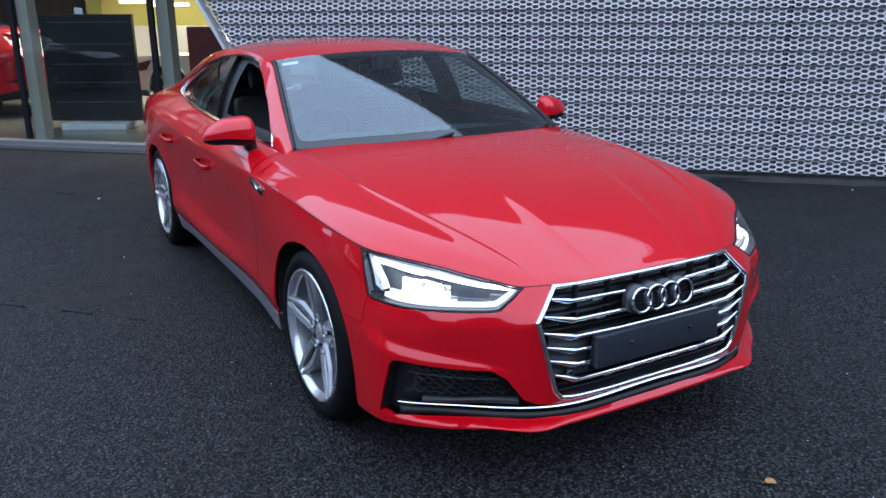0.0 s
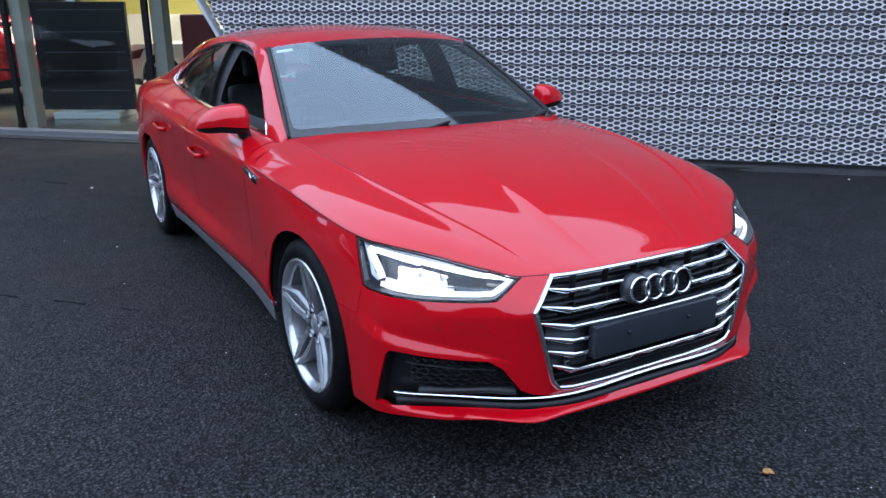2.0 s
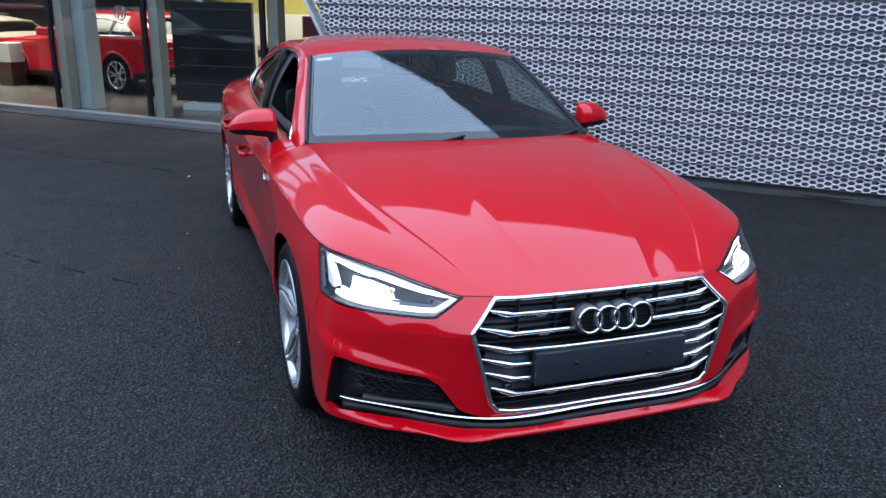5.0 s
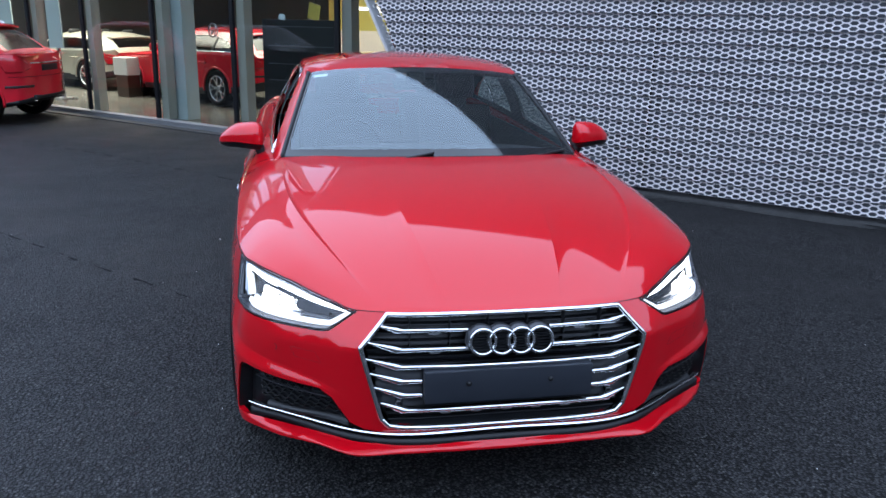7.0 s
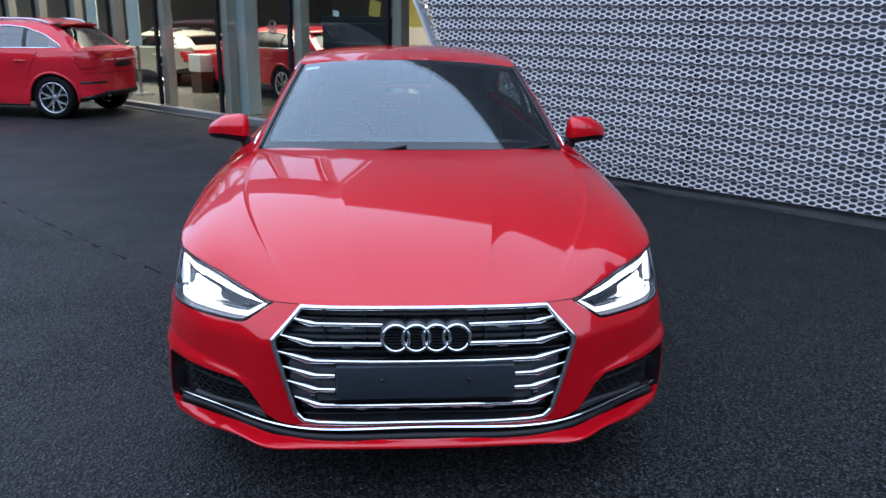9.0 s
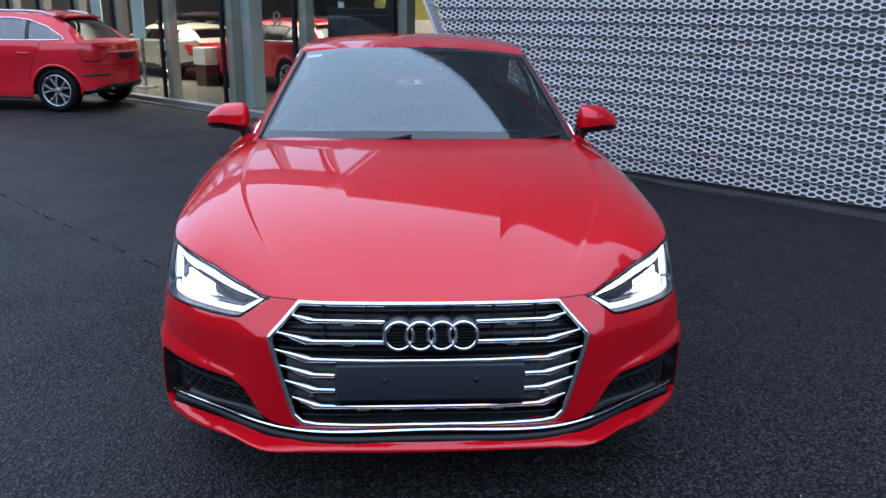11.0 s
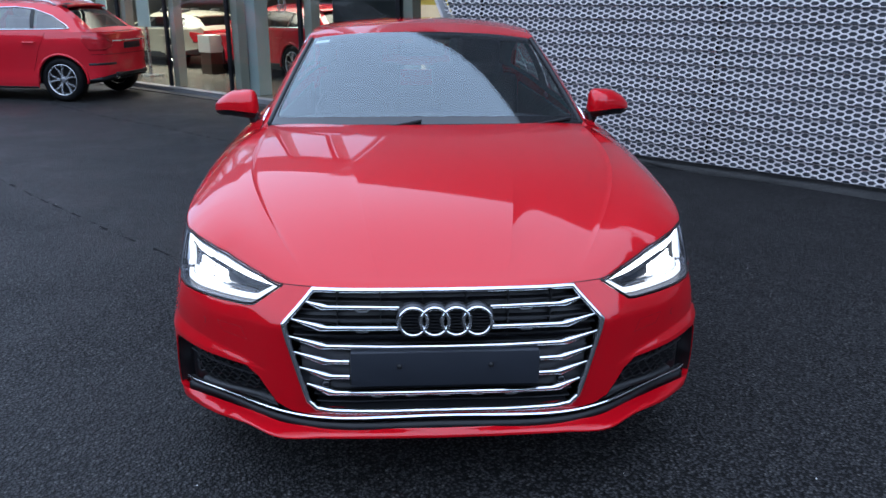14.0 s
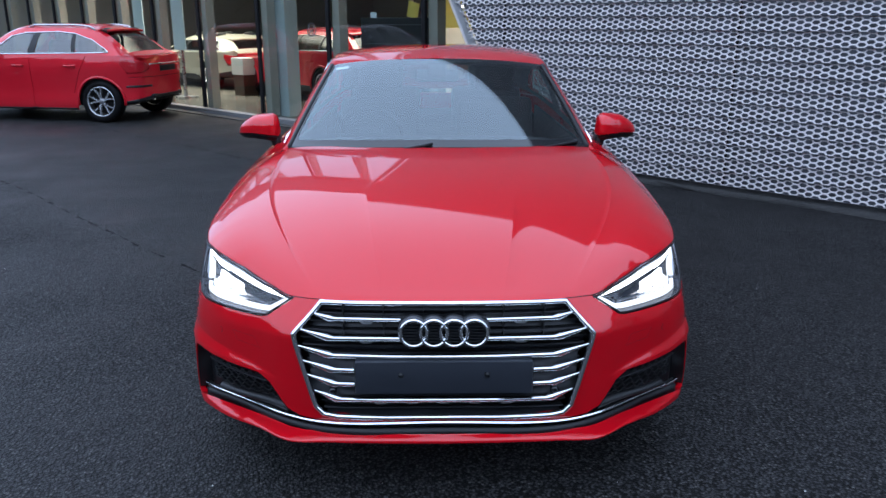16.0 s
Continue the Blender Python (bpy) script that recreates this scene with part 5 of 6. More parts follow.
    for s in both:
        bm = bmesh.new()
        lathe(bm, [(0.0, 0.0), (0.0, 0.004), (0.003, 0.0075), (0.007, 0.0085)], 14, "y", Matrix.Translation((s * 0.134, -0.9165, 0.475)))
        part("screw", bm, BLACK, holder)
        bm = bmesh.new()
        yb = float(skin(np.array([Lx(0.35)]), np.array([0.405]), 0.004)[0, 1])
        lathe(bm, [(0.0, 0.0), (0.0, 0.008), (0.004, 0.0125), (0.02, 0.0125)], 16, "y", Matrix.Translation((s * 0.352, yb, 0.402)))
        part("parking_sensor", bm, GLOSS_BLACK, car)
    # four plain rings on a dark shell
    tilt = Matrix.Rotation(radians(-7), 4, "X")
    for x in (-0.093, -0.031, 0.031, 0.093):
        at = Matrix.Translation((x, -0.904 + 0.08 * x * x, 0.611)) @ tilt
        bm = bmesh.new()
        rows = []
        for i in range(36):
            a = 2 * math.pi * i / 36
            rows.append([at @ Vector(((0.0405 + 0.0055 * math.cos(b)) * math.cos(a), 0.005 * math.sin(b), (0.0405 + 0.0055 * math.cos(b)) * math.sin(a))) for b in [2 * math.pi * j / 8 for j in range(8)]])
        grid(bm, rows, close_u=True, close_v=True)
        bmesh.ops.recalc_face_normals(bm, faces=bm.faces)
        part("emblem_ring", bm, CHROME, car, "chrome ring")
        bm = bmesh.new()
        lathe(bm, [(0.004, 0.036), (0.002, 0.047), (0.03, 0.050), (0.045, 0.050)], 28, "y", at)
        bmesh.ops.recalc_face_normals(bm, faces=bm.faces)
        part("emblem_shell", bm, BLADE_END, car, "dark satin grey shell behind the ring")
        for k in range(-3, 4):
            bm = bmesh.new()
            w = math.sqrt(0.036**2 - (k * 0.0095) ** 2)
            box(bm, -w, w, 0.008, 0.03, k * 0.0095 - 0.002, k * 0.0095 + 0.002, m=at)
            part("emblem_louvre", bm, BLACK, car, smooth=False)
    # bright blade along the lower intake
    L0, L1 = 0.0, Ly(-0.592)
    Ls = np.linspace(L0, L1, 60)
    zz = np.interp(Ls, [0, Lx(0.40), Lx(0.72), L1], [0.294, 0.294, 0.298, 0.304])
    p = skin(Ls, zz, np.interp(Ls, [0, Lx(0.5), L1], [0.008, 0.004, -0.016]))
    ease = lambda g: np.stack([np.where(Ls < 0.01, 0, np.polyval(np.polyfit(Ls, g[:, 0], 5), Ls)), np.polyval(np.polyfit(np.r_[-Ls[::-1], Ls], np.r_[g[::-1, 1], g[:, 1]], 8), Ls), g[:, 2]], -1)
    p = ease(p)
    line = np.concatenate([(p * [-1, 1, 1])[:0:-1], p])
    bm = bmesh.new()
    thin = np.interp(np.abs(np.linspace(-1, 1, len(line))), [0, 0.45, 0.8, 1], [0.95, 0.85, 0.6, 0.5])
    sweep(bm, line, [(-0.012, -0.004), (0.003, -0.0035), (0.0055, -0.001), (0.003, 0.0035), (-0.012, 0.004)], scales=thin)
    part("intake_blade", bm, CHROME, car, "bright chrome blade", sharp=30)
    q = skin(Ls, zz - 0.018, np.interp(Ls, [0, Lx(0.5), L1], [0.0, -0.004, -0.024]))
    q = ease(q)
    line = np.concatenate([(q * [-1, 1, 1])[:0:-1], q])
    bm = bmesh.new()
    sweep(bm, line, [(-0.015, -0.03), (0.013, -0.03), (0.013, 0.0), (-0.015, -0.006)])
    part("blade_base", bm, BLACK, car)
    for s in both:
        bm = bmesh.new()
        g = [(Ly(-0.640), 0.299), (Ly(-0.640), 0.268), (Ly(-0.596), 0.266), (Ly(-0.590), 0.303)]
        f, b = [[skin(np.array([a]), np.array([z]), d)[0] * [s, 1, 1] for a, z in g] for d in (-0.014, -0.030)]
        grid(bm, [f, b], close_v=True)
        bm.faces.new([v for v in list(bm.verts)[:4]])
        bmesh.ops.recalc_face_normals(bm, faces=bm.faces)
        part("blade_end", bm, BLADE_END, car, "dark satin grey blade end", smooth=False)
    for s in both:
        # honeycomb in the side intakes
        for r in range(7):
            z = 0.344 + r * 0.0155
            x0 = np.interp(z, [0.31, 0.33, 0.40, 0.44], [0.50, 0.53, 0.585, 0.64])
            n = 33
            xs = np.linspace(Lx(x0), Ly(-0.635), n)
            zz = z + 0.0036 * np.where((np.arange(n) + 2 * (r % 2)) % 4 < 2, 1, -1)
            pth = skin(xs, zz, -0.030)
            pth[:, 0] *= s
            bm = bmesh.new()
            sweep(bm, pth, [(-0.0019, -0.014), (0.0019, -0.014), (0.0014, 0.0), (-0.0014, 0.0)], up=(0, -1, 0))
            part("intake_mesh", bm, MESH_BLACK, car, smooth=False)
        xs = np.linspace(Lx(0.515), Ly(-0.655), 14)
        lip = [skin(xs, np.full(14, z), d) * [s, 1, 1] for z, d in ((0.304, -0.014), (0.312, -0.016), (0.324, -0.030), (0.326, -0.050))]
        bm = bmesh.new()
        grid(bm, lip, flip=s < 0)
        part("intake_shelf", bm, SHELF, car, "dark grey intake shelf")
        xs = np.linspace(Lx(0.575), Ly(-0.62), 14)
        pth = skin(xs, np.linspace(0.392, 0.412, 14), -0.024)
        pth[:, 0] *= s
        bm = bmesh.new()
        sweep(bm, pth, [(-0.002, -0.02), (0.002, -0.02), (0.002, 0.0), (-0.002, 0.0)], up=(0, -1, 0))
        part("intake_louvre", bm, BLADE_END, car, smooth=False)
        headlamp(car, reg, s)


def headlamp(car, reg, s):
    lamp = part("headlamp", lift(reg["head"], lambda L, z: skin(L, z, -0.075), (s,)), LAMP_HOUSING, car, "lit white headlamp with a clear cover")
    border = [(L_TIP + 0.012, 0.684), (Lx(0.581), 0.627), (Lx(0.61), 0.624), (Ly(-0.478), 0.627), (Ly(-0.456), 0.636), (Ly(-0.386), 0.768)]
    top = [(L, float(Z_TOP(L)) - 0.008) for L in np.linspace(Ly(-0.386), L_TIP + 0.012, 14)]
    q = loop_path(border + top[1:], 6)
    # side walls of the lamp
    f, b = skin(q[:, 0], q[:, 1], -0.002) * [s, 1, 1], skin(q[:, 0], q[:, 1], -0.075) * [s, 1, 1]
    bm = bmesh.new()
    grid(bm, [f, b])
    part("bezel", bm, LAMP_HOUSING, lamp)
    bm = bmesh.new()
    sweep(bm, f, rod(0.0032, 6), closed=True)
    part("seal", bm, BLACK, lamp)
    cover = part("cover", lift(reg["head"], lambda L, z: skin(L, z, -0.001), (s,)), LENS, lamp, "clear cover")
    cover.visible_shadow = False

    def ribbon(name, pts, w, out, mt, n=8, deep=0.012):
        g = loop_path(pts, n)
        pth = skin(g[:, 0], g[:, 1], out) * [s, 1, 1]
        bm = bmesh.new()
        sweep(bm, pth, [(-w, -deep), (w, -deep), (w, 0), (-w, 0)], up=(s * 0.55, -0.83, 0.15))
        part(name, bm, mt, lamp, smooth=False)
    tl = lambda L, d: (L, float(Z_TOP(L)) - d)
    upper = [tl(Ly(-0.43), 0.030), tl(Lx(0.80), 0.033), tl(Lx(0.72), 0.032), tl(Lx(0.62), 0.027), tl(Lx(0.55), 0.018), (L_TIP + 0.035, 0.678)]
    ribbon("light_guide", upper, 0.0085, -0.020, LED)
    ribbon("guide_bed", [(a, z - 0.011) for a, z in upper], 0.008, -0.026, LAMP_HOUSING)
    lower = [(L_TIP + 0.03, 0.676), (Lx(0.585), 0.637), (Lx(0.62), 0.635), (Lx(0.72), 0.636), (Lx(0.80), 0.638), (Ly(-0.50), 0.641)]
    ribbon("light_guide", lower, 0.0075, -0.022, LED_MID)
    ribbon("light_guide", [tl(Ly(-0.43), 0.030), (Ly(-0.475), 0.69), (Ly(-0.50), 0.66)], 0.010, -0.022, LED_MID)
    ribbon("guide_rim", [tl(Ly(-0.412), 0.022), (Ly(-0.452), 0.70), (Ly(-0.466), 0.668), (Ly(-0.490), 0.655)], 0.0065, -0.020, FROSTED)
    ribbon("outer_panel", [(Ly(-0.402), 0.735), (Ly(-0.430), 0.69), (Ly(-0.456), 0.645)], 0.008, -0.010, GLOSS_BLACK)
    # emitting patches shaped like the lit lamp's blown-out cluster
    for c0, c1, w in (((Ly(-0.550), 0.686), (Lx(0.812), 0.683), 0.010), ((Ly(-0.560), 0.664), (Lx(0.798), 0.661), 0.0095), ((Lx(0.808), 0.694), (Lx(0.757), 0.687), 0.0075), ((Lx(0.792), 0.668), (Lx(0.744), 0.673), 0.0115), ((Lx(0.768), 0.652), (Lx(0.722), 0.656), 0.0065), ((Lx(0.738), 0.684), (Lx(0.722), 0.676), 0.006)):
        ribbon("lamp_cell", [c0, c1], w, -0.044, LED, 4)
    # reflector given its own emission in place of mirrored lamp light
    ribbon("reflector", [(Ly(-0.505), 0.650), (Lx(0.70), 0.646)], 0.008, -0.035, LED_SOFT, 4)
    ribbon("projector", [(Lx(0.722), 0.673), (Lx(0.640), 0.667)], 0.019, -0.036, PLATE, 4, 0.03)
    ribbon("projector", [(Lx(0.645), 0.663), (Lx(0.60), 0.660)], 0.012, -0.040, BLADE_END, 4, 0.02)
    ribbon("divider", [(Lx(0.72), 0.652), (Lx(0.60), 0.648)], 0.0025, -0.028, SATIN, 4)
    ribbon("brow", [tl(Ly(-0.41), 0.013), tl(Lx(0.80), 0.014), tl(Lx(0.70), 0.013), tl(Lx(0.60), 0.010)], 0.0085, -0.012, FROSTED, 6)


def wheel_set(car):
    R = 0.335
    made = None
    for s in (1, -1):
        for y in (0.0, REAR_Y):
            wheel = new("wheel")
            wheel.parent = car
            wheel.matrix_basis = pose(s * (0.914 if y == 0 else 0.908), y, R, 44 + 24 * s + 31 * y, 0, 0 if s > 0 else 180)
            if made:
                for o in made.children:
                    c = o.copy()
                    scene.collection.objects.link(c)
                    c.parent = wheel
                continue
            made = wheel
            bm = bmesh.new()
            lathe(bm, [(-0.215, 0.245), (-0.235, 0.27), (-0.235, 0.30), (-0.215, 0.325), (-0.18, R), (-0.05, R), (-0.020, 0.326), (-0.004, 0.305), (0.0, 0.285), (-0.004, 0.265), (-0.012, 0.258), (-0.02, 0.250)], 56)
            bmesh.ops.recalc_face_normals(bm, faces=bm.faces)
            part("tyre", bm, RUBBER, wheel, "black low-profile tyre")
            bm = bmesh.new()
            lathe(bm, [(-0.014, 0.241), (-0.05, 0.232), (-0.20, 0.222)], 56)
            part("rim_barrel", bm, ALLOY_MID, wheel, "dull alloy rim barrel")
            bm = bmesh.new()
            lathe(bm, [(-0.012, 0.260), (-0.002, 0.257), (-0.002, 0.250), (-0.007, 0.246), (-0.012, 0.236), (-0.03, 0.230)], 56)
            bmesh.ops.recalc_face_normals(bm, faces=bm.faces)
            part("rim", bm, ALLOY, wheel, "silver alloy rim")
            bm = bmesh.new()
            lathe(bm, [(-0.13, 0.0), (-0.13, 0.17), (-0.14, 0.172), (-0.15, 0.175), (-0.16, 0.23)], 40)
            part("brake_disc", bm, DISC, wheel, "dark grey brake disc")
            bm = bmesh.new()
            lathe(bm, [(-0.036, 0.0), (-0.036, 0.026), (-0.039, 0.030), (-0.043, 0.045), (-0.055, 0.060), (-0.09, 0.062)], 30)
            bmesh.ops.recalc_face_normals(bm, faces=bm.faces)
            part("hub", bm, ALLOY, wheel)
            # five twin-bladed arms: tips together at the rim, widest at mid radius
            for k in range(5):
                a0 = 2 * math.pi * k / 5
                c, e = np.array([math.cos(a0), math.sin(a0)]), np.array([-math.sin(a0), math.cos(a0)])
                ts = np.array([0, 0.15, 0.3, 0.42, 0.52, 0.6, 0.75, 0.9, 1.0])
                mid = np.interp(ts, [0, 0.3, 0.52, 1], [0.023, 0.0275, 0.0325, 0.0125])
                half = np.interp(ts, [0, 0.3, 0.52, 1], [0.0150, 0.0185, 0.0215, 0.0090])
                run = 0.045 + 0.201 * ts
                deep = -0.040 + 0.034 * ts**1.25
                for d in (-1, 1):
                    rows = []
                    for r, o, w, x in zip(run, mid, half, deep):
                        prof = [(-w, -0.045), (-w, -0.006), (-w * 0.8, -0.002), (w * 0.30, 0.004), (w * 0.50, 0.003), (w, -0.009), (w * 1.08, -0.055)]
                        rows.append([(x + h, *(c * r + e * d * (o + q))) for q, h in prof])
                    bm = bmesh.new()
                    grid(bm, rows, close_v=True)
                    bmesh.ops.recalc_face_normals(bm, faces=bm.faces)
                    part("spoke", bm, ALLOY_MID, wheel, sharp=20)
                    face = bmesh.new()
                    grid(face, [[(p[j][0] + 0.0012, p[j][1], p[j][2]) for j in (2, 3, 4)] for p in rows[1:]], flip=d < 0)
                    part("spoke_face", face, ALLOY, wheel, "bright machined spoke face", sharp=20)
                # sunk floor of the slot between the blades, its shade put in the colour
                bm = bmesh.new()
                grid(bm, [[(x - 0.016, *(c * r + e * q)) for q in np.linspace(-1, 1, 5) * (o - w + 0.003)] for r, o, w, x in zip(run, mid, half, deep)])
                part("spoke_web", bm, ALLOY_SHADE, wheel, "dull slot between the spoke blades")
            for k in range(5):
                a = 2 * math.pi * k / 5
                bm = bmesh.new()
                lathe(bm, [(-0.052, 0.0), (-0.052, 0.008), (-0.060, 0.0085), (-0.060, 0.012), (-0.036, 0.0135), (-0.035, 0.0160), (-0.045, 0.0170)], 14, "x", Matrix.Translation((0, 0.064 * math.cos(a), 0.064 * math.sin(a))))
                bmesh.ops.recalc_face_normals(bm, faces=bm.faces)
                part("bolt", bm, ALLOY_MID, wheel, "wheel bolt in its round well")


def mirrors(car):
    for s in (1, -1):
        mir = new("door_mirror")
        mir.parent = car
        mir.matrix_basis = pose(s * 0.908, 0.93, 0.998)

        def shell(z_lo, z_hi, grow):
            bm = bmesh.new()
            rows = []
            for t in np.linspace(-1, 1, 25):
                # t runs from the inner end to the outer end
                hh = 0.070 * (1 - abs(t) ** (6.0 if t < 0 else 1.7)) ** 0.5 * (1.0 - 0.16 * t) + 0.001
                dd = 0.088 * (1 - abs(t) ** 3.0) ** 0.5 * (1.0 - 0.12 * t) + 0.001
                ring = []
                for k in range(28):
                    a = 2 * math.pi * k / 28
                    ca, sa = math.cos(a), math.sin(a)
                    yy = -dd * math.copysign(abs(ca) ** 0.8, ca)
                    if yy > 0:
                        yy *= 0.35
                    zz = hh * math.copysign(abs(sa) ** 0.8, sa)
                    zz = min(max(zz, z_lo + 0.012 * t), z_hi + 0.012 * t)
                    ring.append((s * (t * (0.122 if t > 0 else 0.105)) * grow, yy * grow + 0.035 * t, zz * grow - 0.45 * max(0.0, 0.066 - hh) * (1 if t > 0 else 0.5)))
                rows.append(ring)
            grid(bm, rows, close_v=True, flip=s > 0)
            bmesh.ops.recalc_face_normals(bm, faces=bm.faces)
            return bm
        part("mirror_cap", shell(-0.020, 0.2, 1.0), PAINT, mir, "red mirror cap", sharp=45)
        part("mirror_lower", shell(-0.050, -0.024, 0.99), BLACK, mir, "black mirror underside", sharp=45)
        bm = bmesh.new()
        box(bm, -0.070, 0.070, 0.020, 0.026, -0.036, 0.036, bevel=0.012)
        part("mirror_glass", bm, CHROME, mir)
        bm = bmesh.new()
        sweep(bm, [(-s * 0.066, -0.022, -0.020), (-s * 0.082, -0.024, -0.070), (-s * 0.105, -0.024, -0.135)], [(-0.030, -0.015), (0.030, -0.015), (0.034, 0.0), (0.030, 0.015), (-0.030, 0.015), (-0.034, 0.0)], up=(s, 0, 0.3), scales=[1.7, 1.35, 1.5])
        part("mirror_foot", bm, BLACK, mir)


def small_parts(car):
    both = (1, -1)
    for s in both:
        for y, z in ((1.50, 0.765), (2.33, 0.795)):
            L = np.array([Ly(y + d) for d in np.linspace(-0.10, 0.10, 12)])
            p = skin(L, np.full(12, z) + np.linspace(-0.004, 0.006, 12), 0.034)
            p[[0, -1]] = skin(L[[0, -1]], np.array([z - 0.004, z + 0.006]), 0.002)
            p[:, 0] *= s
            bm = bmesh.new()
            sweep(bm, p, [(-0.011, -0.006), (0.011, -0.006), (0.012, 0.0), (0.008, 0.006), (-0.008, 0.006), (-0.012, 0.0)], up=(s, 0, 0))
            part("door_handle", bm, PAINT, car, "red door handle")
        # bright badge with black insert on the wing
        L = np.linspace(Ly(0.46), Ly(0.655), 8)
        zc = np.linspace(0.806, 0.832, 8)
        p = skin(L, zc, 0.004)
        p[:, 0] *= s
        bm = bmesh.new()
        sweep(bm, p, [(-0.019, -0.006), (0.019, -0.006), (0.017, 0.003), (-0.017, 0.003)], up=(s, 0, 0.2), scales=[0.95, 1, 1, 0.97, 0.92, 0.87, 0.80, 0.70])
        badge = part("wing_badge", bm, CHROME, car, "small chrome and black wing badge", sharp=30)
        p2 = skin(np.linspace(Ly(0.475), Ly(0.64), 5), np.linspace(0.808, 0.830, 5), 0.0075)
        p2[:, 0] *= s
        bm = bmesh.new()
        sweep(bm, p2, [(-0.013, -0.002), (0.013, -0.002), (0.013, 0.001), (-0.013, 0.001)], up=(s, 0, 0.2), scales=[1, 1, 0.95, 0.85, 0.75])
        part("badge_insert", bm, GLOSS_BLACK, badge)
        mark = skin(np.linspace(Ly(0.50), Ly(0.575), 5), np.array([0.822, 0.806, 0.810, 0.826, 0.812]), 0.0095)
        mark[:, 0] *= s
        bm = bmesh.new()
        sweep(bm, mark, rod(0.0025, 6))
        part("badge_mark", bm, CHROME, badge)
        # headlamp washer flap outline and bumper sensor
        bm = bmesh.new()
        lathe(bm, [(0.0006, 0.0082), (0.0, 0.0086), (0.0, 0.0096), (0.0006, 0.0100)], 18, "y", Matrix.Translation(Vector(skin(np.array([Lx(0.74)]), np.array([0.545]), 0.0005)[0] * [s, 1, 1])) @ Matrix.Rotation(radians(52 * s), 4, "Z"))
        part("bumper_sensor", bm, DARK, car)
        a = Lx(0.74)
        q = loop_path([(a - 0.060, 0.558), (a - 0.150, 0.552), (a - 0.172, 0.516), (a - 0.078, 0.526), (a - 0.060, 0.558)], 6)
        bm = bmesh.new()
        sweep(bm, skin(q[:, 0], q[:, 1], -0.0002) * [s, 1, 1], rod(0.0005, 5))
        part("washer_flap_seam", bm, DARK, car)
    # wipers lying at the foot of the windscreen
    for x0, x1 in ((-0.22, -0.03), (0.40, 0.66)):
        xx = np.linspace(x0, x1, 10)
        vv = np.linspace(-0.045, 0.022, 10) if x0 < 0 else np.linspace(-0.04, 0.034, 10)
        q = screen(np.abs(xx) / 0.72, vv, 0.012)
        q[:, 0] = xx
        bm = bmesh.new()
        sweep(bm, q, [(-0.008, -0.004), (0.008, -0.004), (0.006, 0.004), (-0.006, 0.004)])
        part("wiper", bm, BLACK, car)
    # small paper sticker at the top corner of the windscreen
    uu, vv = np.array([0.80, 0.93]), np.array([0.92, 0.955])
    g = screen(uu[None, :], vv[:, None], -0.004) * [-1, 1, 1]
    bm = bmesh.new()
    grid(bm, g)
    part("screen_sticker", bm, STICKER, car, "small white windscreen sticker", smooth=False)
    bm = bmesh.new()
    box(bm, -0.05, 0.05, 1.165, 1.225, 1.240, 1.310, bevel=0.015)
    part("sensor_housing", bm, BLACK, car)
    bm = bmesh.new()
    box(bm, -0.115, 0.115, 1.235, 1.26, 1.205, 1.27, bevel=0.012)
    part("rear_view_mirror", bm, GLOSS_BLACK, car)


def cabin(car):
    bm = bmesh.new()
    ys = [(0.46, 0.935), (0.70, 0.942), (0.90, 0.950), (1.02, 0.943), (1.08, 0.90), (1.10, 0.80), (1.08, 0.60)]
    grid(bm, [[(x, max(y, 0.46 + 0.2 * (x / 0.7) ** 2), z - 0.03 * (x / 0.7) ** 4) for x in np.linspace(-0.70, 0.70, 21)] for y, z in ys], flip=True)
    part("dashboard", bm, SEAT, car, "black dashboard")
    for s in (1, -1):
        part("door_lining", boxes((min(s * 0.705, s * 0.725), max(s * 0.705, s * 0.725), 0.80, 2.55, 0.56, 0.945), bevel=0.008), SEAT, car, "black door lining", smooth=False)
    bm = bmesh.new()
    rows = []
    m = Matrix.Translation((-0.37, 1.22, 0.90)) @ Matrix.Rotation(radians(25), 4, "X")
    for i in range(40):
        a = 2 * math.pi * i / 40
        rows.append([m @ Vector(((0.183 + 0.015 * math.cos(b)) * math.cos(a), 0.015 * math.sin(b), (0.183 + 0.015 * math.cos(b)) * math.sin(a))) for b in [2 * math.pi * j / 8 for j in range(8)]])
    grid(bm, rows, close_u=True, close_v=True)
    part("steering_wheel", bm, SEAT, car)
    bm = bmesh.new()
    box(bm, -0.065, 0.065, -0.01, 0.05, -0.05, 0.05, bevel=0.015, m=m)
    box(bm, -0.18, 0.18, 0.0, 0.02, -0.018, 0.018, bevel=0.006, m=m)
    part("steering_hub", bm, SEAT, car)
    for s in (1, -1):
        for y, wd in ((1.50, 0.25), (2.35, 0.27)):
            seat = new("seat")
            seat.parent = car
            seat.matrix_basis = pose(s * 0.37, y, 0.30)
            bm = bmesh.new()
            box(bm, -wd, wd, -0.25, 0.28, 0.05, 0.22, bevel=0.05)
            part("cushion", bm, SEAT, seat)
            bm = bmesh.new()
            box(bm, -wd * 0.95, wd * 0.95, -0.06, 0.06, 0.0, 0.60, bevel=0.05, m=Matrix.Translation((0, 0.28, 0.18)) @ Matrix.Rotation(radians(-16), 4, "X"))
            part("backrest", bm, SEAT, seat)
            bm = bmesh.new()
            box(bm, -0.13, 0.13, -0.045, 0.045, 0.0, 0.19, bevel=0.045, m=Matrix.Translation((0, 0.46, 0.79 if y < 2 else 0.74)) @ Matrix.Rotation(radians(-10), 4, "X"))
            part("head_restraint", bm, SEAT, seat)


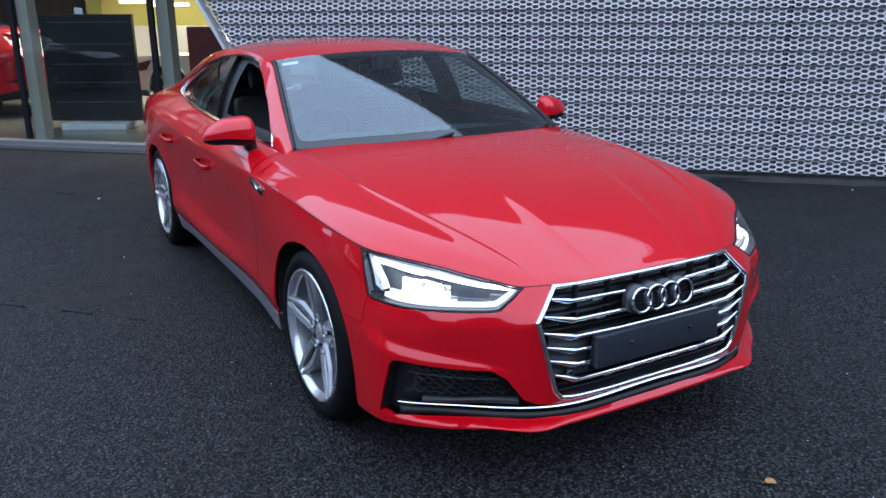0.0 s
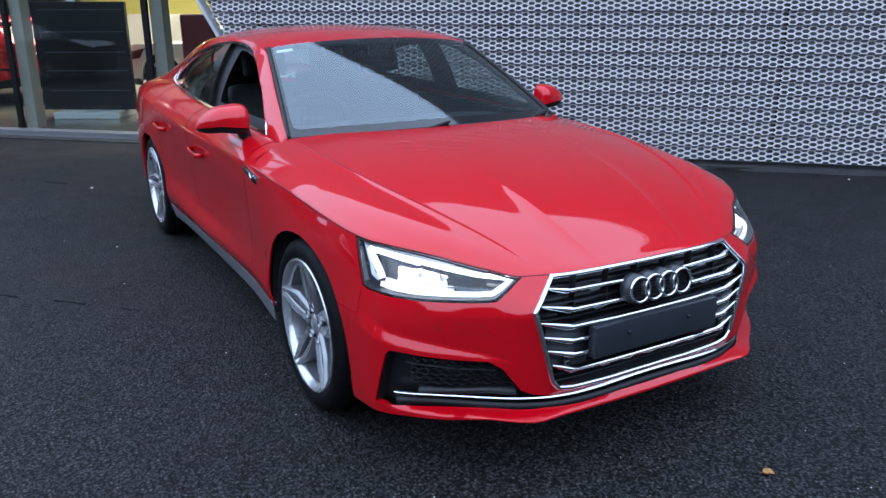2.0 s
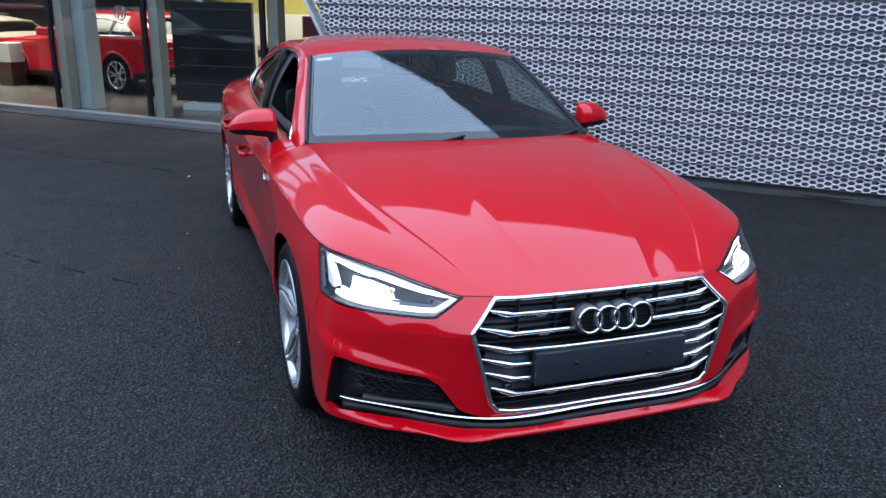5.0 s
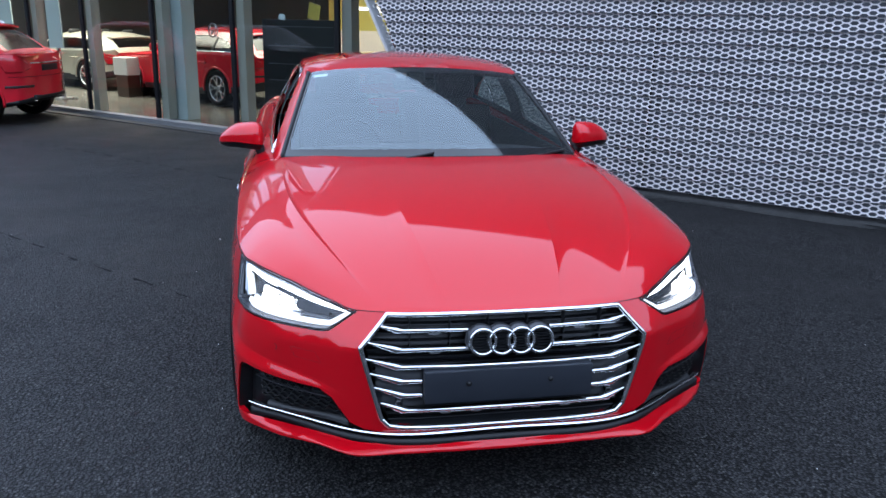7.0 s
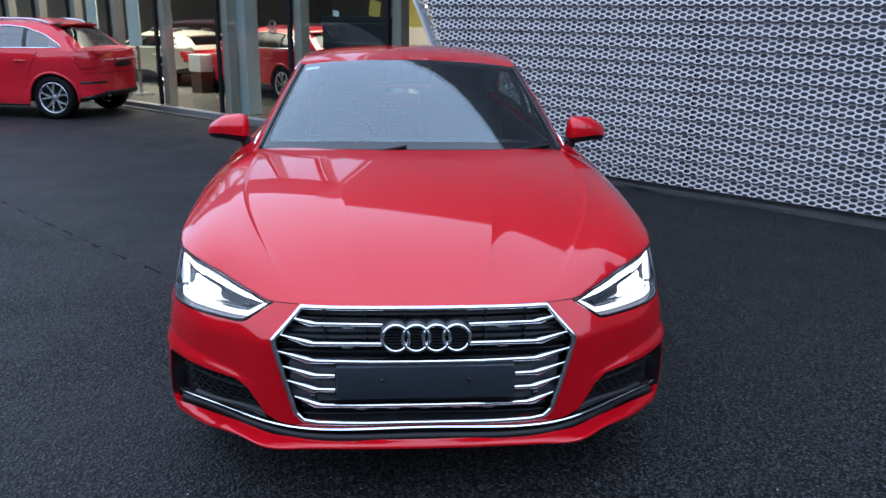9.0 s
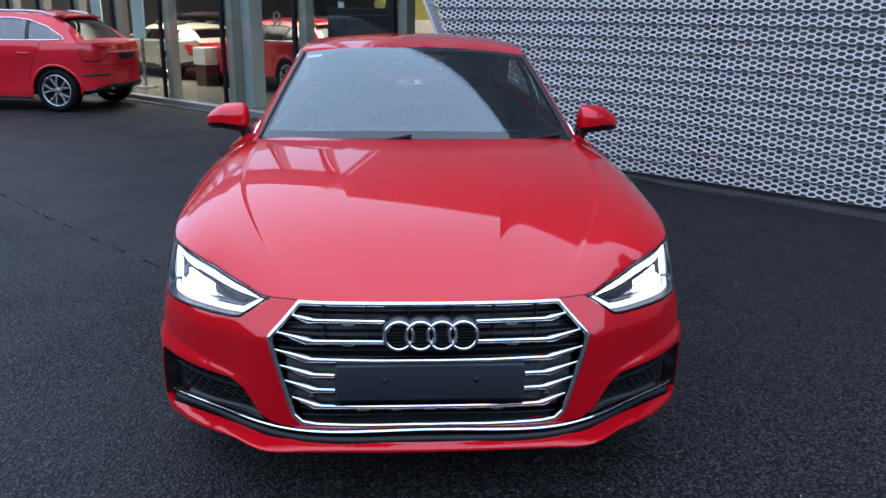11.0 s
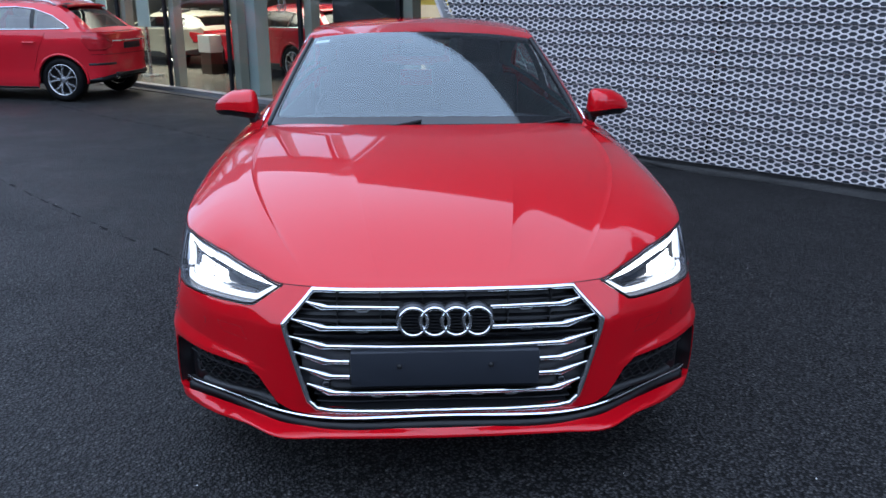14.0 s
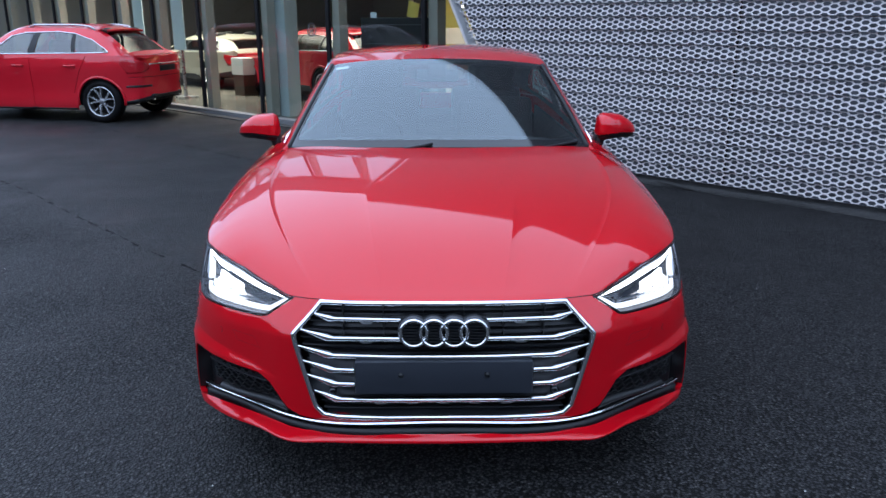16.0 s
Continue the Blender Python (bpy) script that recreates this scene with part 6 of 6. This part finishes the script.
def inner_body(car):
    rows = [(-0.46, 0.46, -0.70, -0.42, 0.235, 0.30), (-0.52, 0.52, -0.70, 0.60, 0.22, 0.60), (-0.84, 0.84, 0.42, 2.42, 0.215, 0.62), (-0.60, 0.60, 2.4, 3.2, 0.25, 0.75), (-0.80, 0.80, 3.22, 3.70, 0.27, 0.80), (-0.62, 0.62, 0.42, 0.66, 0.60, 0.86)]
    part("underbody", boxes(*rows), DARK, car, "dark underbody", smooth=False)
    for s in (1, -1):
        for y, r in ARCHES:
            bm = bmesh.new()
            pts = []
            for a in np.linspace(-0.25, math.pi + 0.25, 24):
                pts.append((y + (r + 0.006) * math.cos(a), HUB_Z + (ARCH_R + 0.006) * math.sin(a)))
            grid(bm, [[(s * x, yy, max(zz, 0.215)) for yy, zz in pts] for x in (0.893, 0.60)])
            f = [bm.verts.new((s * 0.60, yy, max(zz, 0.215))) for yy, zz in pts]
            bm.faces.new(f)
            part("arch_liner", bm, DARK, car, "black wheel arch liner", smooth=False)


red_car()

# ---- other cars: a plainer build with the same parts ----
def other_car(m, label, paint, group="", wb=2.60, front=0.89, rear=0.89, wide=0.915, waist=1.02, roof_z=1.58, bonnet=0.98, tyre=0.345, roof_y=(1.15, 2.95), nose_y=0.62, tail=0.10, shift=0.0, rails=True, cladding=BLACK, skirt=0.30, side_glass=SIDE_GLASS):
    """A parked car: nose to -y, origin on the ground under the front axle."""
    car = thing("car", m, label, "car", group)
    y0, y1 = -front, wb + rear
    run, length = chord([(0, y0), (wide * 0.5, y0 + 0.03), (wide * 0.80, y0 + 0.13), (wide * 0.95, y0 + 0.36), (wide * 0.995, y0 + 0.75), (wide, y0 + 1.4), (wide, (y0 + y1) / 2), (wide, y1 - 1.3), (wide * 0.99, y1 - 0.7), (wide * 0.94, y1 - 0.40), (wide * 0.77, y1 - 0.15), (wide * 0.46, y1 - 0.035), (0, y1)])
    s = np.linspace(0, length, 3000)
    p = run(s)
    at_y = lambda y: float(np.interp(y, p[300:2700, 1], s[300:2700]))
    prof = knots([(0.15, -0.06), (0.24, -0.02), (0.36, -0.013), (0.44, -0.018), (0.62, -0.012), (0.80, 0.0), (0.90, -0.004), (1.2, -0.06)])
    top = knots([(0, bonnet - 0.24), (0.5, bonnet - 0.20), (1.2, bonnet - 0.06), (at_y(nose_y), waist - 0.06), (at_y((y0 + y1) / 2), waist - 0.02), (at_y(y1 - 0.5), waist + 0.02), (length, waist + 0.0)])
    R = tyre + 0.035

    def low(L):
        y = run(L)[..., 1]
        z = 0.19 + np.where(y > y1 - 0.5, 0.10, 0.0)
        for c in (0.0, wb):
            h = R * R - (y - c) ** 2
            z = np.where(h > 0, np.maximum(z, tyre + np.sqrt(np.maximum(h, 0))), z)
        return np.where((L > 0.75) & (L < length - 0.75), z, np.where(L > 1.5, 0.29 + 0.08 * np.clip((L - length + 0.75) / 0.5, 0, 1), 0.2))

    def body(L, z, out=0.0):
        L, z = np.broadcast_arrays(np.asarray(L, float), np.asarray(z, float))
        t = run(np.clip(L + 0.02, 0, length)) - run(np.clip(L - 0.02, 0, length))
        t /= np.linalg.norm(t, axis=-1, keepdims=True)
        n = np.stack([t[..., 1], -t[..., 0]], -1)
        xy = run(L) + n * (prof(z) + out)[..., None]
        xy[..., 0] = np.where((L <= 0) | (L >= length), 0.0, xy[..., 0])
        return np.concatenate([xy, z[..., None]], -1)
    Ls = [*np.linspace(0, length, 110)]
    for c in (0.0, wb):
        Ls += [at_y(c + R * math.sin(a) * 0.9999) for a in np.linspace(-math.pi / 2, math.pi / 2, 25)]
    Ls = np.unique(np.round(Ls, 4))
    dom = bmesh.new()
    lo, hi = low(Ls), top(Ls)
    grid(dom, [[(L, a + (b - a) * j / 24, 0) for j in range(25)] for L, a, b in zip(Ls, lo, hi)])
    tail_lamp = [(at_y(y1 - 0.27), waist - 0.25), (at_y(y1 - 0.36), waist - 0.10), (at_y(y1 - 0.34), waist - 0.02), (length - wide * 0.66, waist - 0.07), (length - wide * 0.55, waist - 0.15), (length - wide * 0.56, waist - 0.19), (length - wide * 0.72, waist - 0.24)]
    head_lamp = [(wide * 0.62, bonnet - 0.36), (wide * 0.60, bonnet - 0.25), (at_y(y0 + 0.62), bonnet - 0.12), (at_y(y0 + 0.50), bonnet - 0.28)]
    gaps = strip([(at_y(0.62), waist + 0.1), (at_y(0.66), skirt)], 0.008) + strip([(at_y(1.62 + shift), waist + 0.1), (at_y(1.62 + shift), skirt)], 0.008) + strip([(at_y(wb - 0.12), waist + 0.1), (at_y(wb - 0.30), 0.75), (at_y(wb - 0.42), 0.45)], 0.008)
    gaps += strip([(at_y(y1 - 0.25), 0.68), (length + 0.1, 0.68)], 0.008)
    valance = [(at_y(y1 - 0.62), skirt + 0.04), (length - wide * 0.46, skirt + 0.17), (length + 0.1, skirt + 0.17), (length + 0.1, 0), (at_y(y1 - 0.62), 0)]
    for poly in (tail_lamp, head_lamp, valance, *gaps):
        cut(dom, poly)

    def rule(L, z):
        if any(inside(g, L, z) for g in gaps):
            return "gap"
        if inside(tail_lamp, L, z):
            return "tail"
        if inside(head_lamp, L, z):
            return "lamp"
        y = float(run(L)[1])
        if z < skirt or inside(valance, L, z):
            return "skirt"
        if L < at_y(y0 + 0.5):
            return "front_bumper"
        if y < 0.63:
            return "fender"
        if y < 1.62 + shift:
            return "front_door"
        lim = wb - 0.42 if z < 0.45 else wb - 0.42 + 0.12 * (z - 0.45) / 0.3 if z < 0.75 else wb - 0.30 + 0.18 * (z - 0.75) / 0.3
        if y < lim:
            return "rear_door"
        if y > y1 - 0.5 and z < 0.68:
            return "rear_bumper"
        return "quarter_panel" if L < length - wide * 0.62 else "tailgate"
    reg = sort_faces(dom, rule)
    both = (1, -1)
    for nm in ("front_bumper", "rear_bumper", "tailgate"):
        if nm in reg:
            part(nm, lift(reg[nm], body, both, 0.015), paint, car, sharp=40)
    part("skirt", lift(reg["skirt"], body, both, 0.015), cladding, car, "black lower skirt")
    for sd in both:
        for nm in ("fender", "front_door", "rear_door", "quarter_panel"):
            part(nm, lift(reg[nm], body, (sd,), 0.015), paint, car, sharp=40)
        part("tail_lamp", lift(reg["tail"], lambda L, z: body(L, z, 0.006), (sd,), 0.02), RED_LENS, car, "red tail lamp")
        part("headlamp", lift(reg["lamp"], lambda L, z: body(L, z, 0.004), (sd,), 0.02), GLOSS_BLACK, car, "dark headlamp")
    dom.free()
    # upper body: hood, glass and roof as one run of arches
    ra, rb = roof_y
    centre = knots([(y0 + 0.06, bonnet - 0.19), (y0 + 0.22, bonnet - 0.09), (0.0, bonnet + 0.0), (nose_y, bonnet + 0.05), (ra, roof_z - 0.05), (ra + 0.45, roof_z), ((ra + rb) / 2 + 0.2, roof_z), (rb, roof_z - 0.06), ((rb + y1 - tail) / 2, (roof_z - 0.06 + waist + 0.06) / 2 + 0.03), (y1 - tail, waist + 0.06), (y1 - 0.03, waist - 0.01)])
    rail_z = knots([(y0 + 0.06, bonnet - 0.21), (y0 + 0.3, bonnet - 0.09), (0.0, bonnet - 0.03), (nose_y, waist + 0.02), (ra + 0.1, roof_z - 0.11), (ra + 0.5, roof_z - 0.07), ((ra + rb) / 2 + 0.2, roof_z - 0.07), (rb, roof_z - 0.13), ((rb + y1 - tail) / 2, (roof_z - 0.13 + waist + 0.03) / 2 + 0.02), (y1 - tail + 0.02, waist + 0.03), (y1 - 0.03, waist - 0.02)])
    rail_x = knots([(y0 + 0.06, wide * 0.70), (y0 + 0.3, wide * 0.80), (0.0, wide * 0.86), (nose_y, wide * 0.86), (ra + 0.1, wide * 0.66), (ra + 0.5, wide * 0.65), (rb, wide * 0.66), (y1 - 0.1, wide * 0.76), (y1 - 0.03, wide * 0.72)])
    ys = np.linspace(y0 + 0.06, y1 - 0.03, 110)

    def over(u, y):
        u, y = np.broadcast_arrays(np.asarray(u, float), np.asarray(y, float))
        zc, zr, xr = centre(y), rail_z(y), rail_x(y)
        a = np.abs(u)
        return np.stack([xr * u, y, zc + (zr - zc) * a**2.6], -1)

    def side(y, z):
        e = body(np.array([at_y(v) for v in y]), top(np.array([at_y(v) for v in y])))
        zr, xr = rail_z(y), rail_x(y)
        w = np.clip((z - e[:, 2]) / np.maximum(1e-3, zr - e[:, 2]), 0, 1)
        return np.stack([e[:, 0] + (xr - e[:, 0]) * w + 0.05 * 4 * w * (1 - w) * np.clip((zr - e[:, 2]) / 0.3, 0, 1), y, z], -1)
    us = np.linspace(-1, 1, 25)
    g = over(us[None, :], ys[:, None])
    kinds = {"hood": paint, "windscreen": SIDE_GLASS, "roof": paint, "rear_window": DARK_GLASS}
    for nm, mt in kinds.items():
        bm = bmesh.new()
        grid(bm, g, flip=True)
        kill = []
        for f in bm.faces:
            c = f.calc_center_median()
            u = abs(c.x) / float(rail_x(np.array([c.y]))[0])
            k = "hood" if c.y < nose_y else "windscreen" if c.y < ra + 0.02 and u < 0.9 else "rear_window" if rb + 0.06 < c.y < y1 - tail - 0.03 and u < 0.86 else "roof"
            if k != nm:
                kill.append(f)
        bmesh.ops.delete(bm, geom=kill, context="FACES")
        bmesh.ops.recalc_face_normals(bm, faces=bm.faces)
        if sum(f.normal.z for f in bm.faces) < 0:
            bmesh.ops.reverse_faces(bm, faces=bm.faces)
        part(nm, bm, mt, car)
    yy = np.linspace(y0 + 0.5, y1 - 0.12, 90)
    e_z = top(np.array([at_y(v) for v in yy]))
    sd_m = bmesh.new()
    grid(sd_m, [[(y, a + (max(b, a + 0.004) - a) * j / 14, 0) for j in range(15)] for y, a, b in zip(yy, e_z, rail_z(yy))])
    z_sill = waist + 0.035
    win = [(nose_y + 0.30, z_sill), (wb + shift + 0.46, z_sill + 0.03), (wb + shift + 0.40, z_sill + 0.08), (wb + shift + 0.18, z_sill + 0.21), (wb + shift - 0.14, roof_z - 0.15), (ra + 0.9, roof_z - 0.125), (ra + 0.35, roof_z - 0.14), (ra + 0.12, roof_z - 0.19)]
    posts = [[(y + shift, z) for y, z in p] for p in ([(1.58, 0.9), (1.70, 0.9), (1.76, 1.7), (1.66, 1.7)], [(wb - 0.09, 0.9), (wb - 0.03, 0.9), (wb - 0.19, 1.7), (wb - 0.25, 1.7)])]
    for poly in (win, *posts):
        cut(sd_m, poly)
    reg = sort_faces(sd_m, lambda y, z: "frame" if not inside(win, y, z) else "post" if inside(posts[0], y, z) else "post_b" if inside(posts[1], y, z) else "a" if y < 1.66 + shift else "b" if y < wb + shift - 0.14 else "c")
    for sd in both:
        part("body_side", lift(reg["frame"], side, (sd,), 0.01), paint, car, sharp=40)
        for k in ("post", "post_b"):
            part("pillar", lift(reg[k], side, (sd,)), BLACK, car)
        for k in "abc":
            if k in reg:
                part("side_window", lift(reg[k], lambda y, z: side(y, z) - [0.008, 0, 0], (sd,)), side_glass, car)
        q = []
        for (a, b), (c, d) in zip(win, win[1:] + win[:1]):
            q += [(a + (c - a) * t, b + (d - b) * t) for t in np.linspace(0, 1, 10, endpoint=False)]
        q = np.array(q)
        pts = (side(q[:, 0], q[:, 1]) + [0.004, 0, 0]) * [sd, 1, 1]
        bm = bmesh.new()
        sweep(bm, pts, [(-0.007, -0.003), (0.007, -0.003), (0.006, 0.004), (-0.006, 0.004)], up=(sd, 0, 0.2), closed=True)
        part("window_trim", bm, CHROME, car, "bright window surround")
        if rails:
            yr = np.linspace(ra + 0.35, rb - 0.05, 14)
            pr = over(np.full(14, sd * 0.95), yr) + [0, 0, 0.035]
            pr[0, 2] -= 0.035
            pr[-1, 2] -= 0.035
            bm = bmesh.new()
            sweep(bm, pr, rod(0.016, 8))
            part("roof_rail", bm, SATIN, car, "silver roof rail")
        for yh in (1.42 + shift, wb - 0.32 + shift * 0.4):
            L = np.array([at_y(yh + d) for d in np.linspace(-0.10, 0.10, 9)])
            ph = body(L, np.full(9, waist - 0.13), 0.035)
            ph[[0, -1]] = body(L[[0, -1]], np.full(2, waist - 0.13), 0.0)
            bm = bmesh.new()
            sweep(bm, ph * [sd, 1, 1], [(-0.014, -0.008), (0.014, -0.008), (0.012, 0.008), (-0.012, 0.008)], up=(sd, 0, 0))
            part("door_handle", bm, paint, car)
        bm = bmesh.new()
        box(bm, -0.10, 0.10, -0.06, 0.05, -0.07, 0.07, bevel=0.03, m=Matrix.Translation((sd * (wide + 0.08), nose_y + 0.36, waist + 0.08)))
        part("door_mirror", bm, paint, car)
        for y in (0.0, wb):
            simple_wheel(car, sd, y, wide, tyre)
    sd_m.free()
    Lc = np.linspace(at_y(y1 - 0.34), length, 30)
    e = body(Lc, top(Lc))
    uu = np.clip(e[:, 0] / float(rail_x(np.array([y1 - 0.05]))[0]), 0, 1)
    c1 = over(uu, np.minimum(e[:, 1] - 0.015, y1 - 0.05))
    bm = bmesh.new()
    for sd in both:
        grid(bm, [e * [sd, 1, 1], (e * 0.5 + c1 * 0.5 + [0, 0.01, 0.012]) * [sd, 1, 1], c1 * [sd, 1, 1]])
    bmesh.ops.recalc_face_normals(bm, faces=bm.faces)
    part("tail_edge", bm, paint, car)
    # spoiler, plate recess, cabin
    xs = np.linspace(-wide * 0.60, wide * 0.60, 13)
    bm = bmesh.new()
    grid(bm, [[(x, rb - 0.02 - 0.05 * (x / wide) ** 2, roof_z - 0.062 - 0.12 * (x / wide) ** 2.0 * 0.5) for x in xs], [(x, rb + 0.16 - 0.08 * (x / wide) ** 2, roof_z - 0.085 - 0.12 * (x / wide) ** 2 * 0.5) for x in xs], [(x, rb + 0.15 - 0.08 * (x / wide) ** 2, roof_z - 0.115 - 0.12 * (x / wide) ** 2 * 0.5) for x in xs], [(x, rb + 0.0, roof_z - 0.12 - 0.12 * (x / wide) ** 2 * 0.5) for x in xs]])
    bmesh.ops.recalc_face_normals(bm, faces=bm.faces)
    part("roof_spoiler", bm, paint, car)
    bm = bmesh.new()
    box(bm, -0.24, 0.24, y1 - 0.03, y1 + 0.003, waist - 0.235, waist - 0.14, bevel=0.012)
    part("plate_recess", bm, BLACK, car)
    bm = bmesh.new()
    sweep(bm, body(length - np.linspace(0.001, wide * 0.55, 12), np.full(12, waist - 0.115), 0.006), rod(0.009, 8))
    got = bmesh.ops.duplicate(bm, geom=list(bm.verts) + list(bm.edges) + list(bm.faces))["geom"]
    bmesh.ops.scale(bm, vec=(-1, 1, 1), verts=[g for g in got if isinstance(g, bmesh.types.BMVert)])
    part("tailgate_strip", bm, SATIN, car, "bright strip across the tailgate")
    for sd in both:
        Lb = np.linspace(at_y(y1 - 0.30), length - wide * 0.50, 10)
        bm = bmesh.new()
        sweep(bm, body(Lb, np.full(10, 0.545), 0.003) * [sd, 1, 1], [(-0.018, -0.004), (0.018, -0.004), (0.014, 0.003), (-0.014, 0.003)], up=(0, 1, 0.2))
        part("bumper_slot", bm, BLACK, car, "black slot in the bumper")
        bm = bmesh.new()
        lathe(bm, [(-0.16, 0.030), (0.0, 0.036), (0.004, 0.033), (-0.03, 0.027), (-0.12, 0.0)], 16, "y", Matrix.Translation((sd * 0.42, y1 - 0.05, 0.352)))
        part("exhaust_tip", bm, CHROME, car, "chrome exhaust tip")
        for c in (0.0, wb):
            arc = [(c + (R + 0.012) * math.cos(a), tyre + (R + 0.012) * math.sin(a)) for a in np.linspace(-0.15, math.pi + 0.15, 26)]
            pa = body(np.array([at_y(v[0]) for v in arc]), np.array([v[1] for v in arc]), 0.004) * [sd, 1, 1]
            bm = bmesh.new()
            sweep(bm, pa, [(-0.022, -0.012), (0.022, -0.012), (0.016, 0.008), (-0.010, 0.012)], up=(sd, 0, 0))
            part("arch_flare", bm, paint, car)
    bm = bmesh.new()
    box(bm, -0.46, 0.46, y1 - 0.14, y1 - 0.03, 0.35, 0.415, bevel=0.02)
    part("rear_diffuser", bm, BLACK, car)
    part("cabin", boxes((-wide + 0.2, wide - 0.2, 0.45, wb + 0.3, 0.24, waist - 0.12), (-0.6, 0.6, -0.5, 0.45, 0.25, 0.7), (-0.6, 0.6, wb + 0.3, y1 - 0.15, 0.3, 0.8)), DARK, car, "dark cabin floor and trim", smooth=False)
    for sd in both:
        for y in (1.45, 2.25):
            bm = bmesh.new()
            box(bm, -0.23, 0.23, -0.07, 0.07, 0.0, 0.62, bevel=0.05, m=Matrix.Translation((sd * 0.37, y, waist - 0.36)) @ Matrix.Rotation(radians(-14), 4, "X"))
            part("seat_back", bm, SEAT, car)
            bm = bmesh.new()
            box(bm, -0.12, 0.12, -0.05, 0.05, 0.0, 0.18, bevel=0.045, m=Matrix.Translation((sd * 0.37, y + 0.16, waist + 0.24)))
            part("head_restraint", bm, SEAT, car)
    return car


def simple_wheel(car, s, y, wide, R):
    wheel = new("wheel")
    wheel.parent = car
    wheel.matrix_basis = pose(s * (wide - 0.012), y, R, 40 * s + 25 * y, 0, 0 if s > 0 else 180)
    k = R / 0.335
    bm = bmesh.new()
    lathe(bm, [(-0.21, 0.23 * k), (-0.225, 0.29 * k), (-0.2, 0.325 * k), (-0.17, R), (-0.05, R), (-0.018, 0.325 * k), (0.0, 0.285 * k), (-0.004, 0.25 * k), (-0.014, 0.238 * k)], 40)
    bmesh.ops.recalc_face_normals(bm, faces=bm.faces)
    part("tyre", bm, RUBBER, wheel)
    bm = bmesh.new()
    lathe(bm, [(-0.010, 0.240 * k), (-0.004, 0.232 * k), (-0.012, 0.222 * k), (-0.03, 0.220 * k)], 40)
    part("rim", bm, ALLOY, wheel)
    # dark barrel and disc: painted shade behind the spokes
    bm = bmesh.new()
    lathe(bm, [(-0.03, 0.220 * k), (-0.18, 0.205 * k)], 40)
    part("rim_barrel", bm, ALLOY_SHADE, wheel, "dull rim barrel")
    bm = bmesh.new()
    lathe(bm, [(-0.12, 0.0), (-0.12, 0.205 * k)], 30)
    part("brake_disc", bm, DARK, wheel)
    bm = bmesh.new()
    lathe(bm, [(-0.026, 0.0), (-0.026, 0.030), (-0.034, 0.045), (-0.07, 0.05)], 24)
    bmesh.ops.recalc_face_normals(bm, faces=bm.faces)
    part("hub", bm, ALLOY_MID, wheel)
    for i in range(5):
        for d in (-1, 1):
            a0 = 2 * math.pi * i / 5
            pts = []
            for t in np.linspace(0, 1, 6):
                r = (0.05 + 0.178 * t) * k
                a = a0 + d * (0.10 + 0.20 * t)
                pts.append((-0.028 + 0.014 * t, r * math.cos(a), r * math.sin(a)))
            bm = bmesh.new()
            sweep(bm, pts, [(-0.014, -0.03), (0.014, -0.03), (0.010, 0.0), (-0.010, 0.0)], up=(1, 0, 0))
            part("spoke", bm, ALLOY, wheel, sharp=35)


other_car(pose(-7.35, 10.36, 0, 0, 0, -100), "red compact SUV with silver roof rails parked outside the showroom", PAINT_DIM, roof_z=1.475, waist=0.985, bonnet=0.94, wb=2.45, rear=0.70, wide=0.875, tyre=0.320, roof_y=(0.85, 2.36), nose_y=0.35, tail=0.30, shift=-0.28, skirt=0.235, side_glass=CLEAR_SIDE)
other_car(FACE @ pose(-11.58, 7.85, FLOOR_Z, 0, 0, -95.5), "red hatchback on show behind the glass", PAINT_DIM, rails=False, roof_z=1.32, waist=0.87, bonnet=0.85, tyre=0.31)
other_car(FACE @ pose(-6.9, 9.3, FLOOR_Z, 0, 0, -90), "grey hatchback on show behind the glass", PAINT_GREY, rails=False, roof_z=1.42, waist=0.92, bonnet=0.90, tyre=0.335)
other_car(FACE @ pose(-15.95, 7.9, FLOOR_Z, 0, 0, -90), "pale champagne estate car on show behind the glass", PAINT_WHITE, rails=False, roof_z=1.15, waist=0.77, bonnet=0.74, tyre=0.295, wide=0.86)
other_car(pose(-9.6, 6.4, 0, 0, 0, 35), "dark blue-black saloon parked in the yard, mirrored in the glass", PAINT_BLACK, rails=False, roof_z=1.42, waist=0.92, bonnet=0.88, tyre=0.325)
